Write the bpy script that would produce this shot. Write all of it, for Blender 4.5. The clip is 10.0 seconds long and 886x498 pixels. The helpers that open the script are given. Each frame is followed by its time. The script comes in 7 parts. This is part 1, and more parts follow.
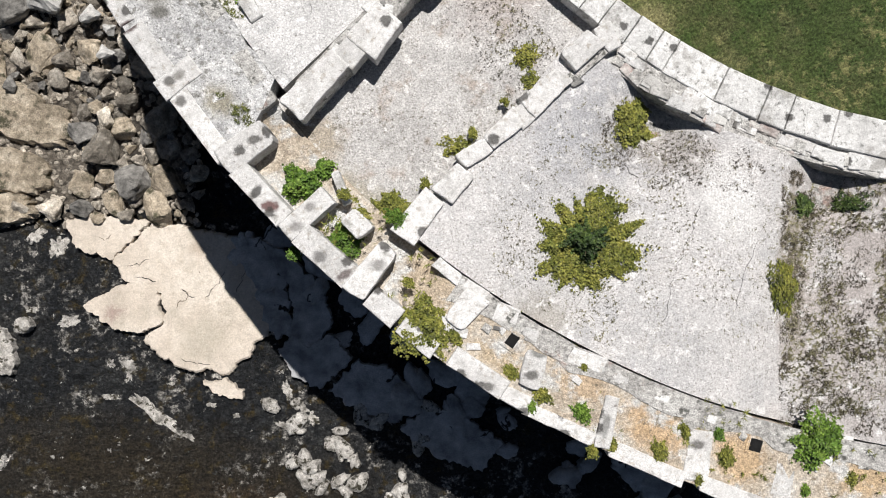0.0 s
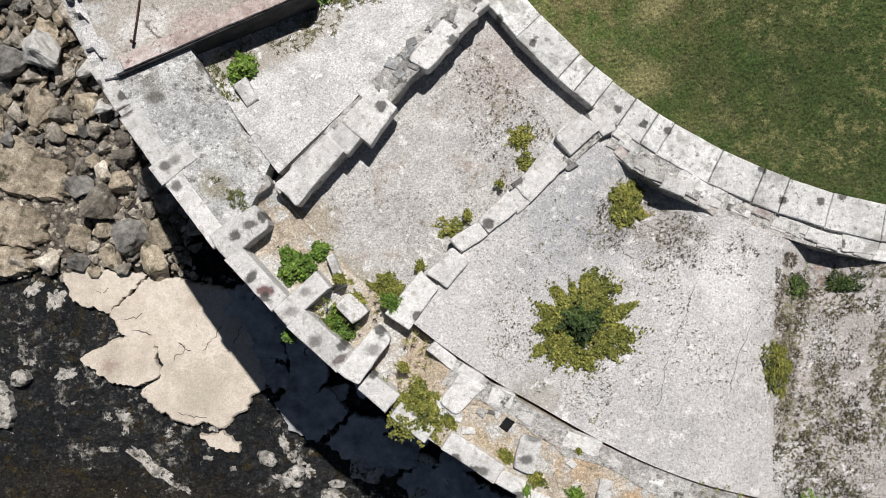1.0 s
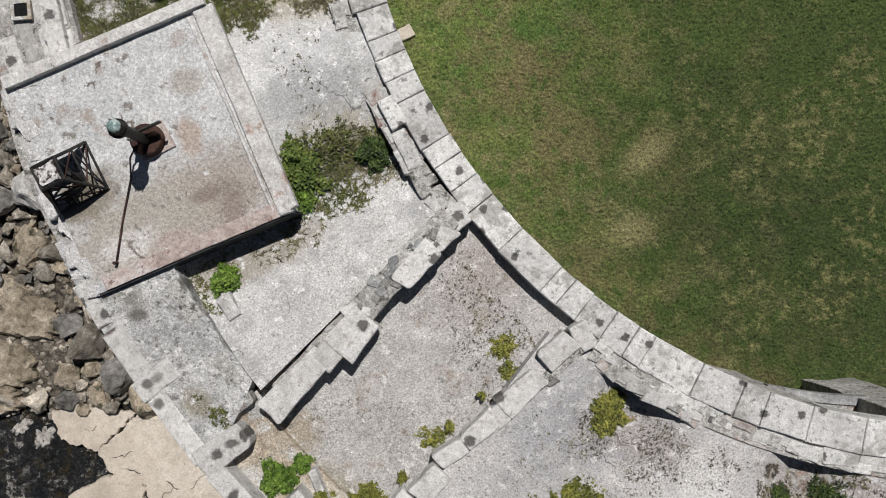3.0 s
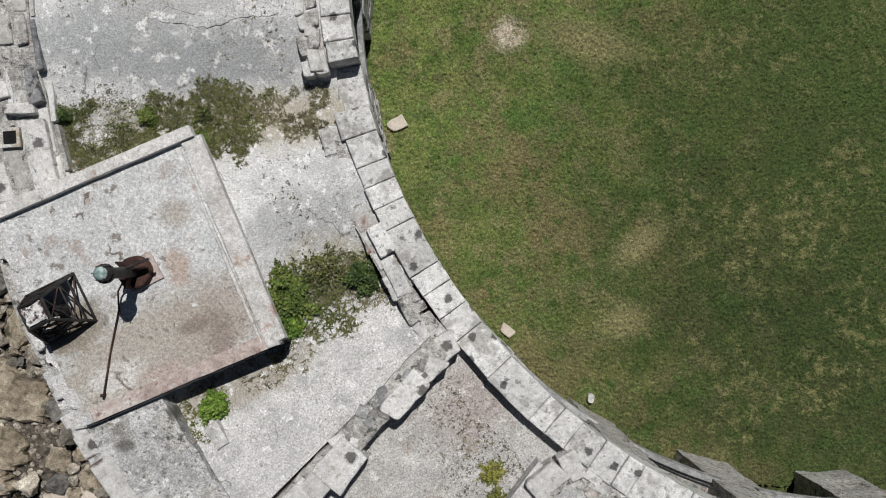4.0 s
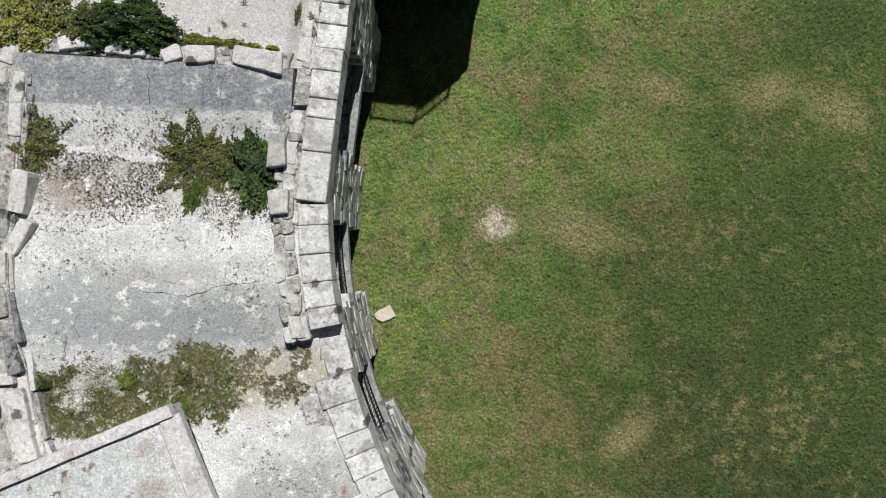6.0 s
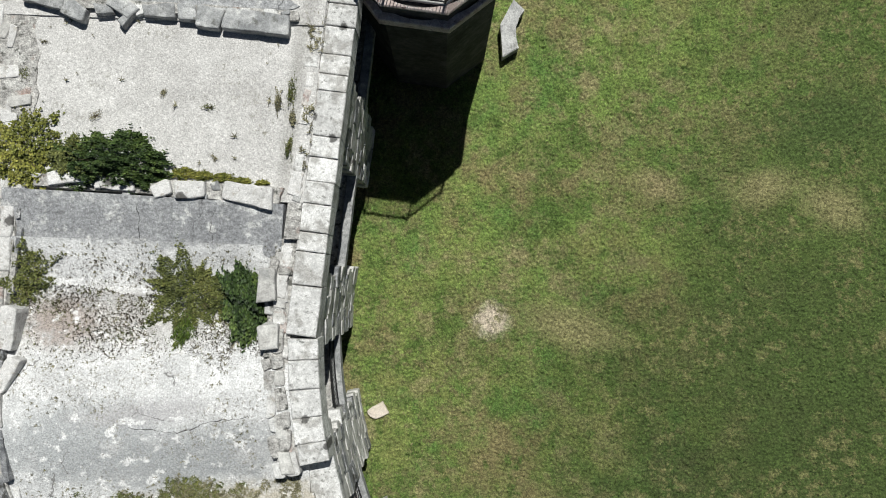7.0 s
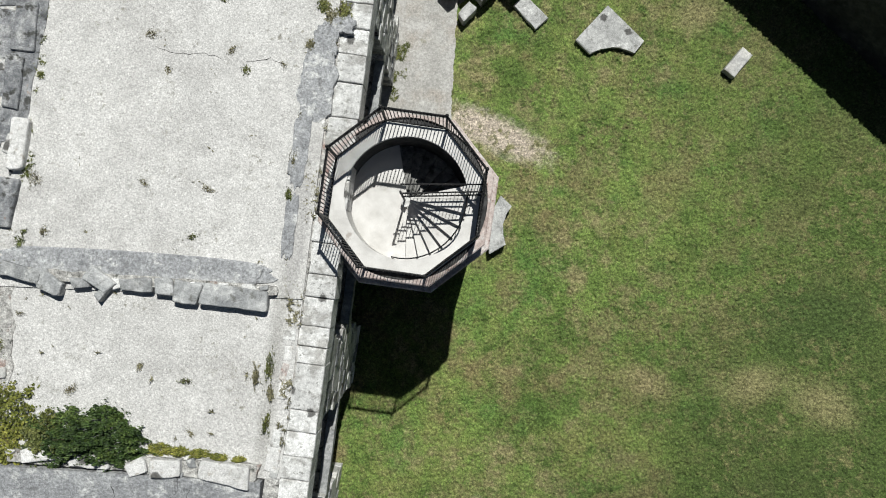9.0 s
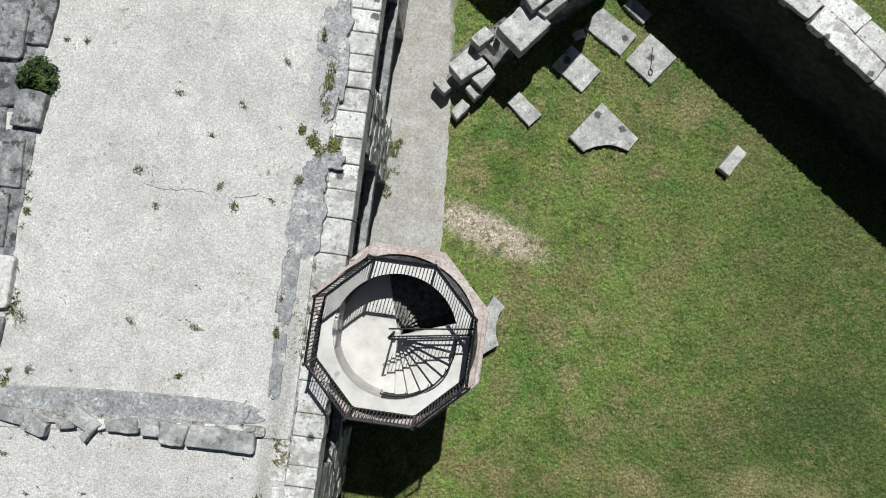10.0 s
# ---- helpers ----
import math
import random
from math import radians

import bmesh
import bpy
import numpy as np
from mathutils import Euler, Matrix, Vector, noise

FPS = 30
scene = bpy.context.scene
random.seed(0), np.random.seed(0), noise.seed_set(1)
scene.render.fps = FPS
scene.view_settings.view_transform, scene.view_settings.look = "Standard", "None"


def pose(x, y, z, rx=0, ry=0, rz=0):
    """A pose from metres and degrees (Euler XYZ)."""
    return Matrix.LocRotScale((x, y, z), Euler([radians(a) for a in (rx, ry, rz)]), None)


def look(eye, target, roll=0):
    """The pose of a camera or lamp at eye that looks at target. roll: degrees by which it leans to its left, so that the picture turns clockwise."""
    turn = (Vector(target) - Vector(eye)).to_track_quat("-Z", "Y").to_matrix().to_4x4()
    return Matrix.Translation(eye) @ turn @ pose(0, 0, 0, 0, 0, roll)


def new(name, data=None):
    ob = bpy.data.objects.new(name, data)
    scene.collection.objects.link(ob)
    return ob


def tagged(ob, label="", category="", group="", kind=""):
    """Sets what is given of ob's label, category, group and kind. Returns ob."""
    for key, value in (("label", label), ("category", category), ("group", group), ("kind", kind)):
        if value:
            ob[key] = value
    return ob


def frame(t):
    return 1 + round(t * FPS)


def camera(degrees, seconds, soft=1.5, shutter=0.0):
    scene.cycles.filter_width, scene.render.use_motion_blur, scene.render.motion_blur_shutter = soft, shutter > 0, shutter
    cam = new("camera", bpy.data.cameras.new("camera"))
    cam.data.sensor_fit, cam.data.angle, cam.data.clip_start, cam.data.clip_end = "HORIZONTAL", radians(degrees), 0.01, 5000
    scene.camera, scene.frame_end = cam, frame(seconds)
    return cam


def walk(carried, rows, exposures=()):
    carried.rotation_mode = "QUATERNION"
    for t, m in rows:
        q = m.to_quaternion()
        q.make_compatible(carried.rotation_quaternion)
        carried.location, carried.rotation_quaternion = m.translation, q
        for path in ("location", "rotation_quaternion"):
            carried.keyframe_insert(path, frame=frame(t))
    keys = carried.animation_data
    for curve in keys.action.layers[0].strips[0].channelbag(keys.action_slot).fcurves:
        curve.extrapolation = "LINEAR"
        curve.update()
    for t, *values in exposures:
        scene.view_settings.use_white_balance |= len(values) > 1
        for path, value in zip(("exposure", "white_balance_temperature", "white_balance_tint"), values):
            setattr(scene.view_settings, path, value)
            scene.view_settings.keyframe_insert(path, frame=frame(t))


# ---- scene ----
from mathutils.bvhtree import BVHTree

cam = camera(62.7, 10.0, soft=1.05)
METRES, EYE, TILT, LEAN, TURN = 37.0, 31.5, -90.0, 0.0, 0.0
ROWS = [
    (0.0, 0.0, 0.0, 0.0, -0.0, -0.0, 0.0),
    (0.5, 0.0015, -0.001, 0.0312, -0.01, 0.06, -0.0),
    (1.0, 0.0036, -0.0018, 0.0662, -0.05, 0.13, -0.01),
    (1.5, 0.0062, -0.0025, 0.1045, -0.06, 0.19, -0.02),
    (2.0, 0.0095, -0.0035, 0.1454, -0.07, 0.31, -0.05),
    (2.5, 0.0134, -0.0043, 0.19, -0.08, 0.39, -0.06),
    (4.0, 0.0266, -0.0048, 0.3397, -0.09, 0.81, -0.23),
    (4.5, 0.0305, -0.0052, 0.3933, -0.06, 0.97, -0.31),
    (5.0, 0.0341, -0.0054, 0.4478, -0.06, 1.07, -0.4),
    (5.5, 0.0376, -0.0048, 0.5031, -0.03, 1.13, -0.52),
    (7.0, 0.0474, -0.0036, 0.6667, 0.01, 1.53, -0.75),
    (7.5, 0.0509, -0.0035, 0.7217, 0.03, 1.63, -0.84),
    (8.0, 0.0545, -0.0034, 0.7772, 0.06, 1.73, -0.94),
    (8.5, 0.0577, -0.0032, 0.8324, 0.05, 1.91, -1.01),
    (9.0, 0.0608, -0.0029, 0.8882, 0.03, 2.04, -1.11),
    (9.5, 0.0638, -0.0022, 0.9427, 0.02, 2.28, -1.17),
    (10.0, 0.0669, -0.0011, 0.9976, 0.0, 2.46, -1.25),
]
walk(cam, [(t, pose(0, 0, EYE, TILT, LEAN, TURN) @ pose(METRES * x, METRES * y, METRES * z, 90 + pitch, roll, yaw)) for t, x, y, z, yaw, pitch, roll in ROWS],
     [(0.0, 0.27, 6500, 10), (0.5, 0.19, 6500, 10), (1.0, 0.08, 6500, 10), (1.5, -0.02, 6500, 10), (2.0, -0.11, 6500, 10), (2.5, -0.21, 6500, 10), (4.0, -0.27, 6450, 8.5), (4.5, -0.27, 6400, 7.5),
      (5.0, -0.21, 6400, 7), (5.5, -0.15, 6400, 7), (7.0, 0.12, 6400, 5), (8.0, 0.14, 6400, 4.5), (9.0, 0.14, 6350, 4.5), (10.0, 0.08, 6300, 4.5)])


# ---- light: high clear sun from the north, blue sky ----
SUN_AZ, SUN_EL = math.atan2(0.252, 0.968), radians(61.4)
world = bpy.data.worlds.new("sky")
scene.world = world
world.use_nodes = True
wn = world.node_tree
sky = wn.nodes.new("ShaderNodeTexSky")
sky.sky_type, sky.sun_disc = "NISHITA", False
sky.sun_elevation, sky.sun_rotation = SUN_EL, SUN_AZ
wn.nodes["Background"].inputs["Strength"].default_value = 0.024
wn.links.new(sky.outputs["Color"], wn.nodes["Background"].inputs["Color"])
lamp = bpy.data.lights.new("sun", "SUN")
lamp.energy, lamp.angle, lamp.color = 5.0, radians(0.53), (1.0, 0.965, 0.93)
sun = new("sun", lamp)
to_sun = Vector((math.sin(SUN_AZ) * math.cos(SUN_EL), math.cos(SUN_AZ) * math.cos(SUN_EL), math.sin(SUN_EL)))
sun.matrix_world = look(to_sun * 80, (0, 0, 0))


# ---- materials ----
def surface(name, cols, scale=2.0, big=0.3, grain=0.25, grain_scale=28.0, overlays=(), rough=0.9, bump=0.02, tint=0.0, metal=0.0, bump_scale=14.0, local=False,
            speck=0.0, speck_scale=9.0, spots=None, blobs=(), cracks=None, weeds=None, pebble=None, island=0.0):
    """Three tones mixed by noise, a grain, and overlays of (colour, noise scale, threshold, softness)."""
    m = bpy.data.materials.new(name)
    m.use_nodes = True
    nt = m.node_tree
    N, K = nt.nodes, nt.links
    bsdf = N["Principled BSDF"]
    bsdf.inputs["Roughness"].default_value, bsdf.inputs["Metallic"].default_value = rough, metal
    bsdf.inputs["Specular IOR Level"].default_value = 0.25
    if local:
        pos = N.new("ShaderNodeTexCoord").outputs["Object"]
    else:
        pos = N.new("ShaderNodeNewGeometry").outputs["Position"]

    def noise_at(s, detail=5.0, rgh=0.6, off=0.0):
        t = N.new("ShaderNodeTexNoise")
        t.inputs["Scale"].default_value, t.inputs["Detail"].default_value, t.inputs["Roughness"].default_value = s, detail, rgh
        if off:
            v = N.new("ShaderNodeVectorMath")
            v.inputs[1].default_value = (off, off * 1.7, off * 0.6)
            K.new(pos, v.inputs[0])
            K.new(v.outputs[0], t.inputs["Vector"])
        else:
            K.new(pos, t.inputs["Vector"])
        return t.outputs["Fac"]

    def calc(op, a, b):
        c = N.new("ShaderNodeMath")
        c.operation = op
        for i, x in enumerate((a, b)):
            if isinstance(x, (int, float)):
                c.inputs[i].default_value = x
            else:
                K.new(x, c.inputs[i])
        return c.outputs[0]

    def mix(fac, a, b, kind="MIX"):
        x = N.new("ShaderNodeMix")
        x.data_type, x.blend_type = "RGBA", kind
        for i, v in ((0, fac), (6, a), (7, b)):
            if isinstance(v, (int, float)):
                x.inputs[i].default_value = v
            elif isinstance(v, tuple):
                x.inputs[i].default_value = (*v, 1.0)
            else:
                K.new(v, x.inputs[i])
        return x.outputs[2]

    def blob(col, i, bx, by, rx, ry, ang, c, soft, share):
        mp = N.new("ShaderNodeMapping")
        mp.vector_type = "TEXTURE"
        mp.inputs["Location"].default_value = (bx, by, 0)
        mp.inputs["Rotation"].default_value = (0, 0, radians(ang))
        mp.inputs["Scale"].default_value = (rx, ry, 1000)
        K.new(pos, mp.inputs["Vector"])
        ln = N.new("ShaderNodeVectorMath")
        ln.operation = "LENGTH"
        K.new(mp.outputs[0], ln.inputs[0])
        edge = calc("ADD", ln.outputs["Value"], calc("MULTIPLY", calc("SUBTRACT", noise_at(2.2 / max(0.5, min(rx, ry)), 7.0, 0.7, 2.0 + 5.7 * i), 0.5), 1.7))
        r = N.new("ShaderNodeMapRange")
        r.interpolation_type = "SMOOTHSTEP"
        r.inputs["From Min"].default_value, r.inputs["From Max"].default_value = 1.0 + soft, 1.0 - soft
        r.inputs["To Max"].default_value = share
        K.new(edge, r.inputs["Value"])
        return mix(r.outputs["Result"], col, c)

    f = calc("ADD", calc("MULTIPLY", noise_at(scale), 0.55), calc("MULTIPLY", noise_at(big, 4.0, 0.55, 7.0), 0.45))
    ramp = N.new("ShaderNodeValToRGB")
    el = ramp.color_ramp.elements
    el[0].position, el[1].position = 0.38, 0.62
    el[0].color, el[1].color = (*cols[0], 1), (*cols[2], 1)
    e = el.new(0.5)
    e.color = (*cols[1], 1)
    K.new(f, ramp.inputs["Fac"])
    col = ramp.outputs["Color"]
    for i, b in enumerate(blobs):
        if b[7] < 0.84:
            col = blob(col, i, *b)
    for i, (c, s, th, soft) in enumerate(overlays):
        r = N.new("ShaderNodeMapRange")
        r.interpolation_type = "SMOOTHSTEP"
        r.inputs["From Min"].default_value, r.inputs["From Max"].default_value = th - soft, th + soft
        K.new(noise_at(s, 6.0, 0.65, 3.1 + 11.3 * i), r.inputs["Value"])
        col = mix(r.outputs["Result"], col, c)
    for i, b in enumerate(blobs):
        if b[7] >= 0.84:
            col = blob(col, i, *b)
    if weeds:
        c, lo_s, lo_t, hi_s, hi_t = weeds
        lo, hi = N.new("ShaderNodeMapRange"), N.new("ShaderNodeMapRange")
        lo.inputs["From Min"].default_value, lo.inputs["From Max"].default_value = lo_t - 0.06, lo_t + 0.08
        K.new(noise_at(lo_s, 4.0, 0.6, 31.0), lo.inputs["Value"])
        hi.inputs["From Min"].default_value, hi.inputs["From Max"].default_value = hi_t - 0.05, hi_t + 0.05
        K.new(noise_at(hi_s, 5.0, 0.7, 37.0), hi.inputs["Value"])
        col = mix(calc("MULTIPLY", lo.outputs["Result"], hi.outputs["Result"]), col, c)
    if spots:
        c, s, rad, share = spots
        vo = N.new("ShaderNodeTexVoronoi")
        vo.inputs["Scale"].default_value = s
        vo.voronoi_dimensions = "2D"
        K.new(pos, vo.inputs["Vector"])
        d = calc("ADD", vo.outputs["Distance"], calc("MULTIPLY", calc("SUBTRACT", noise_at(9.0, 4.0, 0.6, 1.0), 0.5), 0.28))
        r = N.new("ShaderNodeMapRange")
        r.interpolation_type = "SMOOTHSTEP"
        r.inputs["From Min"].default_value, r.inputs["From Max"].default_value = rad * 1.25, rad * 0.7
        K.new(d, r.inputs["Value"])
        sep = N.new("ShaderNodeSeparateColor")
        K.new(vo.outputs["Color"], sep.inputs[0])
        some = calc("MULTIPLY", r.outputs["Result"], calc("LESS_THAN", sep.outputs[0], share))
        col = mix(calc("MULTIPLY", some, 0.85), col, c)
    if cracks:
        c, s, wide = cracks
        vo = N.new("ShaderNodeTexVoronoi")
        vo.feature = "DISTANCE_TO_EDGE"
        vo.inputs["Scale"].default_value = s
        wv = N.new("ShaderNodeVectorMath")
        K.new(pos, wv.inputs[0])
        nz = N.new("ShaderNodeTexNoise")
        nz.inputs["Scale"].default_value, nz.inputs["Detail"].default_value = 1.3, 5.0
        K.new(pos, nz.inputs["Vector"])
        K.new(nz.outputs["Color"], wv.inputs[1])
        K.new(wv.outputs[0], vo.inputs["Vector"])
        r = N.new("ShaderNodeMapRange")
        r.inputs["From Min"].default_value, r.inputs["From Max"].default_value = wide, wide * 0.3
        K.new(vo.outputs["Distance"], r.inputs["Value"])
        col = mix(calc("MULTIPLY", r.outputs["Result"], calc("GREATER_THAN", noise_at(0.6, 2.0, 0.5, 21.0), 0.575)), col, c)
    if pebble:
        amount, s = pebble
        vo = N.new("ShaderNodeTexVoronoi")
        vo.inputs["Scale"].default_value = s
        K.new(pos, vo.inputs["Vector"])
        sep = N.new("ShaderNodeSeparateColor")
        K.new(vo.outputs["Color"], sep.inputs[0])
        r = N.new("ShaderNodeMapRange")
        r.inputs["To Min"].default_value, r.inputs["To Max"].default_value = 1.0 - amount, 1.0 + amount * 0.5
        K.new(sep.outputs[0], r.inputs["Value"])
        x = N.new("ShaderNodeVectorMath")
        x.operation = "SCALE"
        K.new(col, x.inputs[0])
        K.new(r.outputs["Result"], x.inputs["Scale"])
        col = x.outputs[0]
    if island:
        r = N.new("ShaderNodeMapRange")
        r.inputs["To Min"].default_value, r.inputs["To Max"].default_value = 1.0 - island, 1.0 + island
        K.new(N.new("ShaderNodeNewGeometry").outputs["Random Per Island"], r.inputs["Value"])
        x = N.new("ShaderNodeVectorMath")
        x.operation = "SCALE"
        K.new(col, x.inputs[0])
        K.new(r.outputs["Result"], x.inputs["Scale"])
        col = x.outputs[0]
    if speck:
        r = N.new("ShaderNodeMapRange")
        r.inputs["From Min"].default_value, r.inputs["From Max"].default_value = 0.36, 0.60
        r.inputs["To Min"].default_value, r.inputs["To Max"].default_value = 1.0 - speck, 1.0 + speck * 0.25
        K.new(noise_at(speck_scale, 5.0, 0.75, 13.0), r.inputs["Value"])
        x = N.new("ShaderNodeVectorMath")
        x.operation = "SCALE"
        K.new(col, x.inputs[0])
        K.new(r.outputs["Result"], x.inputs["Scale"])
        col = x.outputs[0]
    fine = noise_at(grain_scale, 3.0, 0.7, 5.0)
    if grain:
        r = N.new("ShaderNodeMapRange")
        r.inputs["From Min"].default_value, r.inputs["From Max"].default_value = 0.3, 0.7
        r.inputs["To Min"].default_value, r.inputs["To Max"].default_value = 1.0 - grain, 1.0 + grain * 0.6
        K.new(fine, r.inputs["Value"])
        x = N.new("ShaderNodeVectorMath")
        x.operation = "SCALE"
        K.new(col, x.inputs[0])
        K.new(r.outputs["Result"], x.inputs["Scale"])
        col = x.outputs[0]
    if tint:
        info = N.new("ShaderNodeObjectInfo")
        r = N.new("ShaderNodeMapRange")
        r.inputs["To Min"].default_value, r.inputs["To Max"].default_value = 1.0 - tint, 1.0 + tint * 0.4
        K.new(info.outputs["Random"], r.inputs["Value"])
        x = N.new("ShaderNodeVectorMath")
        x.operation = "SCALE"
        K.new(col, x.inputs[0])
        K.new(r.outputs["Result"], x.inputs["Scale"])
        col = x.outputs[0]
    K.new(col, bsdf.inputs["Base Color"])
    if bump:
        b = N.new("ShaderNodeBump")
        b.inputs["Distance"].default_value = bump
        b.inputs["Strength"].default_value = 1.0
        K.new(calc("ADD", calc("MULTIPLY", fine, 0.5), noise_at(bump_scale * 0.4, 6.0, 0.65, 9.0)), b.inputs["Height"])
        K.new(b.outputs["Normal"], bsdf.inputs["Normal"])
    return m


DARKSPOT = (0.055, 0.052, 0.048)
GRANITE = surface("granite", ((0.54, 0.535, 0.525), (0.70, 0.695, 0.68), (0.78, 0.775, 0.76)), 3.0, 0.5, 0.35, 34,
                  [((0.20, 0.20, 0.19), 2.3, 0.655, 0.05), ((0.42, 0.41, 0.39), 1.3, 0.57, 0.06), ((0.30, 0.30, 0.28), 7.0, 0.61, 0.05)], bump=0.025, tint=0.2, speck=0.24, speck_scale=9, spots=(DARKSPOT, 1.15, 0.15, 0.42))
GRANITE_PALE = surface("pale_granite", ((0.40, 0.39, 0.37), (0.55, 0.54, 0.515), (0.65, 0.64, 0.61)), 2.6, 0.5, 0.3, 36,
                       [((0.30, 0.30, 0.28), 3.0, 0.64, 0.05), ((0.38, 0.38, 0.37), 1.2, 0.58, 0.07)], bump=0.02, tint=0.15, speck=0.25, speck_scale=9, spots=(DARKSPOT, 1.0, 0.13, 0.45))
STAIN, REDDISH = (0.10, 0.095, 0.088), (0.12, 0.045, 0.042)
PARAPET = surface("parapet_granite", ((0.54, 0.53, 0.515), (0.665, 0.655, 0.64), (0.735, 0.725, 0.71)), 2.6, 0.6, 0.34, 36,
                  [((0.42, 0.41, 0.385), 2.4, 0.62, 0.06), ((0.46, 0.43, 0.39), 5.0, 0.61, 0.06), ((0.26, 0.235, 0.22), 7.0, 0.66, 0.04)], bump=0.035, tint=0.14, speck=0.2, speck_scale=9, spots=(DARKSPOT, 0.95, 0.16, 0.5),
                  blobs=[(-9.3, 6.55, 0.24, 0.18, 30, (0.085, 0.05, 0.048), 0.35, 0.86), (-8.08, 4.96, 0.17, 0.14, 0, STAIN, 0.4, 0.86), (-7.8, 5.14, 0.2, 0.13, 40, (0.24, 0.23, 0.21), 0.5, 0.85),
                         (-7.75, 4.36, 0.16, 0.14, 0, STAIN, 0.4, 0.86), (-5.55, 3.22, 0.21, 0.13, 15, STAIN, 0.3, 0.86), (-5.5, 1.66, 0.24, 0.12, 60, (0.05, 0.048, 0.045), 0.35, 0.86),
                         (-5.08, 1.26, 0.25, 0.16, -5, REDDISH, 0.35, 0.88), (-3.92, 1.24, 0.16, 0.13, 0, (0.26, 0.25, 0.24), 0.5, 0.85), (-4.33, 0.66, 0.2, 0.15, 0, (0.28, 0.27, 0.26), 0.5, 0.85),
                         (-3.63, -0.22, 0.2, 0.18, 0, (0.17, 0.165, 0.16), 0.5, 0.85), (-2.92, -0.77, 0.26, 0.12, 30, (0.13, 0.10, 0.095), 0.4, 0.86), (-1.92, -0.47, 0.22, 0.17, 0, (0.24, 0.23, 0.22), 0.5, 0.85),
                         (2.82, -3.08, 0.24, 0.15, 0, (0.22, 0.22, 0.205), 0.4, 0.85), (2.62, -3.71, 0.19, 0.14, 0, STAIN, 0.4, 0.86), (1.32, -4.05, 0.2, 0.14, 0, STAIN, 0.4, 0.86),
                         (4.82, -5.21, 0.13, 0.4, -15, (0.25, 0.25, 0.24), 0.5, 0.85), (7.56, -5.83, 0.22, 0.14, 0, STAIN, 0.4, 0.86)])
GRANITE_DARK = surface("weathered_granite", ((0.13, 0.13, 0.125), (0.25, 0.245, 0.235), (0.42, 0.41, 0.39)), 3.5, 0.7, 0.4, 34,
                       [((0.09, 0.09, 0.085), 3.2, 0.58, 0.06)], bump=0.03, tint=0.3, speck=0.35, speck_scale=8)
# Granite darkened in colour to hold the shade of the tower and courtyard wall.
SHADED_GRANITE = surface("shade_dark_granite", ((0.028, 0.028, 0.029), (0.055, 0.055, 0.056), (0.10, 0.098, 0.096)), 3.0, 0.6, 0.35, 30, bump=0.03, speck=0.3, speck_scale=8)
RUBBLE = surface("rubble_mortar", ((0.36, 0.35, 0.33), (0.53, 0.515, 0.49), (0.66, 0.65, 0.62)), 5.0, 0.8, 0.45, 26,
                 [((0.15, 0.15, 0.135), 3.5, 0.60, 0.05), ((0.40, 0.29, 0.25), 1.3, 0.65, 0.07)], bump=0.08, bump_scale=20, speck=0.45, speck_scale=7)
BRICKY = surface("stained_masonry", ((0.34, 0.28, 0.26), (0.47, 0.42, 0.395), (0.56, 0.54, 0.51)), 4.0, 0.8, 0.35, 30,
                 [((0.30, 0.17, 0.14), 2.0, 0.58, 0.07)], bump=0.03, tint=0.15, speck=0.35, speck_scale=8)
GRAVEL_GREY = surface("grey_gravel", ((0.455, 0.452, 0.455), (0.55, 0.54, 0.534), (0.63, 0.612, 0.602)), 1.2, 0.22, 0.40, 30,
                      [((0.57, 0.555, 0.545), 0.9, 0.56, 0.09), ((0.70, 0.69, 0.68), 2.6, 0.60, 0.05), ((0.28, 0.265, 0.245), 6.0, 0.655, 0.03), ((0.17, 0.155, 0.14), 17.0, 0.625, 0.025)], bump=0.022, bump_scale=40, speck=0.2, speck_scale=14,
                      blobs=[(4.6, 3.6, 2.2, 1.6, 40, (0.40, 0.405, 0.425), 0.6, 0.7), (6.9, -2.6, 1.6, 1.4, 0, (0.46, 0.455, 0.455), 0.6, 0.6), (8.65, 1.55, 0.75, 1.2, 15, (0.69, 0.68, 0.668), 0.4, 0.85), (12.6, -1.0, 2.2, 5.2, -6, (0.40, 0.355, 0.33), 0.5, 0.7), (10.75, -0.6, 0.5, 2.6, 0, (0.30, 0.26, 0.21), 0.6, 0.75), (7.0, 3.1, 2.0, 0.8, -20, (0.40, 0.37, 0.345), 0.6, 0.6),
                             (3.0, -2.0, 1.0, 0.6, 0, (0.30, 0.28, 0.24), 0.5, 0.6)], weeds=((0.20, 0.18, 0.145), 0.32, 0.51, 13.0, 0.61), pebble=(0.2, 26))
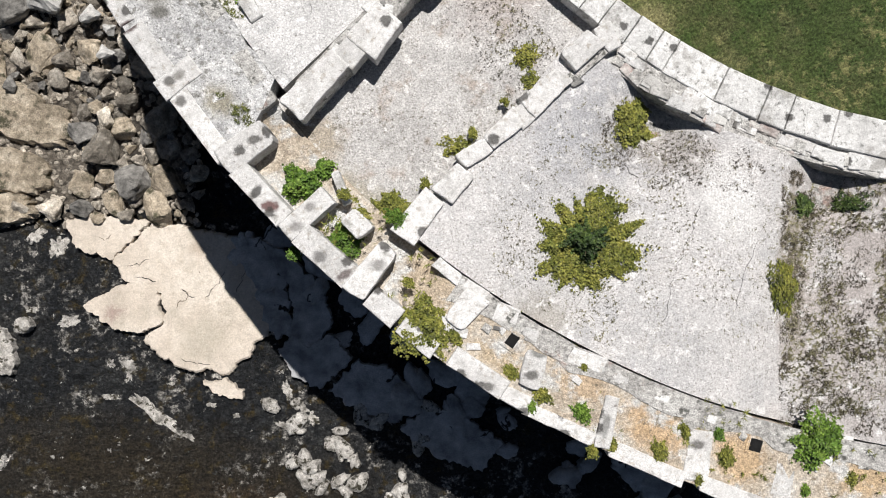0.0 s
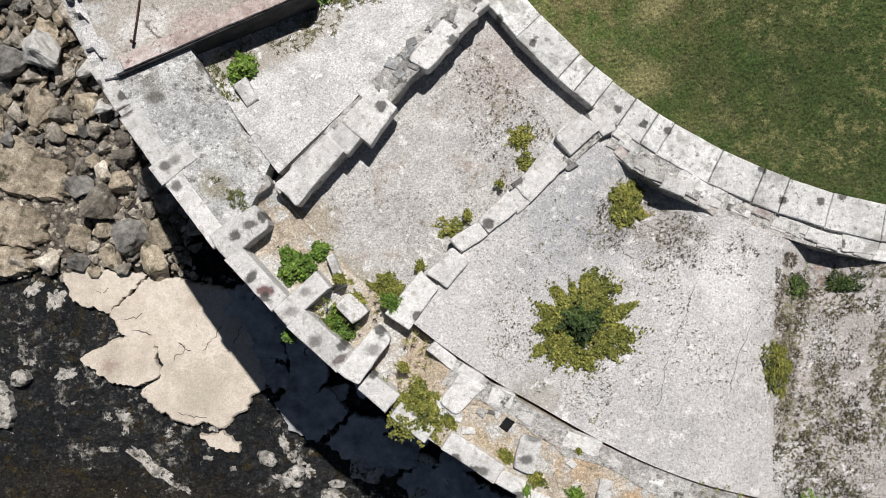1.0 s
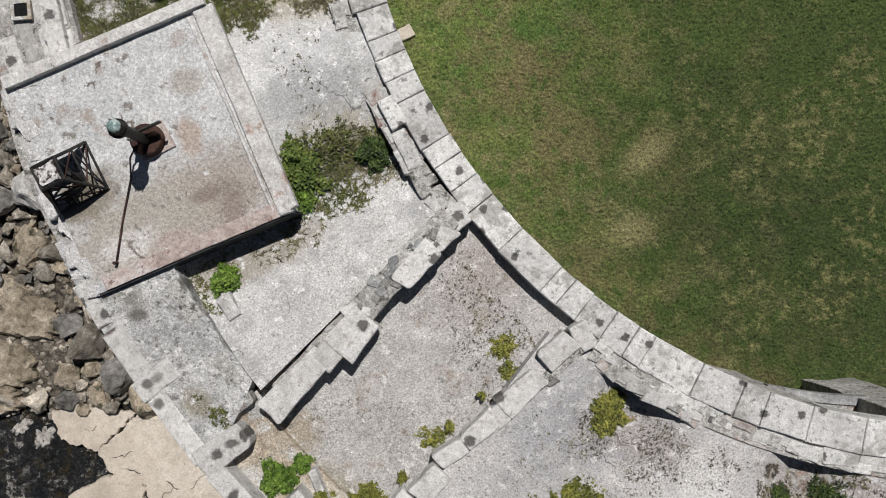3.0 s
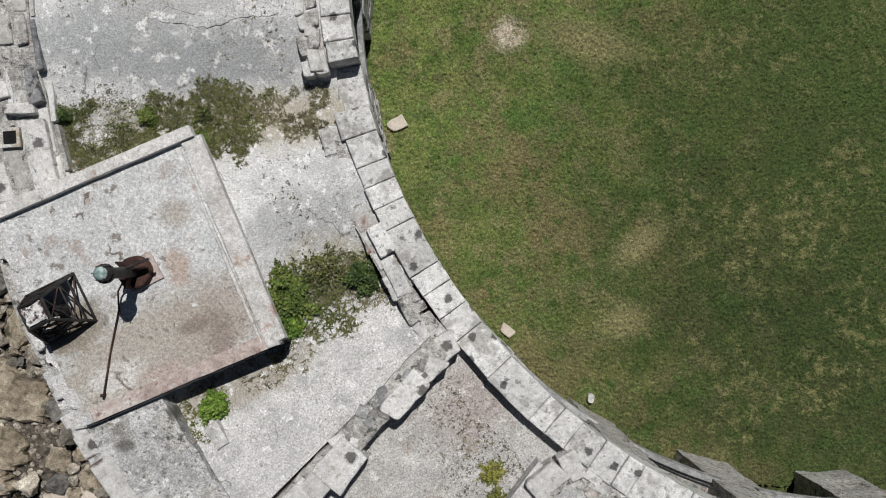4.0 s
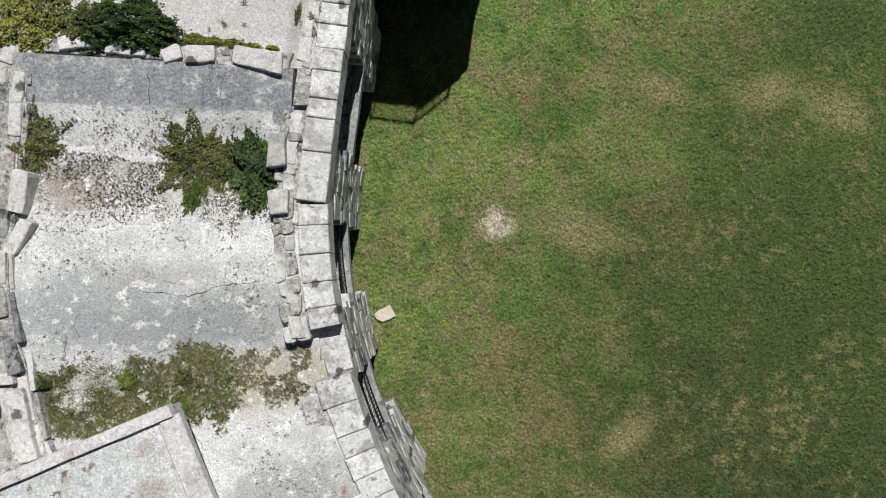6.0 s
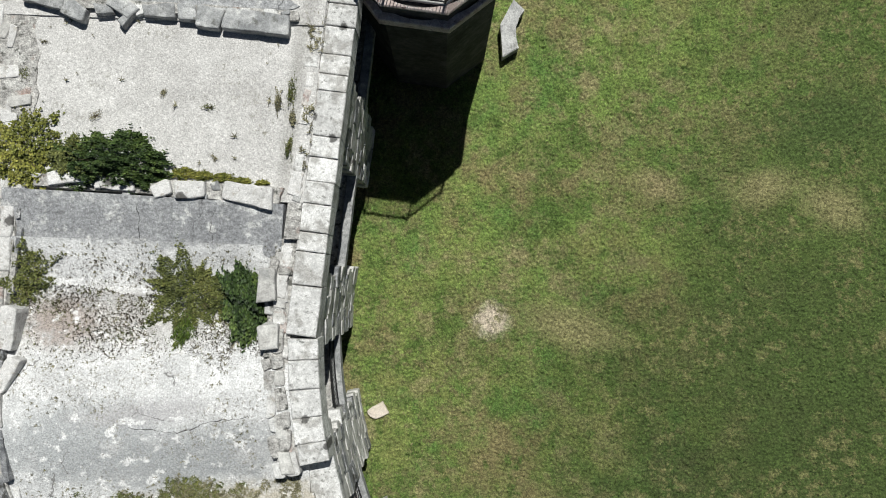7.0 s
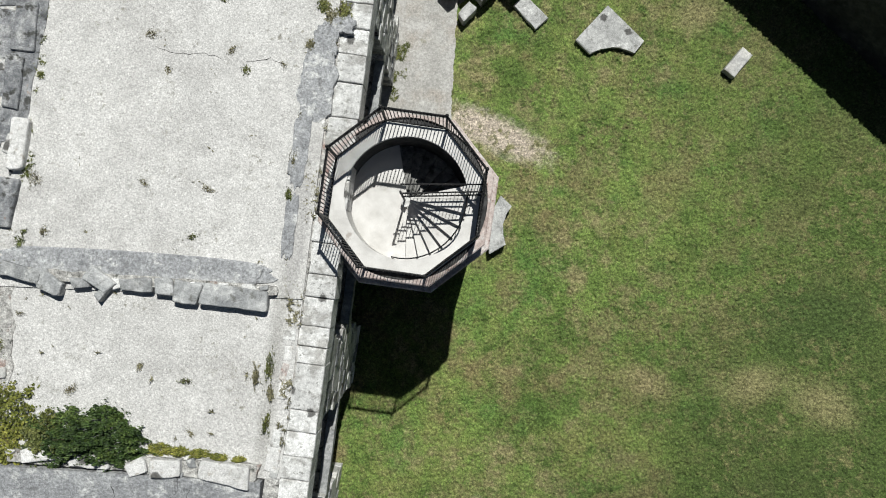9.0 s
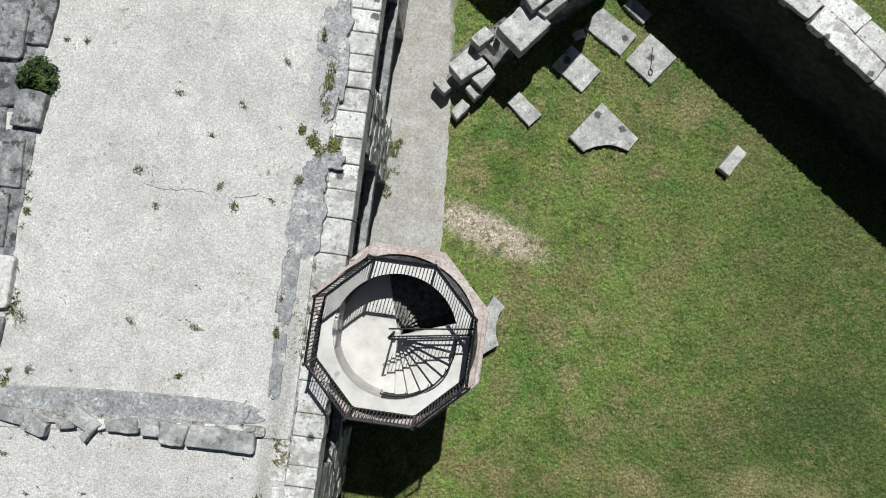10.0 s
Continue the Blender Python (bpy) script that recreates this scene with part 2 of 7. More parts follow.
GRAVEL_WEED = surface("weedy_gravel", ((0.43, 0.418, 0.405), (0.52, 0.507, 0.492), (0.60, 0.585, 0.57)), 1.8, 0.3, 0.45, 22,
                      [((0.42, 0.37, 0.33), 1.1, 0.61, 0.08), ((0.68, 0.665, 0.645), 2.4, 0.61, 0.05), ((0.24, 0.225, 0.195), 6.0, 0.65, 0.03), ((0.16, 0.145, 0.12), 16.0, 0.63, 0.025)], bump=0.022, bump_scale=40, speck=0.22, speck_scale=14,
                      blobs=[(2.4, 8.6, 1.1, 2.2, -45, (0.40, 0.345, 0.32), 0.6, 0.7), (-4.4, 3.2, 1.2, 1.0, 0, (0.38, 0.32, 0.235), 0.4, 0.8), (-2.4, 1.2, 0.7, 1.6, 45, (0.30, 0.27, 0.20), 0.5, 0.7)], weeds=((0.17, 0.155, 0.12), 0.4, 0.48, 7.0, 0.60), pebble=(0.22, 26))
GRAVEL_MID = surface("pale_grey_gravel", ((0.47, 0.466, 0.46), (0.585, 0.578, 0.572), (0.68, 0.673, 0.666)), 1.4, 0.35, 0.42, 22,
                       [((0.44, 0.44, 0.44), 0.8, 0.60, 0.06), ((0.74, 0.735, 0.73), 2.4, 0.60, 0.05), ((0.30, 0.29, 0.27), 7.0, 0.645, 0.04), ((0.26, 0.25, 0.23), 17.0, 0.63, 0.025)], bump=0.022, bump_scale=40, speck=0.2, speck_scale=14,
                       blobs=[(-5.4, 8.6, 2.6, 0.6, 23, (0.36, 0.32, 0.26), 0.4, 0.7)], cracks=((0.25, 0.245, 0.24), 0.3, 0.006), weeds=((0.20, 0.185, 0.15), 0.4, 0.53, 11.0, 0.59), pebble=(0.2, 26))
GRAVEL_WHITE = surface("white_gravel", ((0.54, 0.541, 0.541), (0.66, 0.66, 0.658), (0.76, 0.76, 0.757)), 1.4, 0.35, 0.34, 26,
                       [((0.52, 0.52, 0.52), 0.8, 0.63, 0.08), ((0.78, 0.777, 0.77), 2.6, 0.60, 0.05), ((0.30, 0.29, 0.27), 7.0, 0.645, 0.04), ((0.30, 0.29, 0.275), 17.0, 0.625, 0.03)], bump=0.022, bump_scale=40, speck=0.18, speck_scale=14,
                       blobs=[(-5.2, 18.9, 2.1, 0.95, 4, (0.33, 0.345, 0.352), 0.5, 0.75), (-9.3, 19.3, 2.4, 1.15, 8, (0.34, 0.355, 0.362), 0.5, 0.75), (-7.4, 18.5, 2.2, 0.8, 0, (0.36, 0.372, 0.378), 0.5, 0.7), (-7.2, 20.2, 2.0, 0.35, 6, (0.44, 0.43, 0.435), 0.6, 0.7), (-3.4, 13.7, 2.0, 0.8, 12, (0.40, 0.405, 0.408), 0.5, 0.8), (-7.4, 26.0, 5.0, 0.72, -2, (0.36, 0.365, 0.375), 0.12, 0.8),
                              (-7.5, 23.1, 4.2, 0.9, 4, (0.42, 0.40, 0.37), 0.6, 0.6), (-10.0, 22.9, 1.1, 0.7, 0, (0.30, 0.235, 0.20), 0.6, 0.7), (-4.8, 16.9, 4.0, 0.9, 4, (0.40, 0.36, 0.28), 0.5, 0.83), (-2.6, 11.9, 1.5, 1.2, 30, (0.38, 0.34, 0.25), 0.5, 0.83),
                              (-5.4, 8.6, 2.6, 0.6, 23, (0.36, 0.32, 0.26), 0.4, 0.7)], cracks=((0.22, 0.215, 0.21), 0.35, 0.008), weeds=((0.24, 0.225, 0.185), 0.4, 0.53, 11.0, 0.59), pebble=(0.18, 26))
GRAVEL_PALE = surface("pale_pea_gravel", ((0.49, 0.478, 0.463), (0.57, 0.558, 0.541), (0.645, 0.632, 0.614)), 1.5, 0.3, 0.34, 24,
                      [((0.36, 0.35, 0.32), 3.0, 0.68, 0.035), ((0.34, 0.33, 0.31), 15.0, 0.645, 0.03)], bump=0.022, bump_scale=50, speck=0.18, speck_scale=13,
                      blobs=[(-1.35, 43.2, 0.32, 1.6, -6, (0.40, 0.40, 0.405), 0.25, 0.8), (-2.2, 34.2, 0.3, 2.2, -6, (0.42, 0.41, 0.40), 0.3, 0.75), (-2.9, 29.5, 0.25, 3.0, -6, (0.40, 0.39, 0.37), 0.5, 0.8)], weeds=((0.30, 0.29, 0.25), 0.5, 0.57, 5.0, 0.60), pebble=(0.2, 26))
BED = surface("lichen_gravel_bed", ((0.36, 0.36, 0.36), (0.51, 0.51, 0.508), (0.66, 0.658, 0.65)), 2.4, 0.5, 0.45, 24,
              [((0.72, 0.71, 0.70), 2.2, 0.58, 0.04), ((0.27, 0.265, 0.25), 3.4, 0.59, 0.05), ((0.17, 0.165, 0.15), 7.0, 0.62, 0.03), ((0.13, 0.125, 0.115), 15.0, 0.64, 0.03)], bump=0.03, bump_scale=40, speck=0.3, speck_scale=12,
              blobs=[(-8.7, 7.6, 0.7, 0.35, -40, (0.24, 0.23, 0.20), 0.6, 0.75), (-7.1, 7.9, 0.25, 0.2, 0, (0.12, 0.115, 0.10), 0.5, 0.85), (-8.4, 7.0, 0.3, 0.2, 0, (0.14, 0.135, 0.12), 0.5, 0.85), (-6.6, 4.4, 0.5, 0.4, -40, (0.28, 0.25, 0.17), 0.6, 0.75)], pebble=(0.22, 24))
CEMENT = surface("grey_cement", ((0.28, 0.285, 0.295), (0.36, 0.365, 0.375), (0.46, 0.465, 0.47)), 2.2, 0.4, 0.3, 28,
                 [((0.24, 0.24, 0.245), 2.5, 0.64, 0.05), ((0.62, 0.62, 0.61), 2.0, 0.60, 0.05)], bump=0.035, speck=0.42, speck_scale=11, cracks=((0.18, 0.18, 0.185), 0.3, 0.006), pebble=(0.2, 18))
SAND = surface("orange_sand", ((0.45, 0.375, 0.29), (0.57, 0.49, 0.39), (0.66, 0.60, 0.52)), 2.2, 0.5, 0.45, 24,
               [((0.66, 0.65, 0.625), 0.9, 0.57, 0.06), ((0.30, 0.25, 0.18), 3.0, 0.63, 0.05)], bump=0.06, bump_scale=30, speck=0.26, speck_scale=8, pebble=(0.28, 16),
               blobs=[(6.4, -5.2, 0.95, 0.75, -25, (0.60, 0.41, 0.23), 0.4, 0.8), (4.1, -4.0, 0.8, 0.5, -25, (0.59, 0.44, 0.29), 0.5, 0.75), (8.85, -6.2, 0.7, 0.75, 0, (0.60, 0.42, 0.24), 0.4, 0.8),
                      (0.0, -1.1, 1.2, 0.8, -35, (0.57, 0.46, 0.33), 0.5, 0.75), (1.6, -3.2, 0.8, 0.35, -35, (0.56, 0.44, 0.29), 0.5, 0.75), (12.6, -6.9, 0.8, 0.5, 0, (0.60, 0.43, 0.25), 0.5, 0.8)])
CONCRETE = surface("stained_concrete", ((0.50, 0.508, 0.515), (0.60, 0.606, 0.61), (0.68, 0.684, 0.686)), 1.6, 0.25, 0.34, 28,
                   [((0.26, 0.235, 0.215), 2.2, 0.63, 0.04), ((0.44, 0.39, 0.36), 0.9, 0.62, 0.06), ((0.68, 0.675, 0.67), 1.3, 0.66, 0.04)], bump=0.02, bump_scale=25, speck=0.36, speck_scale=11, pebble=(0.18, 26), cracks=((0.20, 0.17, 0.15), 0.3, 0.010),
                   blobs=[(-7.6, 9.7, 2.9, 1.45, 23, (0.41, 0.37, 0.315), 0.3, 0.8), (-5.6, 10.9, 1.2, 1.2, 30, (0.40, 0.35, 0.305), 0.35, 0.75), (-9.9, 10.5, 1.1, 0.7, 30, (0.26, 0.225, 0.17), 0.4, 0.82),
                          (-8.6, 9.05, 0.9, 0.4, 23, (0.68, 0.66, 0.64), 0.3, 0.8), (-10.2, 10.35, 1.0, 0.35, 40, (0.15, 0.13, 0.10), 0.5, 0.85), (-6.3, 10.6, 0.5, 0.22, 23, (0.26, 0.215, 0.19), 0.5, 0.85), (-5.5, 10.2, 0.35, 0.8, 10, (0.30, 0.25, 0.225), 0.5, 0.85), (-7.2, 9.3, 0.7, 0.22, 23, (0.47, 0.39, 0.36), 0.4, 0.85), (-5.3, 14.6, 0.35, 0.3, 0, (0.40, 0.36, 0.31), 0.5, 0.85), (-6.9, 13.9, 0.5, 0.4, 0, (0.43, 0.40, 0.36), 0.5, 0.85), (-6.8, 12.3, 0.35, 0.6, 20, (0.42, 0.31, 0.24), 0.4, 0.7),
                          (-5.2, 12.9, 0.16, 1.5, 23, (0.27, 0.22, 0.20), 0.4, 0.8)])
# Near-black concrete: the south wall's shade put into the colour.
SHADED_WALL = surface("shade_dark_concrete", ((0.022, 0.023, 0.025), (0.04, 0.041, 0.045), (0.08, 0.08, 0.083)), 2.0, 0.5, 0.35, 24, bump=0.03, speck=0.3)
CONCRETE_TOP = surface("lichen_concrete", ((0.50, 0.485, 0.47), (0.62, 0.605, 0.59), (0.72, 0.71, 0.695)), 3.0, 0.6, 0.35, 28,
                       [((0.45, 0.34, 0.29), 1.2, 0.63, 0.06), ((0.18, 0.15, 0.14), 2.6, 0.68, 0.04)], bump=0.03, speck=0.3, speck_scale=9)
PLASTER = surface("tower_concrete", ((0.46, 0.445, 0.425), (0.57, 0.555, 0.535), (0.65, 0.635, 0.615)), 1.5, 0.4, 0.16, 36, [((0.36, 0.33, 0.30), 1.8, 0.68, 0.05)], bump=0.01)
PINK = surface("pink_stone", ((0.36, 0.285, 0.26), (0.48, 0.405, 0.375), (0.58, 0.52, 0.495)), 2.5, 0.6, 0.3, 30,
               [((0.58, 0.55, 0.53), 3.0, 0.6, 0.05), ((0.24, 0.16, 0.145), 5.0, 0.62, 0.05)], bump=0.02, speck=0.3)
DRYGRASS = (0.245, 0.225, 0.108)
GRASS = surface("mown_lawn", ((0.105, 0.164, 0.038), (0.158, 0.221, 0.054), (0.221, 0.258, 0.078)), 2.6, 0.42, 0.65, 15,
                [((0.209, 0.222, 0.075), 0.5, 0.58, 0.12), ((0.085, 0.138, 0.030), 0.27, 0.57, 0.1), ((0.102, 0.182, 0.042), 0.42, 0.58, 0.09), (DRYGRASS, 0.8, 0.58, 0.1), ((0.205, 0.178, 0.082), 0.33, 0.575, 0.09), ((0.078, 0.126, 0.027), 1.3, 0.60, 0.07), ((0.22, 0.205, 0.10), 3.2, 0.655, 0.05)], bump=0.0, speck=0.42, speck_scale=8, pebble=(0.34, 13),
                # Widest blobs put the lawn's uneven brightness, darker south and east, into its colour.
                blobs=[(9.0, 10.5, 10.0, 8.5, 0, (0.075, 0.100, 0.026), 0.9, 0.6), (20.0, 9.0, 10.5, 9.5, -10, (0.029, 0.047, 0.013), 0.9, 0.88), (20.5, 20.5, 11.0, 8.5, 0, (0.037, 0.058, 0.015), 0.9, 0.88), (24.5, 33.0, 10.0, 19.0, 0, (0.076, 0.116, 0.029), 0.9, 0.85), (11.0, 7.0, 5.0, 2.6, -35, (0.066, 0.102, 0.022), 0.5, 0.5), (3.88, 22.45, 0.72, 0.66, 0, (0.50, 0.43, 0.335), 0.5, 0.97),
                       (4.3, 39.15, 2.5, 0.7, -23, (0.52, 0.445, 0.365), 0.5, 0.97), (6.0, 14.2, 1.6, 0.8, 30, (0.23, 0.205, 0.10), 0.6, 0.6), (18.0, 14.0, 1.0, 1.6, 30, (0.23, 0.20, 0.11), 0.6, 0.6),
                       (12.5, 8.0, 0.6, 2.6, 8, (0.22, 0.195, 0.095), 0.6, 0.6), (8.5, 17.5, 4.0, 0.35, -40, DRYGRASS, 0.6, 0.5), (8.0, 33.0, 7.0, 9.0, 0, (0.179, 0.262, 0.064), 0.8, 0.6), (2.2, 20.0, 1.2, 5.0, 0, (0.194, 0.215, 0.068), 0.6, 0.5),
                       (18.3, 31.2, 3.2, 1.5, 12, (0.064, 0.100, 0.027), 0.7, 0.85), (11.1, 28.4, 1.0, 0.55, -15, (0.26, 0.225, 0.115), 0.7, 0.85),
                       (15.7, 28.4, 1.3, 0.7, 15, DRYGRASS, 0.7, 0.85), (18.8, 27.6, 1.4, 0.8, -25, DRYGRASS, 0.7, 0.85), (7.3, 22.2, 2.0, 0.8, -15, DRYGRASS, 0.7, 0.85), (13.2, 44.6, 1.0, 0.7, 30, DRYGRASS, 0.7, 0.85),
                       (9.5, 13.2, 1.3, 0.6, 40, DRYGRASS, 0.7, 0.85), (8.9, 9.9, 1.0, 0.7, 0, DRYGRASS, 0.7, 0.85), (12.0, 37.0, 1.4, 0.8, 50, DRYGRASS, 0.7, 0.8), (16.4, 38.5, 1.0, 0.7, 20, DRYGRASS, 0.7, 0.8)],
                weeds=((0.165, 0.165, 0.068), 0.3, 0.50, 2.2, 0.55))
PATH = surface("gravel_path", ((0.345, 0.335, 0.315), (0.41, 0.40, 0.38), (0.475, 0.463, 0.445)), 1.5, 0.4, 0.2, 26, [((0.20, 0.20, 0.11), 1.1, 0.69, 0.05), ((0.37, 0.34, 0.305), 0.5, 0.6, 0.1)], bump=0.03, speck=0.25, pebble=(0.15, 14), blobs=[(2.9, 46.0, 0.25, 8.0, 2, (0.15, 0.17, 0.07), 0.6, 0.8)])
SEAWEED = surface("seaweed_rock", ((0.011, 0.013, 0.016), (0.022, 0.024, 0.027), (0.044, 0.045, 0.045)), 3.0, 0.3, 0.8, 11,
                  [((0.095, 0.10, 0.10), 3.6, 0.635, 0.04), ((0.06, 0.045, 0.018), 1.6, 0.60, 0.06), ((0.60, 0.575, 0.53), 1.0, 0.655, 0.012), ((0.50, 0.48, 0.44), 3.4, 0.69, 0.012)], rough=0.6, bump=0.3, bump_scale=9, speck=0.6, speck_scale=5,
                  weeds=((0.56, 0.535, 0.49), 0.42, 0.545, 2.4, 0.575), pebble=(0.5, 9),
                  blobs=[(-14.0, -11.2, 9.0, 2.4, -8, (0.050, 0.037, 0.020), 0.8, 0.7), (-9.5, -13.0, 2.5, 1.2, 0, (0.10, 0.06, 0.03), 0.8, 0.7)])
BARNACLE = surface("barnacled_rock", ((0.20, 0.19, 0.17), (0.52, 0.495, 0.455), (0.68, 0.655, 0.615)), 3.5, 0.9, 0.4, 22, [((0.05, 0.045, 0.03), 3.0, 0.57, 0.05)], bump=0.12, bump_scale=9, speck=0.4, speck_scale=6)
LEDGE = surface("pale_ledge_rock", ((0.47, 0.41, 0.345), (0.60, 0.53, 0.45), (0.68, 0.615, 0.535)), 0.9, 0.25, 0.18, 26,
                [((0.48, 0.43, 0.36), 0.7, 0.62, 0.1), ((0.52, 0.46, 0.38), 4.0, 0.6, 0.1)], bump=0.06, bump_scale=4, cracks=((0.16, 0.13, 0.10), 0.14, 0.005), speck=0.16,
                blobs=[(-15.5, -3.1, 0.5, 0.42, 0, (0.30, 0.22, 0.19), 0.6, 0.8), (-11.3, -4.2, 1.2, 0.9, 40, (0.40, 0.36, 0.29), 0.7, 0.7), (-11.6, 0.0, 0.35, 0.3, 0, (0.43, 0.35, 0.28), 0.7, 0.7)])
# Shore rock below the wall: the shade's blue and lift put into its colour.
LEDGE_SHADE = surface("wet_shade_ledge_rock", ((0.22, 0.225, 0.235), (0.42, 0.425, 0.435), (0.6, 0.6, 0.602)), 1.6, 0.3, 0.25, 20, bump=0.10, bump_scale=4, rough=0.6, cracks=((0.01, 0.01, 0.01), 0.35, 0.02))
TAN_ROCK = surface("tan_boulder", ((0.25, 0.21, 0.155), (0.48, 0.405, 0.305), (0.66, 0.575, 0.455)), 2.2, 0.5, 0.4, 18,
                   [((0.085, 0.08, 0.05), 1.4, 0.58, 0.07)], bump=0.16, bump_scale=7, tint=0.3, local=True, speck=0.4, speck_scale=5)
BROWN_ROCK = surface("brown_boulder", ((0.17, 0.15, 0.122), (0.39, 0.347, 0.288), (0.62, 0.57, 0.49)), 3.4, 0.8, 0.4, 20, bump=0.14, bump_scale=9, tint=0.5, local=True, speck=0.45, speck_scale=5, island=0.35)
GREY_ROCK = surface("grey_boulder", ((0.12, 0.115, 0.107), (0.235, 0.226, 0.21), (0.38, 0.365, 0.34)), 2.2, 0.6, 0.35, 18, bump=0.06, bump_scale=8, tint=0.4, local=True, speck=0.3, speck_scale=6)
SHINGLE = surface("brown_shingle", ((0.07, 0.06, 0.05), (0.16, 0.138, 0.112), (0.31, 0.275, 0.23)), 2.5, 0.6, 0.4, 20, bump=0.15, bump_scale=14, speck=0.4, speck_scale=6, pebble=(0.6, 8))
SLATE = surface("grey_slab", ((0.22, 0.225, 0.23), (0.34, 0.345, 0.345), (0.49, 0.49, 0.485)), 2.6, 0.7, 0.32, 28,
                [((0.17, 0.17, 0.16), 2.0, 0.62, 0.05), ((0.58, 0.58, 0.56), 2.6, 0.62, 0.05)], bump=0.025, tint=0.2, speck=0.3, speck_scale=8)
FLAG = surface("pale_grey_slab", ((0.32, 0.322, 0.315), (0.45, 0.45, 0.44), (0.58, 0.578, 0.565)), 2.6, 0.7, 0.32, 28,
               [((0.24, 0.24, 0.225), 2.0, 0.62, 0.05), ((0.64, 0.64, 0.62), 2.6, 0.62, 0.05)], bump=0.025, tint=0.15, speck=0.3, speck_scale=8, spots=(DARKSPOT, 0.8, 0.13, 0.3))
STAINED = surface("stained_grey_stone", ((0.13, 0.135, 0.145), (0.27, 0.275, 0.285), (0.46, 0.46, 0.455)), 3.2, 0.8, 0.4, 28, [((0.08, 0.08, 0.075), 2.6, 0.58, 0.05), ((0.36, 0.22, 0.14), 1.6, 0.68, 0.04)], bump=0.06, speck=0.35)
IRON = surface("black_iron", ((0.012, 0.012, 0.013), (0.02, 0.02, 0.021), (0.035, 0.033, 0.032)), 6, 1, 0.2, 40, rough=0.5, bump=0.0, metal=0.3)
RUST = surface("rusted_steel", ((0.022, 0.013, 0.012), (0.05, 0.026, 0.022), (0.10, 0.055, 0.042)), 5, 1, 0.35, 40, rough=0.85, bump=0.01, metal=0.2)
STEEL = surface("dark_steel", ((0.02, 0.02, 0.022), (0.035, 0.034, 0.034), (0.06, 0.055, 0.05)), 5, 1, 0.3, 40, rough=0.55, bump=0.005, metal=0.4)
LENS = surface("lamp_lens", ((0.10, 0.16, 0.16), (0.22, 0.30, 0.29), (0.5, 0.58, 0.56)), 9, 3, 0.2, 20, rough=0.12, bump=0.0)
LICHEN = surface("flaked_white_plate", ((0.22, 0.19, 0.18), (0.6, 0.59, 0.58), (0.75, 0.745, 0.74)), 7, 2, 0.25, 40, [((0.06, 0.04, 0.04), 4, 0.52, 0.04)], bump=0.02)
LEAF = surface("olive_leaves", ((0.075, 0.09, 0.018), (0.16, 0.168, 0.034), (0.28, 0.265, 0.06)), 6, 1.2, 0.4, 30, bump=0.0, rough=0.6, island=0.55)
LEAF_OLD = surface("dull_olive_leaves", ((0.045, 0.056, 0.015), (0.095, 0.108, 0.03), (0.16, 0.165, 0.05)), 6, 1.2, 0.4, 30, bump=0.0, rough=0.6, island=0.55)
LEAF_GREEN = surface("green_leaves", ((0.05, 0.10, 0.014), (0.10, 0.175, 0.024), (0.18, 0.26, 0.045)), 6, 1.2, 0.4, 30, bump=0.0, rough=0.6, island=0.55)
LEAF_MID = surface("mid_green_leaves", ((0.04, 0.07, 0.012), (0.085, 0.125, 0.024), (0.16, 0.19, 0.045)), 6, 1.2, 0.4, 30, bump=0.0, rough=0.6, island=0.55)
LEAF_DARK = surface("dark_leaves", ((0.014, 0.028, 0.008), (0.038, 0.066, 0.016), (0.10, 0.14, 0.035)), 5, 1.2, 0.4, 30, bump=0.0, rough=0.6, island=0.55)
DRY = surface("dry_weed", ((0.085, 0.08, 0.045), (0.17, 0.158, 0.092), (0.28, 0.26, 0.165)), 5, 1.0, 0.4, 30, bump=0.0, island=0.5)
TWIG = surface("twigs", ((0.06, 0.045, 0.03), (0.10, 0.075, 0.05), (0.15, 0.12, 0.09)), 8, 2, 0.2, 30, bump=0.0)
BROWN = surface("brown_weed", ((0.035, 0.030, 0.022), (0.075, 0.063, 0.046), (0.14, 0.12, 0.09)), 5, 1.0, 0.4, 30, bump=0.0, island=0.5)
PIT_SHADE = surface("pit_shade", ((0.004, 0.004, 0.004), (0.008, 0.008, 0.008), (0.012, 0.012, 0.012)), 8, 2, 0.2, 40, bump=0.0)
BLACK = surface("dark_stain", ((0.02, 0.018, 0.017), (0.04, 0.037, 0.034), (0.09, 0.085, 0.08)), 8, 2, 0.3, 40, bump=0.0)

rng = random.Random(7)


# ---- building blocks ----
def mesh_of(name, bm, material, smooth=False):
    me = bpy.data.meshes.new(name)
    bmesh.ops.recalc_face_normals(bm, faces=bm.faces)
    if smooth:
        for f in bm.faces:
            f.smooth = True
    bm.to_mesh(me)
    bm.free()
    me.materials.append(material)
    return me


def part(name, bm, material, parent=None, label="", m=None, smooth=False):
    me = bm if isinstance(bm, bpy.types.Mesh) else mesh_of(name, bm, material, smooth)
    ob = new(name, me)
    ob.parent = parent
    if m is not None:
        ob.matrix_basis = m
    return tagged(ob, label)


def empty(name, x=0.0, y=0.0, z=0.0, rz=0.0):
    ob = new(name)
    ob.matrix_basis = pose(x, y, z, 0, 0, rz)
    return ob


def box_bm(l, w, h, x=0.0, y=0.0, z=0.0, bm=None, m=None):
    """A box centred on x, y with its foot at z."""
    bm = bm or bmesh.new()
    t = Matrix.Translation((x, y, z + h / 2)) @ Matrix.Diagonal((l, w, h, 1))
    bmesh.ops.create_cube(bm, size=1, matrix=(m @ t) if m is not None else t)
    return bm


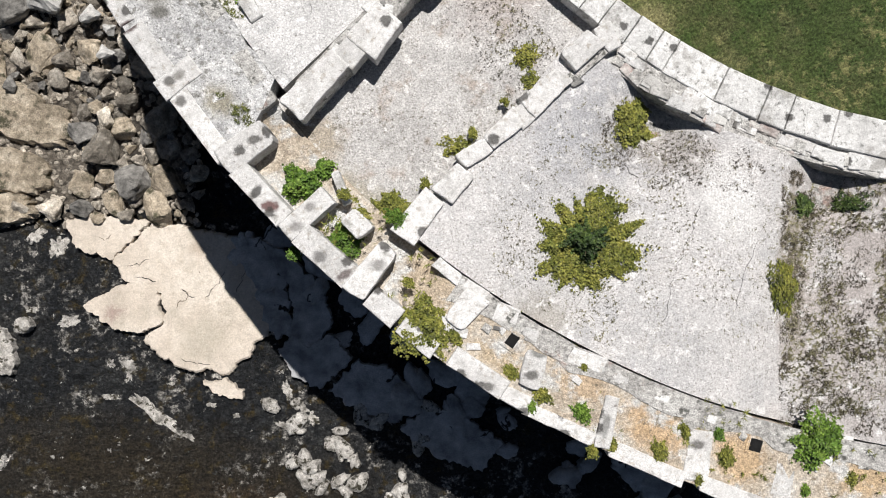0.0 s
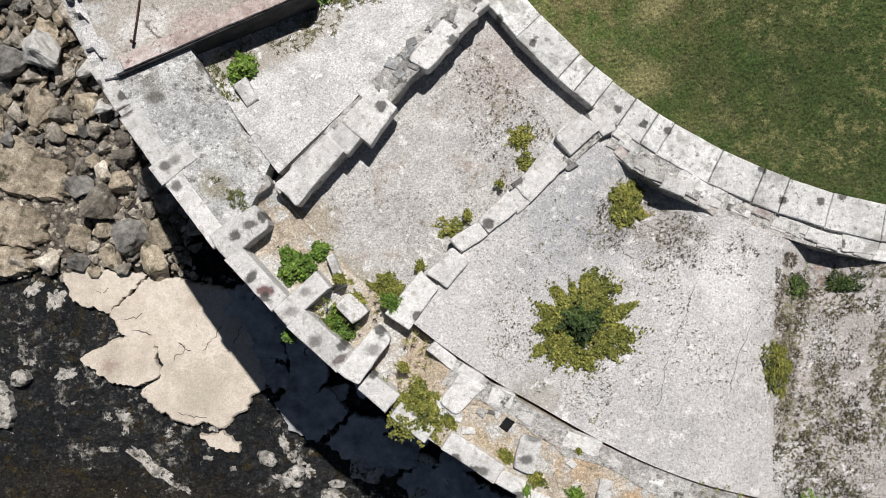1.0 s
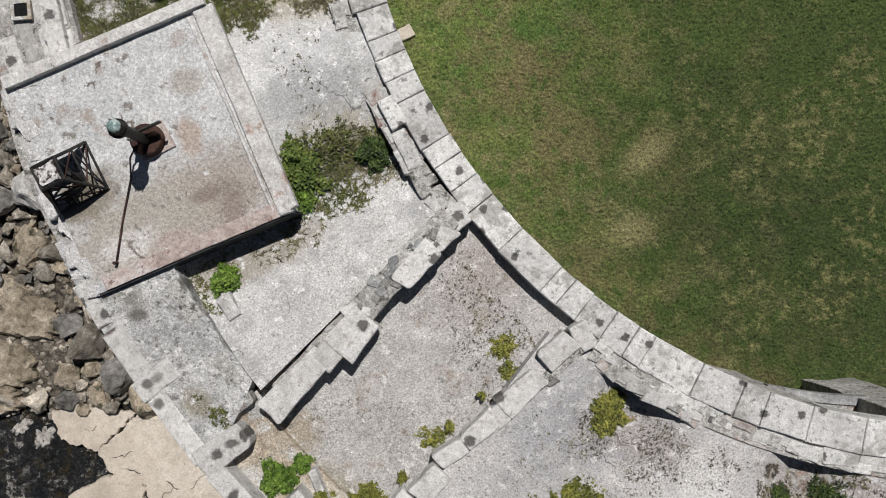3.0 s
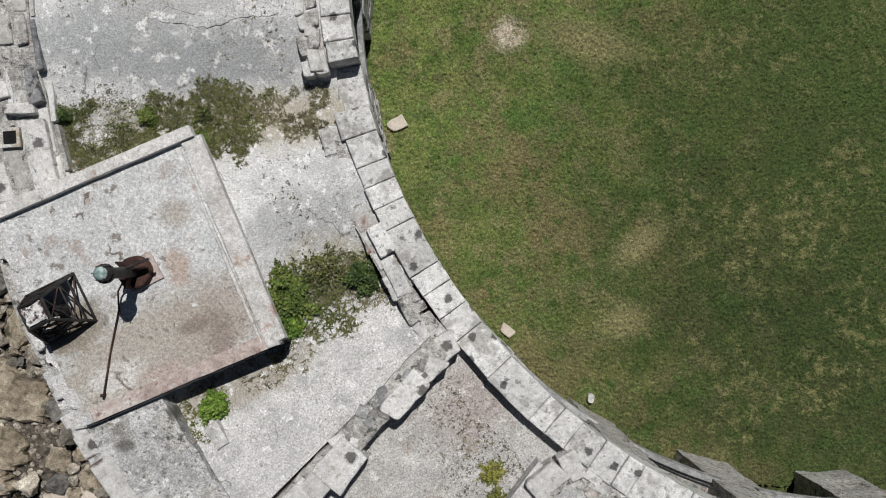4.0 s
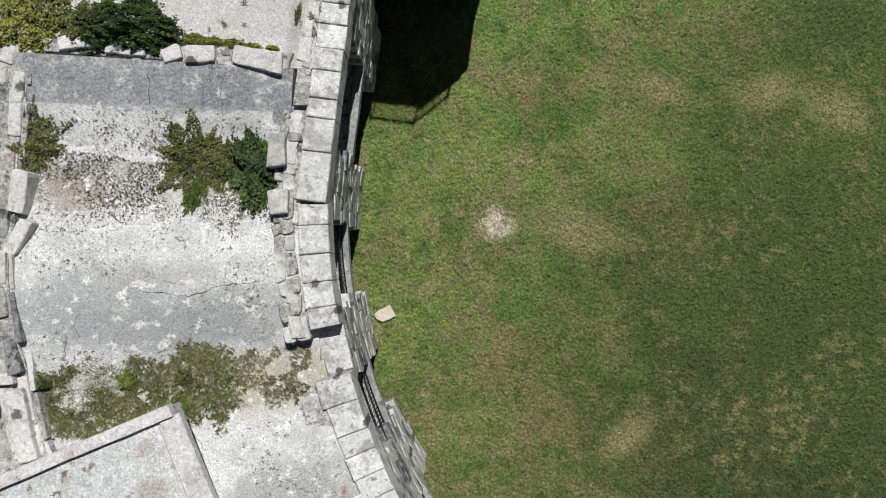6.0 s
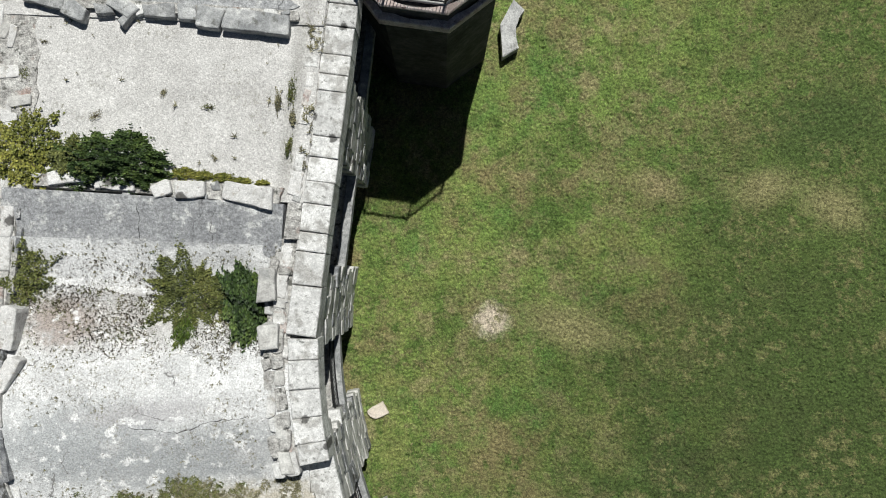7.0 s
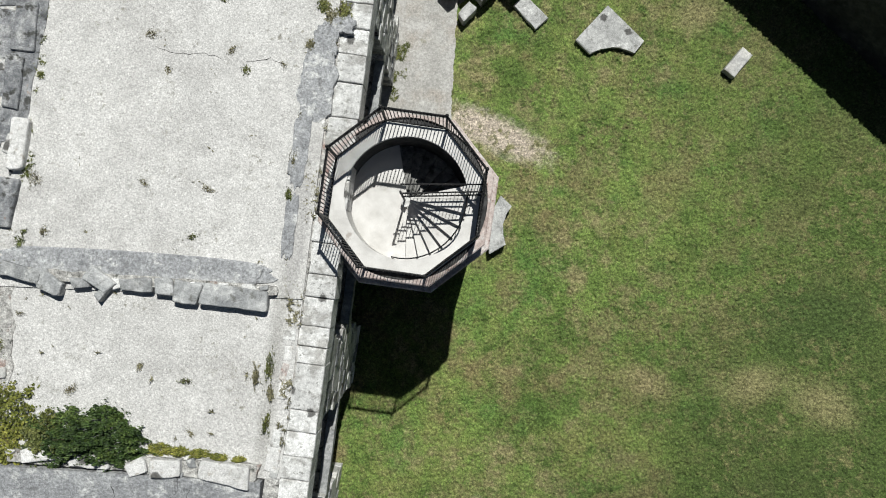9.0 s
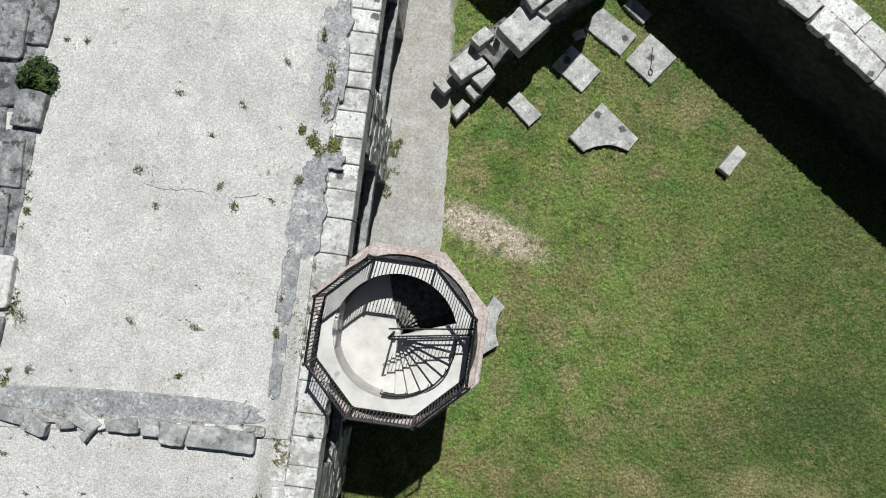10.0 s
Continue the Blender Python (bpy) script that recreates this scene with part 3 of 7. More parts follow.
def bar_bm(a, b, r, seg=6, bm=None, r2=None):
    """A round bar from a to b."""
    bm = bm or bmesh.new()
    a, b = Vector(a), Vector(b)
    d = b - a
    m = Matrix.Translation((a + b) / 2) @ d.to_track_quat("Z", "Y").to_matrix().to_4x4()
    bmesh.ops.create_cone(bm, cap_ends=True, segments=seg, radius1=r, radius2=r if r2 is None else r2, depth=d.length, matrix=m)
    return bm


def stone_bm(l, w, h, rough=0.04, seed=0, chip=0.05, taper=0.0, lean=1.2, flare=0.0, turn=0.0):
    """A hewn block: broken outline, cut corners, an uneven worn arris and a flat dressed top at z = 0; centred."""
    rnd = random.Random(seed)
    bm = bmesh.new()
    off = Vector((rnd.random() * 90, rnd.random() * 90, rnd.random() * 90))
    tw = rnd.uniform(-taper, taper)
    quad = []
    for u, v in ((-0.5, -0.5), (0.5, -0.5), (0.5, 0.5), (-0.5, 0.5)):
        quad.append(Vector((u * l * (1 + flare * (v + 0.5)) + rnd.uniform(-1, 1) * rough * lean, v * w * (1 + tw * u) + rnd.uniform(-1, 1) * rough * lean, 0)))
    plan = []
    for i, c in enumerate(quad):
        back, on = (quad[i - 1] - c).normalized(), (quad[(i + 1) % 4] - c).normalized()
        cut = min((chip * rnd.uniform(0.2, 1.6) if rnd.random() < 0.6 else 0.0) + turn * rnd.uniform(0.3, 1.0), 0.3 * w)
        if cut > 0.015:
            plan += [c + back * cut * rnd.uniform(0.7, 1.4), c + (back + on) * cut * 0.28, c + on * cut * rnd.uniform(0.7, 1.4)]
        else:
            plan.append(c)
    loop = []
    for a, b in zip(plan, plan[1:] + plan[:1]):
        n = max(1, round((b - a).length / 0.26))
        side = Vector((b.y - a.y, a.x - b.x, 0)).normalized()
        for i in range(n):
            q = a.lerp(b, i / n)
            loop.append(q + side * rough * 0.55 * noise.fractal(q * 2.6 + off, 0.8, 2.0, 3))
    edge = min(0.05, h * 0.25, w * 0.12)
    rings = []
    for inset, z, amp in ((0.0, -h, 0.0), (0.0, -edge, 0.25), (0.35, -edge * 0.25, 0.25), (1.0, 0.0, 0.12)):
        ring = []
        for q in loop:
            d = q.length
            e = edge * inset * (0.7 + 0.6 * rnd.random())
            r = q * ((d - e * 1.2) / d) if d > 0.02 else q.copy()
            r.z = z + amp * rough * noise.noise(q * 3.1 + off)
            ring.append(bm.verts.new(r))
        rings.append(ring)
    n = len(loop)
    for a, b in zip(rings, rings[1:]):
        for i in range(n):
            bm.faces.new([a[i], a[(i + 1) % n], b[(i + 1) % n], b[i]])
    bm.faces.new(rings[-1])
    bm.faces.new(list(reversed(rings[0])))
    return bm


SEED = [100]


def block(parent, x, y, l, w, ang, top, h, material=None, name="stone_block", rough=0.05, label="", chip=0.06, taper=0.12, lean=1.2, flare=0.0, turn=0.0):
    SEED[0] += 1
    return part(name, stone_bm(l, w, h, rough, SEED[0], chip, taper, lean, flare, turn), material or GRANITE, parent, label, pose(x, y, top, 0, 0, ang))


def loose(name, label, category, x, y, l, w, ang, top, h, material=None, group="", rough=0.05):
    ob = block(None, x, y, l, w, ang, top, h, material or SLATE, name, rough, chip=0.12 if rough > 0.055 else 0.02, taper=0.2 if rough > 0.055 else 0.04, lean=1.2 if rough > 0.055 else 0.3, turn=0.1 if rough > 0.055 else 0.0)
    return tagged(ob, label, category, group)


def patch_bm(l, w, thick=0.03, n=40, wob=0.15, seed=0):
    """A low slab or spill with an uneven outline; foot at z = 0."""
    bm = bmesh.new()
    off = Vector((seed * 3.7, seed * 1.3, 0))
    rings = []
    for k, (s, z) in enumerate(((1.0, -0.25), (0.985, thick * 0.6), (0.9, thick), (0.5, thick))):
        ring = []
        for i in range(n):
            a = 2 * math.pi * i / n
            c, sn = math.cos(a), math.sin(a)
            e = (abs(c) ** 4 + abs(sn) ** 4) ** -0.25
            d = e * (1 + wob * noise.fractal(Vector((c * 2, sn * 2, 0)) + off, 0.9, 2.0, 4))
            ring.append(bm.verts.new((c * d * s * l / 2, sn * d * s * w / 2, z)))
        rings.append(ring)
    for a, b in zip(rings, rings[1:]):
        for i in range(n):
            bm.faces.new([a[i], a[(i + 1) % n], b[(i + 1) % n], b[i]])
    bm.faces.new(rings[-1])
    return bm


def floor_bm(c, nx=16, ny=16, amp=0.02, freq=0.8, depth=0.0):
    """A gently uneven sheet between four corners (x, y, z)."""
    bm = bmesh.new()
    c = [Vector(p) for p in c]
    g = {}
    for i in range(nx + 1):
        for j in range(ny + 1):
            u, v = i / nx, j / ny
            p = (c[0] * (1 - u) + c[1] * u) * (1 - v) + (c[3] * (1 - u) + c[2] * u) * v
            p.z += amp * noise.fractal(p * freq, 1.0, 2.0, 4)
            g[i, j] = bm.verts.new(p)
    for i in range(nx):
        for j in range(ny):
            bm.faces.new([g[i, j], g[i + 1, j], g[i + 1, j + 1], g[i, j + 1]])
    if depth:
        edge = [g[i, 0] for i in range(nx + 1)] + [g[nx, j] for j in range(1, ny + 1)] + [g[i, ny] for i in range(nx - 1, -1, -1)] + [g[0, j] for j in range(ny - 1, 0, -1)]
        low = [bm.verts.new(v.co - Vector((0, 0, depth))) for v in edge]
        for k in range(len(edge)):
            q = (k + 1) % len(edge)
            bm.faces.new([edge[k], low[k], low[q], edge[q]])
    return bm


# ---- the plan: a curved inner wall that runs on straight to the north ----
CX, CY, RIN = 17.14, 22.73, 19.18
OX, OY, ROUT = 17.574, 23.02, 31.763
NDIR = Vector((0.1095, 0.994, 0))
JX, JY = -2.04, 23.17


def inner(s):
    """The wall's inner edge at s metres north (minus: round to the south) of the bend: place, way north, way to the roof side."""
    if s >= 0:
        return Vector((JX, JY, 0)) + NDIR * s, NDIR.copy(), Vector((-NDIR.y, NDIR.x, 0))
    a = math.radians(178.7) - s / RIN
    n = Vector((math.cos(a), math.sin(a), 0))
    return Vector((CX, CY, 0)) + n * RIN, Vector((n.y, -n.x, 0)), n


def outer(s):
    if s >= 0:
        return Vector((-14.18, JY + 0.57, 0)) + NDIR * s
    a = math.radians(178.7) - s / RIN
    return Vector((OX + ROUT * math.cos(a), OY + ROUT * math.sin(a), 0))


def sweep_bm(stations, profile):
    """A solid swept along the stations; profile(s) gives a closed loop of points."""
    bm = bmesh.new()
    rows = [[bm.verts.new(p) for p in profile(s)] for s in stations]
    n = len(rows[0])
    for a, b in zip(rows, rows[1:]):
        for i in range(n):
            bm.faces.new([a[i], a[(i + 1) % n], b[(i + 1) % n], b[i]])
    bm.faces.new(rows[0])
    bm.faces.new(list(reversed(rows[-1])))
    return bm


def at_in(s, d, z):
    p, t, n = inner(s)
    q = p + n * d
    return Vector((q.x, q.y, z))


def at_out(s, d, z):
    o, (p, t, n) = outer(s), inner(s)
    w = (p - o).normalized()
    q = o + w * d
    return Vector((q.x, q.y, z))


ALL = [-62 + 1.0 * i for i in range(92)]

# ---- ground, foreshore, lawn ----
def ground_bm():
    bm = bmesh.new()
    xs = [-900, -300, -100, -50, -34] + [-30 + 0.3 * i for i in range(147)] + [18, 24, 40, 80, 200, 500, 900]
    ys = [-900, -300, -100, -50, -30] + [-20 + 0.3 * i for i in range(78)] + [6, 10, 16, 26, 40, 60, 100, 300, 900]
    g = {}
    for i, x in enumerate(xs):
        for j, y in enumerate(ys):
            near = max(0.0, 1 - max(abs(x + 10) / 30, abs(y) / 32))
            z = -3.15 + 0.45 * near * noise.fractal(Vector((x * 0.22, y * 0.22, 3)), 1.0, 2.0, 5)
            lump = noise.fractal(Vector((x * 0.55 + 0.35 * y, y * 0.9, 5)), 0.8, 2.1, 5)
            z += near * (0.34 * abs(lump) - 0.12)
            g[i, j] = bm.verts.new((x, y, z))
    for i in range(len(xs) - 1):
        for j in range(len(ys) - 1):
            bm.faces.new([g[i, j], g[i + 1, j], g[i + 1, j + 1], g[i, j + 1]])
    return bm


tagged(part("ground", ground_bm(), SEAWEED, None, "dark seaweed-covered foreshore rock with pale barnacle patches"), category="ground", kind="structure")


def lawn_mesh():
    """A mown lawn: a fine uneven nap of grass between the wall and the closing wall."""
    step = 0.055
    rs = np.random.RandomState(4)
    xs, ys = np.arange(-3.2, 26.0, step), np.arange(1.2, 56.0, step)
    X, Y = np.meshgrid(xs, ys, indexing="ij")
    X, Y = X + rs.uniform(-0.02, 0.02, X.shape), Y + rs.uniform(-0.02, 0.02, Y.shape)
    far = np.hypot(X - CX, Y - CY)
    side = (X - JX) * NDIR.y - (Y - JY) * NDIR.x
    keep = np.where(Y < JY, far < RIN - 0.1 + 1.0, side > -1.0)
    rough = np.ones_like(X)
    for bx, by, rx, ry in ((0.9, 45.0, 2.1, 8.4), (4.2, 39.2, 3.2, 1.3), (3.88, 22.35, 0.4, 0.45)):
        rough *= np.clip(np.hypot((X - bx) / rx, (Y - by) / ry) * 2 - 1.4, 0.12, 1.0)
    nap = rs.uniform(-1, 1, X.shape) + 0.5 * np.sin(X * 2.1 + 3 * np.sin(Y * 0.7)) * np.sin(Y * 1.7 + 2 * np.sin(X * 0.9)) * rs.uniform(0.2, 1, X.shape)
    Z = -0.08 + 0.078 * nap * rough
    idx = np.arange(X.size).reshape(X.shape)
    k = keep[:-1, :-1] & keep[1:, 1:]
    quads = np.stack([idx[:-1, :-1][k], idx[1:, :-1][k], idx[1:, 1:][k], idx[:-1, 1:][k]], axis=1)
    me = bpy.data.meshes.new("lawn")
    me.vertices.add(X.size)
    me.vertices.foreach_set("co", np.stack([X, Y, Z], axis=2).ravel())
    me.loops.add(quads.size)
    me.loops.foreach_set("vertex_index", quads.ravel())
    me.polygons.add(len(quads))
    me.polygons.foreach_set("loop_start", np.arange(0, quads.size, 4))
    me.update(calc_edges=True)
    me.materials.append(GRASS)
    return me


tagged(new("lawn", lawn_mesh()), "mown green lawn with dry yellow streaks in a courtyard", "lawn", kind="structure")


def yard_bm():
    bm = bmesh.new()
    edge = [at_in(s, 2.2, -0.30) for s in ALL]
    pts = [*edge, Vector((2.5, 75, -0.30)), Vector((80, 75, -0.30)), Vector((80, 22, -0.30))]
    bm.faces.new([bm.verts.new(p) for p in pts])
    bmesh.ops.triangulate(bm, faces=bm.faces)
    return bm


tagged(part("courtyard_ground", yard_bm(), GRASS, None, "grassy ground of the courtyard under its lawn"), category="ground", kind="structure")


def spill(name, label, category, x, y, l, w, ang, z, material, thick=0.02, wob=0.2, seed=1, kind="structure", n=48):
    ob = part(name, patch_bm(l, w, thick, n, wob, seed), material, None, label, pose(x, y, z, 0, 0, ang))
    return tagged(ob, category=category, kind=kind)


def path_bm():
    """A worn path with ragged, grass-bitten edges."""
    bm = bmesh.new()
    rows = []
    for j in range(161):
        v = j / 160
        y = 37.2 + 16.0 * v
        a, b = -1.6 + 1.3 * v, 2.35 + 0.6 * v
        a += 0.10 * noise.fractal(Vector((0, y * 0.5, 3)), 1.0, 2.0, 3)
        b += 0.13 * noise.fractal(Vector((4, y * 0.9, 7)), 0.6, 2.0, 6)
        rows.append([bm.verts.new((a + (b - a) * i / 12, y, 0.012 + 0.006 * noise.noise(Vector((i, y * 2, 0))) - (0.03 if i in (0, 12) else 0))) for i in range(13)])
    for a, b in zip(rows, rows[1:]):
        for i in range(12):
            bm.faces.new([a[i], a[i + 1], b[i + 1], b[i]])
    return bm


tagged(part("path", path_bm(), PATH, None, "worn gravel path along the foot of the wall"), category="path", kind="structure")

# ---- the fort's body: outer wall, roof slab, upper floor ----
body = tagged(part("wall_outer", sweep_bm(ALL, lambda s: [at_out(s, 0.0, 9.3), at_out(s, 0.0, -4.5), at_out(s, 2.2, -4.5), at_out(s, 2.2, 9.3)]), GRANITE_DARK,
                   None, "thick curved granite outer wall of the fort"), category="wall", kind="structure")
tagged(part("roof_slab", sweep_bm(ALL, lambda s: [at_in(s, 0.35, 8.55), at_in(s, 0.35, 7.9), at_out(s, 2.15, 7.9), at_out(s, 2.15, 8.55)]), RUBBLE, None,
            "masonry roof over the casemates"), category="roof", kind="structure")
tagged(part("upper_floor", sweep_bm(ALL, lambda s: [at_in(s, 0.45, 4.1), at_in(s, 0.45, 3.7), at_out(s, 2.15, 3.7), at_out(s, 2.15, 4.1)]), RUBBLE, None,
            "stone floor of the upper casemates"), category="floor", kind="structure")

# ---- inner wall: spandrel, piers, ledges, coping stones ----
wall_in = tagged(part("wall_inner", sweep_bm(ALL, lambda s: [at_in(s, 0.06, 8.42), at_in(s, 0.05, 8.1), at_in(s, 0.95, 8.1), at_in(s, 0.98, 8.42)]), RUBBLE, None,
                      "curved granite inner wall with coping stones and open casemates"), category="wall", kind="structure")


def run_bm(s0, s1, d0, d1, z0, z1, rough, seed, step=0.35):
    """A rough-faced length of wall that follows the curve."""
    n = max(2, round((s1 - s0) / step))
    bm = bmesh.new()
    zs = [z0 + (z1 - z0) * k / max(1, round((z1 - z0) / 0.4)) for k in range(max(1, round((z1 - z0) / 0.4)) + 1)]
    rows = []
    for i in range(n + 1):
        s = s0 + (s1 - s0) * i / n
        row = []
        for z in zs:
            q = Vector((s * 1.1, z * 2.2, seed))
            row.append(bm.verts.new(at_in(s + rough * noise.noise(q * 1.3 + Vector((0, 0, 7))), d0 + rough * (noise.fractal(q, 1.0, 2.0, 3) - 0.2 * (round(z / 0.4) % 2)), z)))
        for z in reversed(zs):
            row.append(bm.verts.new(at_in(s, d1, z)))
        rows.append(row)
    m = len(rows[0])
    for a, b in zip(rows, rows[1:]):
        for i in range(m):
            bm.faces.new([a[i], a[(i + 1) % m], b[(i + 1) % m], b[i]])
    bm.faces.new(rows[0])
    bm.faces.new(list(reversed(rows[-1])))
    return bm


PIERS = (-56.9, -51.7, -46.5, -41.3, -36.1, -30.9, -25.7, -20.5, -15.3, -10.1, -5.1, 0.1, 6.1, 12.4, 19.1, 25.5)
for k, s in enumerate(PIERS):
    part("pier", run_bm(s - 1.1, s + 1.1, 0.14, 2.0, -0.1, 8.5, 0.05, k * 3.1), RUBBLE, wall_in, "rough rubble pier between two openings")
    if not -17 < s < 21:
        continue
    z, rnd = 0.0, random.Random(k)
    while z < 8.35:
        ch = rnd.uniform(0.38, 0.66)
        u = s - 1.15 + rnd.uniform(-0.08, 0.08)
        while u < s + 0.9:
            l = rnd.uniform(0.4, 0.95)
            p, t, n = inner(u + l / 2)
            q = p + n * (0.34 - rnd.uniform(0.0, 0.045))
            block(wall_in, q.x, q.y, l - 0.005, 0.5, math.degrees(math.atan2(t.y, t.x)), min(8.5, z + ch), ch - 0.006, rnd.choice((GRANITE, GRANITE_PALE, GRANITE_PALE, STAINED)), "pier_stone", 0.04, chip=0.04, taper=0.05, lean=0.5)
            u += l
        z += ch
for k, (a, b) in enumerate(zip(PIERS, PIERS[1:])):
    part("ledge_stone", run_bm(a + 0.7, b - 0.7, 0.08, 0.42, 3.75, 4.2, 0.02, k * 5.3 + 40), SLATE, wall_in, "long grey stone ledge below the upper opening")
    part("spandrel", run_bm(a + 0.9, b - 0.9, 0.08, 0.9, 7.95, 8.5, 0.06, k * 2.3 + 80), RUBBLE, wall_in, "rough stone head over the opening")

COPING = [-60.0, -58.5, -57.0, -55.4, -54.0, -52.6, -51.0, -49.5, -48.1, -46.5, -45.0, -43.6, -42.0, -40.4, -39.0, -37.5, -36.0, -34.4, -33.0, -31.5, -30.2, -28.8, -27.07, -25.4, -24.0, -23.19, -21.81, -20.12, -19.55, -18.74, -17.83, -17.13, -16.54, -14.86, -13.47, -12.67, -11.85,
          -11.19, -9.66, -8.96, -8.28, -7.65, -6.74, -5.9, -4.42, -3.8, -3.04, -2.2, -1.33, -0.69, 0.86, 1.9, 2.51, 3.38, 4.08, 4.82, 5.48, 6.89, 7.41, 8.04, 8.92,
          9.63, 10.6, 11.7, 12.6, 13.4, 14.5, 15.6, 16.48, 17.3, 18.1, 18.93, 19.65, 20.18, 20.71, 21.42, 22.14, 23.0, 24.1, 25.0, 26.2]
for k, (a, b) in enumerate(zip(COPING, COPING[1:])):
    p, t, n = inner((a + b) / 2)
    wide = 1.12 if a < -19 else 1.02 if a < -7 else (1.15 if a < -4.5 else 0.93)
    top = 9.5 if a < -6 else 9.42
    h = 1.05
    if -6.0 < a < -5.5:
        top, wide, h = 8.62, 0.95, 0.25
    q = p + n * (wide / 2 + rng.uniform(-0.015, 0.02))
    ang = math.degrees(math.atan2(t.y, t.x))
    block(wall_in, q.x, q.y, (b - a) - 0.018, wide * rng.uniform(0.98, 1.02), ang, top + rng.uniform(-0.03, 0.03), h, GRANITE, "coping_stone", 0.02, chip=0.012, taper=0.02, lean=0.25, flare=wide / RIN if b <= 0 else 0.0)
# ---- second row of stones behind the coping ----
for x, y, l, w, a, top in ((7.38, 4.80, 0.95, 0.64, 143, 9.38), (8.37, 4.16, 0.93, 0.39, 160, 9.3), (9.89, 3.69, 0.89, 0.6, 165, 9.3), (10.84, 3.17, 0.99, 0.5, 165, 9.33),
                           (11.74, 2.84, 1.04, 0.42, 158, 9.42), (12.90, 2.65, 1.14, 0.57, 172, 9.42), (-0.87, 13.13, 0.95, 0.55, 118, 9.55), (-0.43, 11.99, 1.25, 0.45, 116, 9.4),
                           (-3.40, 20.71, 0.71, 0.34, 95, 9.4)):
    block(wall_in, x, y, l, w, a, top, 0.75, GRANITE, "backing_stone")
for x, y, l, w, a, top in ((-3.18, 19.79, 0.80, 0.40, 99, 9.4), (-2.96, 18.69, 0.71, 0.44, 103, 9.4), (-3.59, 24.09, 1.02, 0.61, 89, 9.62), (-3.50, 22.50, 0.80, 0.64, 93, 9.6),
                           (13.9, 2.4, 0.9, 0.55, 176, 9.4), (9.15, 3.95, 0.55, 0.4, 160, 9.25)):
    block(wall_in, x, y, l, w, a, top, 0.75, GRANITE_PALE, "backing_stone")


VALLEYS = (-67.6, -62.4, -57.2, -52.0, -46.8, -41.6, -36.4, -31.2, -26.0, -20.8, -15.6, -10.9, -4.95, 0.1, 6.1, 12.4)


def radial(x, y):
    return math.hypot(x - CX, y - CY)


def station(x, y):
    """Metres along the inner wall, and the share of the way in from the parapet to the coping."""
    if (x - JX) * NDIR.x + (y - JY) * NDIR.y >= 0:
        return (x - JX) * NDIR.x + (y - JY) * NDIR.y, 1 - (abs((x - JX) * NDIR.y - (y - JY) * NDIR.x) - 1.78) / 8.34
    a = math.atan2(y - CY, x - CX) % (2 * math.pi)
    return (math.radians(178.7) - a) * RIN, (29.3 - math.hypot(x - CX, y - CY)) / 8.34


def arch(st):
    """0 in a valley between two casemate vaults, 1 on a vault's crown."""
    for lo, hi in zip(VALLEYS, VALLEYS[1:]):
        if lo <= st < hi:
            return max(0.0, math.sin(math.pi * (st - lo) / (hi - lo))) ** 1.4
    return 0.0


def rubble_row(parent, s0, s1, d0, d1, top, count, seed, zdrop=0.25, base=8.5, lab="rubble and mortar backing of the coping"):
    """A low bed of mortar with small set stones along the wall."""
    part("mortar_bed", run_bm(s0, s1, d0, d1, base, top - 0.08, 0.1, seed, 0.3), RUBBLE, parent, lab)
    rnd = random.Random(seed)
    for i in range(count):
        s, d = rnd.uniform(s0 + 0.2, s1 - 0.2), rnd.uniform(d0 + 0.15, d1 - 0.15)
        p = at_in(s, d, 0)
        t = inner(s)[1]
        block(parent, p.x, p.y, rnd.uniform(0.3, 0.8), rnd.uniform(0.24, 0.46), math.degrees(math.atan2(t.y, t.x)) + rnd.gauss(0, 7), top + rnd.uniform(-0.07, 0.0), zdrop,
              rnd.choice((GRANITE, RUBBLE, PARAPET, GRANITE, RUBBLE, PARAPET, GRANITE_PALE, BRICKY)), "rubble_stone", 0.03, chip=0.03)


rubble_row(wall_in, -60.0, -34.0, 0.95, 1.75, 9.3, 20, 15)
rubble_row(wall_in, -34.0, -18.3, 1.05, 1.75, 9.42, 60, 5)
rubble_row(wall_in, -22.6, -17.9, 1.05, 1.85, 9.5, 30, 55)
rubble_row(wall_in, -11.4, -6.2, 1.0, 1.75, 9.38, 34, 6)
rubble_row(wall_in, -4.3, 2.2, 0.9, 1.6, 9.28, 34, 7)
rnd = random.Random(78)
for d, wide in ((1.22, 0.4), (1.55, 0.34)):
    st = -4.7
    while st < 1.2:
        run = rnd.uniform(0.3, 0.85)
        q, t = at_in(st + run / 2, d + rnd.uniform(-0.05, 0.05), 0), inner(st)[1]
        block(wall_in, q.x, q.y, run - 0.03, wide * rnd.uniform(0.8, 1.1), math.degrees(math.atan2(t.y, t.x)) + rnd.gauss(0, 5), 9.29 + 0.12 * arch(st + run / 2) + rnd.uniform(-0.02, 0.04), 0.4,
              rnd.choice((PARAPET, GRANITE, RUBBLE, RUBBLE, GRANITE_PALE)), "rubble_stone", 0.04, chip=0.07, turn=0.04)
        st += run
rnd = random.Random(79)
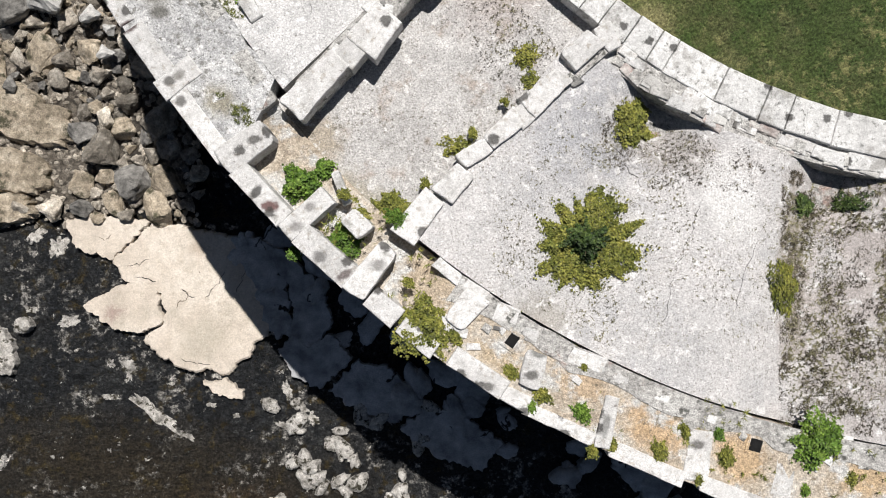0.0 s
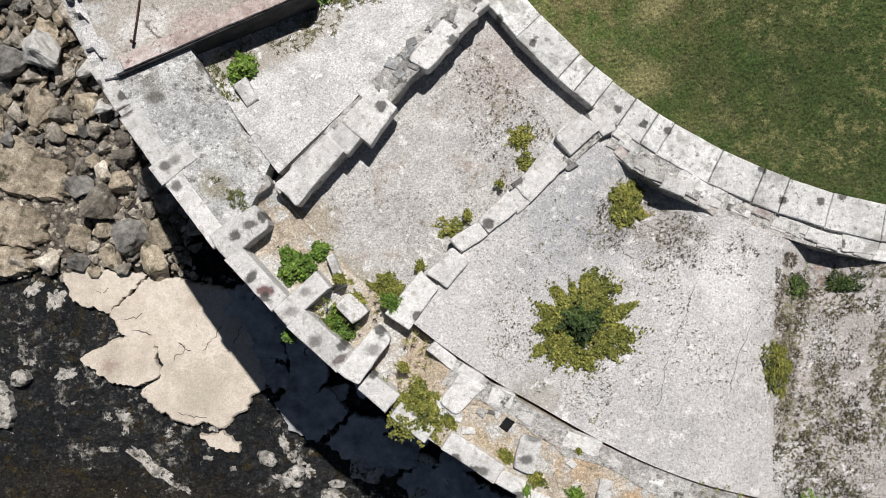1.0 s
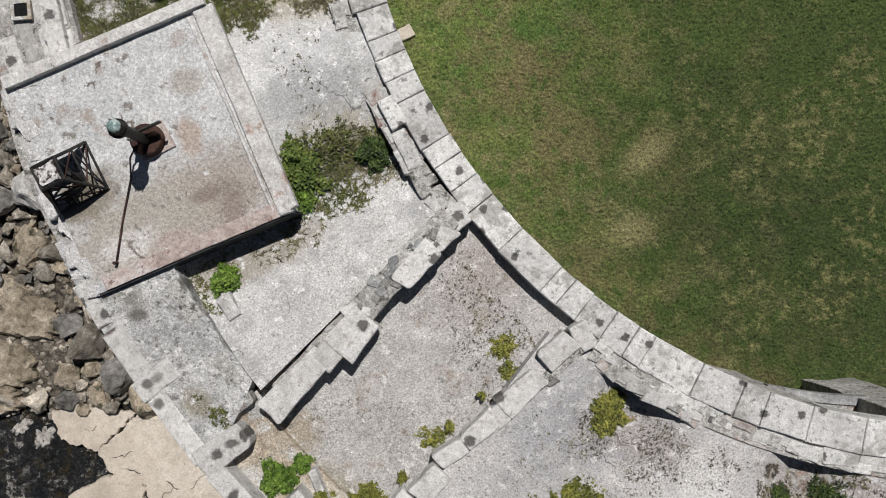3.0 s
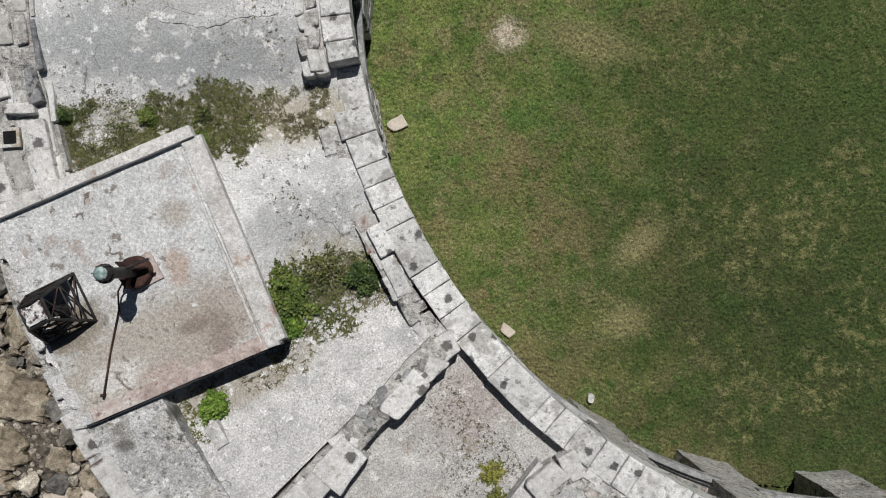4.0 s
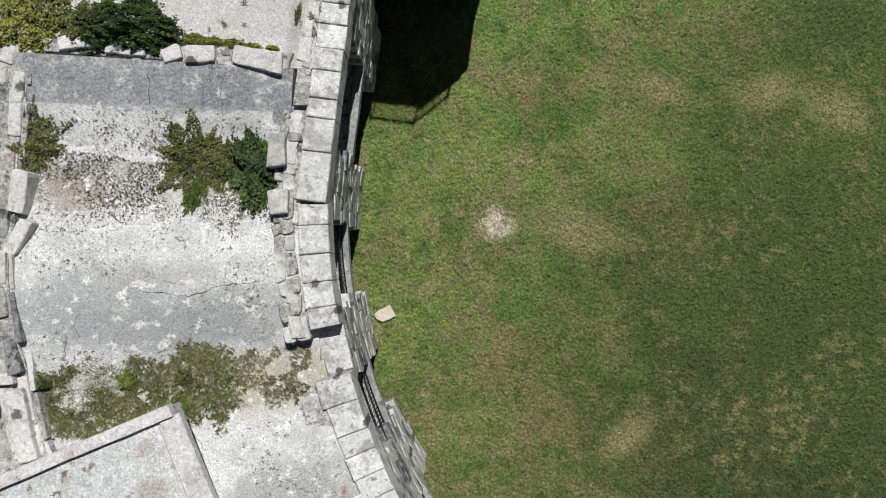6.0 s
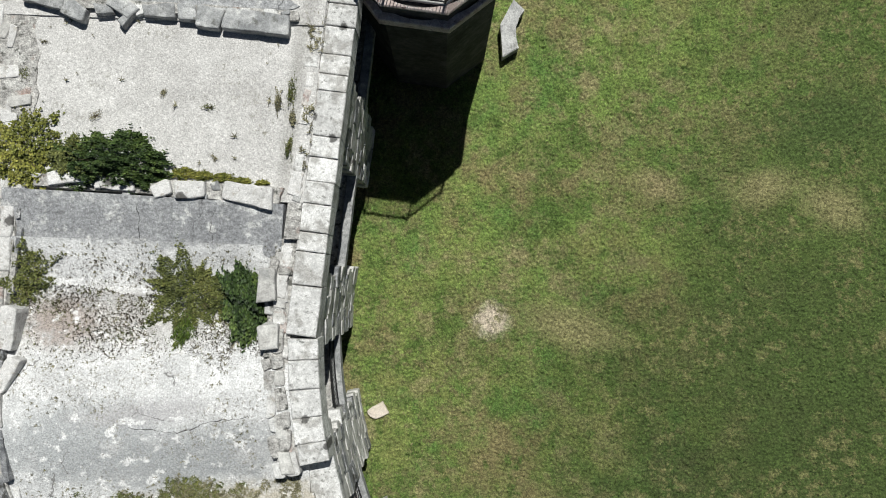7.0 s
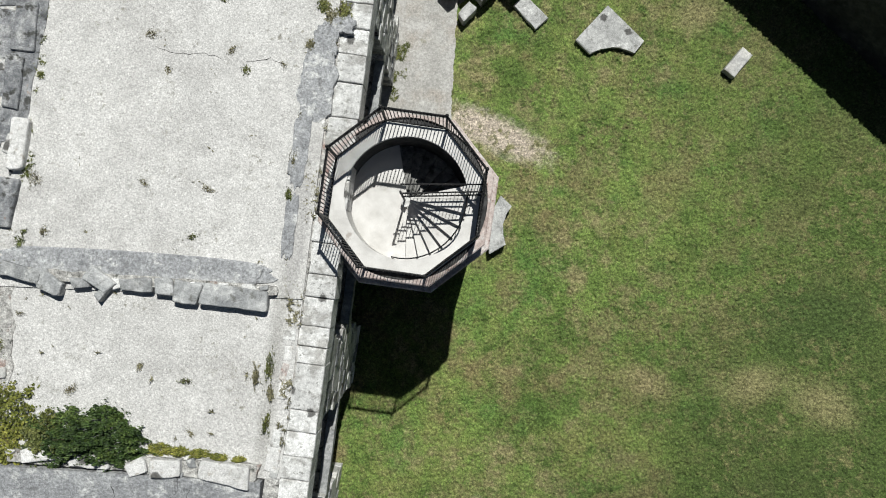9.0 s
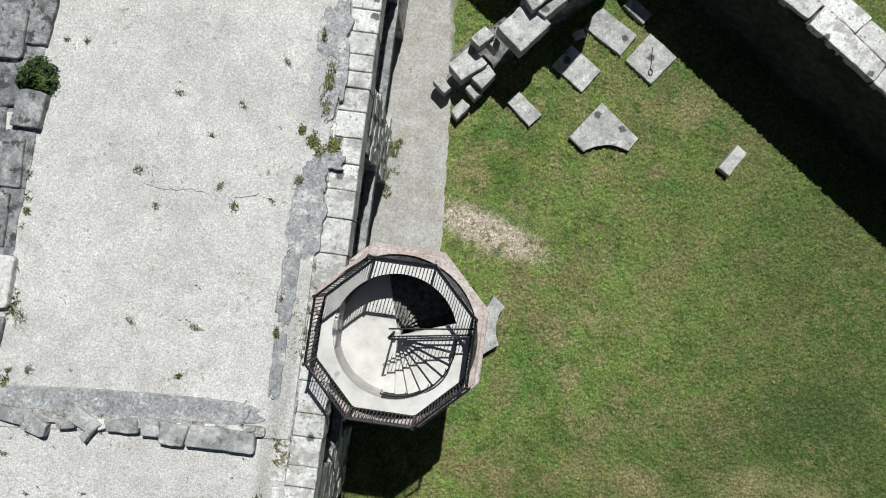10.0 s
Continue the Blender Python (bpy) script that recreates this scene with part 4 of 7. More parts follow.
for d, wide in ((1.24, 0.42), (1.6, 0.4)):
    st = -13.6
    while st < -10.9:
        run = rnd.uniform(0.35, 0.9)
        q, t = at_in(st + run / 2, d + rnd.uniform(-0.06, 0.06), 0), inner(st)[1]
        block(wall_in, q.x, q.y, run, wide * rnd.uniform(0.8, 1.1), math.degrees(math.atan2(t.y, t.x)) + rnd.gauss(0, 6), 9.4 - 0.1 * (d - 1.2) + rnd.uniform(-0.06, 0.03), 0.7,
              rnd.choice((PARAPET, GRANITE, RUBBLE, RUBBLE, GRANITE_PALE)), "rubble_stone", 0.05, chip=0.08, turn=0.05)
        st += run
rubble_row(wall_in, 2.2, 26.0, 0.9, 1.35, 9.52, 60, 8, 0.12)

# ---- roof floors, bay by bay ----
def bay(name, label, corners, material, amp=0.03, n=24):
    return tagged(part(name, floor_bm(corners, n, n, amp, 0.7, 0.9), material, None, label), category="roof floor", kind="structure")


def vault_z(x, y, rise):
    st, v = station(x, y)
    v = min(1.1, max(-0.1, v))
    return 9.25 - 0.53 * v + arch(st) * (0.75 * (1 - v) + rise * v)


def bay_z(x, y):
    return vault_z(x, y, 0.70)


def slab_z(x, y):
    """The grey slab: vaults, and the broken hollows behind the coping in the valleys."""
    st, v = station(x, y)
    return vault_z(x, y, 0.92) - 0.5 * (1 - arch(st)) ** 3 * min(1.0, max(0.0, v - 0.82) / 0.1)


def vault_bm(c, nx, ny, amp, sink=0.0):
    """A roof floor between four corners (x, y) that follows the vaults below it."""
    bm = floor_bm([(x, y, 0.0) for x, y in c], nx, ny, 0.0, 1.0, 0.9)
    for v in bm.verts:
        v.co.z += bay_z(v.co.x, v.co.y) - sink + amp * noise.fractal(Vector((v.co.x, v.co.y, 9)) * 0.7, 1.0, 2.0, 4)
    return bm


def curved_floor_bm(s0, s1, d_out, d_in, nu, nv, amp):
    """A roof floor between the parapet and the coping."""
    bm = bmesh.new()
    g = {}
    for i in range(nu + 1):
        st = s0 + (s1 - s0) * i / nu
        a, b = at_out(st, d_out, 0), at_in(st, d_in, 0)
        for j in range(nv + 1):
            p = a.lerp(b, j / nv)
            p.z = slab_z(p.x, p.y) + amp * noise.fractal(Vector((p.x, p.y, 9)) * 0.7, 1.0, 2.0, 4)
            g[i, j] = bm.verts.new(p)
    for i in range(nu):
        for j in range(nv):
            bm.faces.new([g[i, j], g[i + 1, j], g[i + 1, j + 1], g[i, j + 1]])
    rim = [g[i, 0] for i in range(nu + 1)] + [g[nu, j] for j in range(1, nv + 1)] + [g[i, nv] for i in range(nu - 1, -1, -1)] + [g[0, j] for j in range(nv - 1, 0, -1)]
    low = [bm.verts.new(v.co - Vector((0, 0, 0.9))) for v in rim]
    for k in range(len(rim)):
        q = (k + 1) % len(rim)
        bm.faces.new([rim[k], low[k], low[q], rim[q]])
    return bm


tagged(part("floor_1", curved_floor_bm(-17.5, -36.0, 2.58, 1.78, 72, 44, 0.03), GRAVEL_GREY, None, "grey gravel-topped slab of a roof bay"),
       category="roof floor", kind="structure")
tagged(part("floor_9", curved_floor_bm(-36.05, -60.0, 2.58, 1.78, 60, 24, 0.04), GRAVEL_GREY, None, "grey gravel roof beyond the last bay"), category="roof floor", kind="structure")
bay("floor_2", "sunken weedy gravel floor of a roof bay", ((-6.4, 3.5, 9.22), (-1.95, -1.1, 9.15), (5.4, 6.6, 8.93), (1.9, 10.4, 8.93)), GRAVEL_WEED, 0.05, 36)
tagged(part("floor_3", vault_bm(((-4.75, 4.75), (0.9, 10.4), (-0.6, 12.0), (-7.9, 8.9)), 36, 30, 0.03), GRAVEL_MID, None, "pale gravel-topped slab of a roof bay"), category="roof floor", kind="structure")
tagged(part("floor_4", vault_bm(((-6.2, 9.0), (0.0, 10.7), (-2.2, 17.6), (-11.4, 16.7)), 34, 36, 0.05, 0.012), GRAVEL_WHITE, None, "weedy pale gravel roof beside the concrete building"), category="roof floor", kind="structure")
tagged(part("floor_5", vault_bm(((-12.2, 16.4), (-2.3, 17.5), (-2.9, 25.3), (-12.2, 25.5)), 36, 36, 0.05), GRAVEL_WHITE, None, "white and grey gravel roof bay"), category="roof floor", kind="structure")
bay("floor_6", "pale pea-gravel roof bay", ((-12.2, 27.05, 9.46), (-2.55, 26.6, 9.46), (-2.0, 32.1, 9.5), (-12.2, 32.4, 9.5)), GRAVEL_PALE, 0.02, 30)
bay("floor_7", "wide pale pea-gravel roof bay", ((-12.3, 32.3, 9.56), (-2.0, 32.05, 9.56), (-0.2, 50.0, 9.58), (-10.6, 50.0, 9.58)), GRAVEL_PALE, 0.02, 40)


def skin(name, label, x, y, l, w, ang, z, material, wob=0.12, seed=1, thick=0.03, kind="structure", cat="slab"):
    return spill(name, label, cat, x, y, l, w, ang, z, material, thick, wob, seed, kind, 60)


bay("floor_8", "sloping smooth grey cement slab", ((-11.9, 25.0, 9.22), (-3.3, 24.75, 9.06), (-3.1, 26.55, 9.68), (-11.6, 26.95, 9.76)), CEMENT, 0.02, 24)
skin("cement_band", "grey cement band beside a row of stones", -7.0, 32.98, 8.5, 0.80, -3, 9.57, CEMENT, 0.08, 14, 0.06)

for k, (x, y, l, w, a) in enumerate(((-1.72, 38.7, 1.05, 2.4, -7), (-1.5, 40.0, 0.8, 1.1, -10), (-1.05, 40.45, 0.9, 0.5, 2), (-1.0, 44.5, 0.95, 1.7, -5), (-0.75, 43.2, 0.35, 1.6, -7),
                                     (-2.2, 36.6, 0.55, 2.2, -7), (-2.45, 34.2, 0.4, 1.9, -6), (-1.0, 42.3, 0.3, 1.2, -14))):
    skin("cement_patch", "ragged grey cement patch beside the coping", x, y, l, w, a, 9.555 + 0.006 * k, CEMENT, 0.3, 30 + k, 0.025)

# ---- outer strip with its parapet stones ----
def strip_z(s):
    """The parapet walk: sunken beside the sunken bay, falling gently to the east."""
    if s > -13.8:
        return 9.72
    if s > -18.2:
        return 9.35
    return 9.98 - 0.024 * max(0.0, -18.2 - max(s, -36.0)) + 0.02 * math.sin(s * 2.1)


OUTER_S = [-60 + 0.5 * i for i in range(0, 97)]
strip = tagged(part("parapet", sweep_bm(OUTER_S, lambda s: [at_out(s, 0.08, strip_z(s)), at_out(s, 0.05, 8.4), at_out(s, 2.50, 8.4), at_out(s, 2.47, strip_z(s) + 0.02)]),
                    SAND, None, "sandy parapet walk edged with granite blocks"), category="parapet", kind="structure")
part("mortar_bed", sweep_bm([-13.95 + 0.3 * i for i in range(17)], lambda s: [at_out(s, 0.1, 10.0), at_out(s, 0.1, 9.0), at_out(s, 2.85 - 4.0 * max(0.0, -13.45 - s), 9.0), at_out(s, 2.92 - 4.0 * max(0.0, -13.45 - s) + 0.2 * noise.noise(Vector((s * 2.3, 1, 0))), 9.98)]), BED, strip,
     "pale gravel topping of the parapet")
for x, y, l, w, a in ((-8.68, 5.86, 1.75, 0.70, 125), (-7.85, 5.05, 1.36, 0.70, 38), (-7.13, 3.62, 2.4, 0.62, 127), (-9.72, 7.3, 1.5, 0.5, 122)):
    block(strip, x, y, l, w, a, 10.035 + rng.uniform(-0.008, 0.008), 0.8, PARAPET, "parapet_stone", 0.025, chip=0.02, taper=0.03, lean=0.4)
for x, y, l, w, a in ((-5.38, 1.63, 2.1, 0.64, 133), (-4.04, 1.02, 1.72, 0.62, 42),
                      (-3.47, -0.20, 2.03, 0.76, 138), (-1.75, -1.74, 1.1, 0.66, 141), (-0.75, -2.62, 1.3, 0.55, 143), (1.04, -3.66, 1.9, 0.62, 146)):
    block(strip, x, y, l, w, a, 10.12 + rng.uniform(-0.02, 0.02), 1.0, PARAPET, "parapet_stone", 0.03, chip=0.03, taper=0.05, lean=0.5)
for x, y, l, w, a in ((-5.88, 2.98, 1.68, 0.86, 36), (-2.14, -0.67, 1.75, 0.78, 52), (-2.51, 0.69, 0.74, 0.68, 133), (2.70, -3.60, 1.08, 0.70, 76), (0.66, -1.80, 1.12, 0.74, 50)):
    block(strip, x, y, l, w, a, 10.12 + rng.uniform(-0.02, 0.02), 1.0, PARAPET, "parapet_stone", 0.07, chip=0.1, turn=0.1)
for x, y, l, w, a in ((2.15, -4.48, 0.9, 0.5, 152), (3.46, -5.2, 2.2, 0.44, 153), (4.84, -5.16, 1.62, 0.47, 77), (6.11, -6.40, 2.44, 0.5, 157), (7.61, -6.16, 1.53, 0.74, 80),
                      (8.75, -7.38, 2.3, 0.5, 160), (10.17, -6.75, 1.25, 0.62, 76), (11.3, -8.1, 2.5, 0.5, 165), (13.6, -8.6, 2.3, 0.5, 170)):
    block(strip, x, y, l, w, a, 10.06 - 0.024 * max(0.0, x) + rng.uniform(-0.02, 0.02), 0.55, PARAPET, "parapet_stone", 0.05, chip=0.05, turn=0.03)
block(strip, -3.08, 1.83, 1.05, 0.26, 112, 9.75, 0.6, GRANITE, "parapet_stone", 0.04, turn=0.02)
for x, y, l, w, a in ((1.86, -1.92, 0.8, 0.55, 160), (2.47, -2.41, 0.82, 0.36, 147), (3.22, -2.88, 0.62, 0.42, 152), (4.24, -3.33, 1.2, 0.5, 160),
                      (8.63, -5.12, 1.03, 0.58, 161), (9.74, -5.45, 1.15, 0.42, 166), (11.87, -5.96, 0.86, 0.74, 176), (0.95, -1.22, 0.8, 0.34, 146), (0.15, -0.66, 0.9, 0.34, 142), (12.95, -6.15, 0.95, 0.45, 172)):
    block(strip, x, y, l, w, a, 10.05 - 0.026 * max(0.0, x) + rng.uniform(-0.02, 0.02), 0.5, PARAPET, "parapet_stone", 0.04, chip=0.05)
part("mortar_lip", sweep_bm([-40 + 0.3 * i for i in range(72)], lambda s: [at_out(s, 1.85 + 0.3 * noise.fractal(Vector((s * 1.1, 0, 8)), 0.9, 2.0, 4), strip_z(s) + 0.045), at_out(s, 1.85, 9.0), at_out(s, 2.44, 9.0), at_out(s, 2.53 + 0.06 * noise.fractal(Vector((s * 1.7, 3, 1)), 0.9, 2.0, 4), strip_z(s) + 0.05)]),
     RUBBLE, strip, "white mortar lip beside the slab's joint")
rnd = random.Random(64)
for i in range(70):
    st = rnd.uniform(-37.5, -18.6)
    if abs(st + 20.9) < 0.5 or abs(st + 25.6) < 0.5:
        continue
    q = at_out(st, rnd.choice((2.2, 2.15, 1.95, 1.6, 1.1)) + rnd.uniform(-0.15, 0.15), 0)
    t = inner(st)[1]
    block(strip, q.x, q.y, rnd.uniform(0.16, 0.46), rnd.uniform(0.13, 0.3), math.degrees(math.atan2(t.y, t.x)) + rnd.uniform(-35, 35), strip_z(st) + rnd.uniform(0.045, 0.07), 0.25,
          rnd.choice((PARAPET, GRANITE, RUBBLE)), "rubble_stone", 0.02, chip=0.03)
# inner lip of the parapet beside the pale slab
for x, y, l, w, a in ((-7.05, 7.35, 1.3, 0.5, 124), (-6.4, 6.35, 1.1, 0.5, 124), (-5.75, 5.35, 1.2, 0.55, 125), (-5.35, 4.5, 0.75, 0.6, 120), (-7.55, 8.1, 0.7, 0.5, 122)):
    block(strip, x, y, l, w, a, 9.98 + rng.uniform(-0.03, 0.03), 0.5, RUBBLE, "rubble_stone", 0.07)


# ---- dividing walls between the bays ----
def divider(name, label, core, blocks, h, material, stones=0, seed=1):
    x, y, l, w, a, top = core
    core_ob = tagged(part(name, stone_bm(l, w, top - 8.5, 0.07, seed, 0.1), RUBBLE, None, label, pose(x, y, top, 0, 0, a)), category="wall", kind="structure")
    inv = core_ob.matrix_basis.inverted()
    for b in blocks:
        ob = block(core_ob, *b[:5], b[5], h, material, "stone_block", 0.07, chip=0.07, turn=0.03)
        ob.matrix_basis = inv @ ob.matrix_basis
    rnd = random.Random(seed)
    for i in range(stones):
        u = rnd.uniform(-0.48, 0.48) * l
        v = rnd.uniform(-0.4, 0.4) * w
        SEED[0] += 1
        part("rubble_stone", stone_bm(rnd.uniform(0.2, 0.5), rnd.uniform(0.15, 0.32), 0.2, 0.05, SEED[0]), rnd.choice((GRANITE, SLATE, GRANITE_DARK)), core_ob, "",
             pose(u, v, rnd.uniform(0.02, 0.08), 0, 0, rnd.uniform(-30, 30)))
    return core_ob


divider("divider_1", "ruined wall of large granite blocks between two roof bays", (-1.62, 7.28, 7.5, 0.86, 47, 9.97),
        ((-3.72, 4.86, 2.2, 0.80, 46, 10.12), (-2.75, 5.78, 0.7, 0.86, 50, 10.08), (-2.04, 6.46, 1.32, 1.02, 54, 10.12), (-0.10, 8.48, 1.48, 0.72, 50, 10.08), (0.69, 9.30, 0.8, 0.62, 52, 9.97), (1.15, 10.0, 0.7, 0.6, 128, 9.87)),
        0.6, PARAPET, 30, 3)
divider("divider_2", "row of big pale granite blocks between two roof bays", (2.1, 3.55, 8.2, 0.42, 42, 9.72),
        ((-0.72, 0.92, 1.6, 0.76, 50, 10.0), (0.33, 1.98, 1.1, 0.80, 46, 10.02), (0.94, 2.85, 0.95, 0.5, 34, 9.93), (1.80, 3.55, 1.3, 0.6, 39, 9.94), (3.04, 4.67, 1.62, 0.76, 43, 9.92),
         (4.17, 5.88, 1.18, 0.76, 44, 9.9), (4.97, 6.34, 0.78, 0.6, 118, 9.78), (2.35, 3.98, 0.5, 0.62, 42, 9.86)), 0.6, PARAPET, 10, 4)
divider("divider_3", "low wall of pale worn stones overgrown by bushes", (-7.0, 27.0, 7.6, 0.5, -3, 9.62),
        ((-4.19, 26.78, 1.54, 0.62, -8, 9.82), (-5.97, 26.96, 0.93, 0.59, 0, 9.85), (-6.83, 26.94, 0.53, 0.52, 20, 9.8), (-9.64, 27.30, 1.24, 0.45, 8, 9.8), (-8.2, 27.1, 1.1, 0.5, -4, 9.78)),
        0.6, PARAPET, 10, 5)
divider("divider_4", "low row of broken grey stones across the roof", (-6.5, 32.44, 7.6, 0.3, -3, 9.72),
        ((-3.97, 32.06, 2.06, 0.62, -5, 9.86), (-5.43, 32.23, 0.78, 0.64, -5, 9.86), (-6.10, 32.30, 0.52, 0.5, -3, 9.84), (-6.96, 32.38, 1.08, 0.40, 1, 9.8), (-8.08, 32.5, 0.9, 0.42, -30, 9.84),
         (-7.95, 32.2, 0.55, 0.3, 48, 9.8), (-8.65, 32.37, 0.55, 0.32, 5, 9.8), (-9.5, 32.36, 0.62, 0.5, -30, 9.86), (-10.48, 32.70, 1.2, 0.36, -17, 9.84), (-9.95, 32.65, 0.5, 0.4, 10, 9.8)),
        0.5, SLATE, 8, 6)

# west edge of the northern roof
def west_z(st):
    """The edge follows the vaults of the southern bays and lies level further north."""
    return max(9.52, 9.27 + 0.75 * arch(st)) if st < 0.1 else 9.52


west = tagged(part("parapet_west", sweep_bm([0.3 * i - 9.6 for i in range(126)], lambda s: [at_in(s, 9.5 + (0.45 if s > 3 else 0.08) * noise.fractal(Vector((s * 0.6, 0, 4)), 0.9, 2.0, 4), west_z(s)), at_in(s, 9.25, 8.4), at_out(s, 0.15, 8.4), at_out(s, 0.15, west_z(s) + 0.06)]),
                   RUBBLE, None, "rough stony outer edge of the roof"), category="parapet", kind="structure")
rnd = random.Random(77)
for d, wide, lo, hi, lift in ((9.38, 0.17, 0.5, 1.1, 0.05), (9.74, 0.42, 0.5, 1.2, 0.06), (10.27, 0.5, 0.4, 1.0, 0.05), (10.85, 0.5, 0.4, 1.0, 0.06), (11.4, 0.45, 0.4, 0.9, 0.05)):
    st = -8.6
    while st < 2.6:
        run = rnd.uniform(lo, hi)
        mid = st + run / 2
        q, t = at_in(mid, d + rnd.uniform(-0.03, 0.03), 0), inner(mid)[1]
        if rnd.random() < 0.86:
            block(west, q.x, q.y, (run - 0.05) * (1 + d / RIN), wide * rnd.uniform(0.8, 1.05), math.degrees(math.atan2(t.y, t.x)) + rnd.gauss(0, 3), west_z(mid) + lift + rnd.uniform(-0.03, 0.03), 0.4,
                  rnd.choice((PARAPET, GRANITE, RUBBLE, STAINED, PARAPET, GRANITE_PALE)), "edge_stone" if wide < 0.3 else "rubble_stone", 0.035, chip=0.06, turn=0.03)
        st += run
for x, y, l, w, a, top in ((-11.25, 22.72, 1.3, 0.46, 84, 9.9), (-11.2, 21.34, 1.1, 0.42, 68, 10.0), (-11.80, 17.04, 0.99, 0.34, 3, 9.85), (-11.17, 16.02, 1.52, 0.55, 100, 9.8),
                           (-10.95, 15.01, 0.9, 0.66, 107, 9.8), (-10.75, 36.6, 1.6, 0.5, 84, 9.82)):
    block(west, x, y, l, w, a, top, 0.75, PARAPET, "parapet_stone", 0.05, turn=0.1)
for x, y, l, w, a, top in ((-10.15, 41.8, 1.1, 0.85, 78, 9.85), (-10.75, 44.2, 1.7, 0.8, 85, 9.85), (-9.95, 44.7, 1.9, 0.75, 82, 9.75), (-10.9, 42.6, 1.3, 0.8, 92, 9.75), (-10.65, 40.3, 1.7, 0.75, 85, 9.72),
                           (-10.1, 46.3, 1.5, 0.9, 85, 9.85), (-10.95, 38.5, 1.6, 0.6, 85, 9.72), (-11.2, 41.4, 1.2, 0.7, 88, 9.7), (-10.35, 43.2, 0.6, 0.5, 70, 9.7), (-11.1, 34.8, 1.5, 0.6, 82, 9.72)):
    block(west, x, y, l, w, a, top, 0.6, STAINED, "parapet_stone", 0.06, chip=0.12, turn=0.04)
rnd = random.Random(21)
for i in range(50):
    y = rnd.uniform(25.5, 46)
    x = -11.75 + 0.10 * max(0, y - 31) + rnd.uniform(-0.6, 0.6)
    block(west, x, y, rnd.uniform(0.25, 0.75), rnd.uniform(0.2, 0.45), rnd.choice((0, 90)) + rnd.uniform(70, 100), 9.58 + rnd.uniform(0, 0.06), 0.5, rnd.choice((PARAPET, GRANITE_PALE, PARAPET)), "rubble_stone", 0.04, turn=0.06)

skin("stony_edge", "weathered grey stone edge of the roof", -10.95, 41.6, 1.9, 11.5, -6, 9.57, STAINED, 0.3, 63, 0.05)

# ---- concrete building on the roof ----
def building():
    ob = empty("concrete_building", -7.97, 12.0, 8.4, 23.4)
    tagged(ob, "low flat-roofed stained concrete building with a kerb", "building")
    L, W = 6.16, 6.85
    bm = box_bm(L, W, 1.62)
    bmesh.ops.bevel(bm, geom=bm.edges[:], offset=0.03, segments=2, affect="EDGES")
    part("wall", bm, CONCRETE, ob, "concrete walls")
    # Thin dark panel that paints the shade on the south face.
    part("wall_face", box_bm(L + 0.1, 0.06, 1.79, 0.04, -W / 2 - 0.03, 0), SHADED_WALL, ob, "dark panel for the shaded south wall face")
    part("roof", floor_bm(((-L / 2 - 0.08, -W / 2 + 0.01, 1.80), (L / 2 + 0.08, -W / 2 + 0.01, 1.80), (L / 2 + 0.08, W / 2 + 0.08, 1.84), (-L / 2 - 0.08, W / 2 + 0.08, 1.84)), 30, 30, 0.02, 1.0, 0.2),
         CONCRETE, ob, "stained gravelly flat roof")
    for nm, x, y, l, w, h in (("kerb", 0.0, W / 2 - 0.1, L + 0.2, 0.36, 0.22), ("kerb", L / 2 - 0.04, -0.1, 0.62, W - 0.3, 0.10), ("kerb", 0.1, -W / 2 + 0.21, L - 0.3, 0.42, 0.05)):
        part(nm, stone_bm(l, w, 0.3, 0.02, int(x * 10 + 77), 0.02), PINK if h < 0.1 else CONCRETE_TOP, ob, "pink-stained concrete kerb", pose(x, y, 1.83 + h))
    rnd = random.Random(12)
    for i in range(12):
        part("broken_edge", stone_bm(rnd.uniform(0.55, 0.9), rnd.uniform(0.35, 0.75), 0.5, 0.09, 200 + i, 0.15), GRAVEL_MID, ob, "crumbled white concrete edge",
             pose(-L / 2 - 0.12 + rnd.uniform(-0.12, 0.08), -W / 2 + 0.3 + 0.55 * i, 1.8 + rnd.uniform(-0.06, 0.05), 0, 0, 90 + rnd.uniform(-14, 14)))
    part("line_kerb", stone_bm(0.12, W - 0.5, 0.3, 0.04, 71, 0.02), CONCRETE_TOP, ob, "", pose(L / 2 - 0.47, -0.1, 1.885))
    part("kerb_post", stone_bm(0.4, 0.4, 0.3, 0.03, 5), CONCRETE_TOP, ob, "", pose(L / 2 - 0.15, -W / 2 + 0.15, 1.99))
    return ob


building()


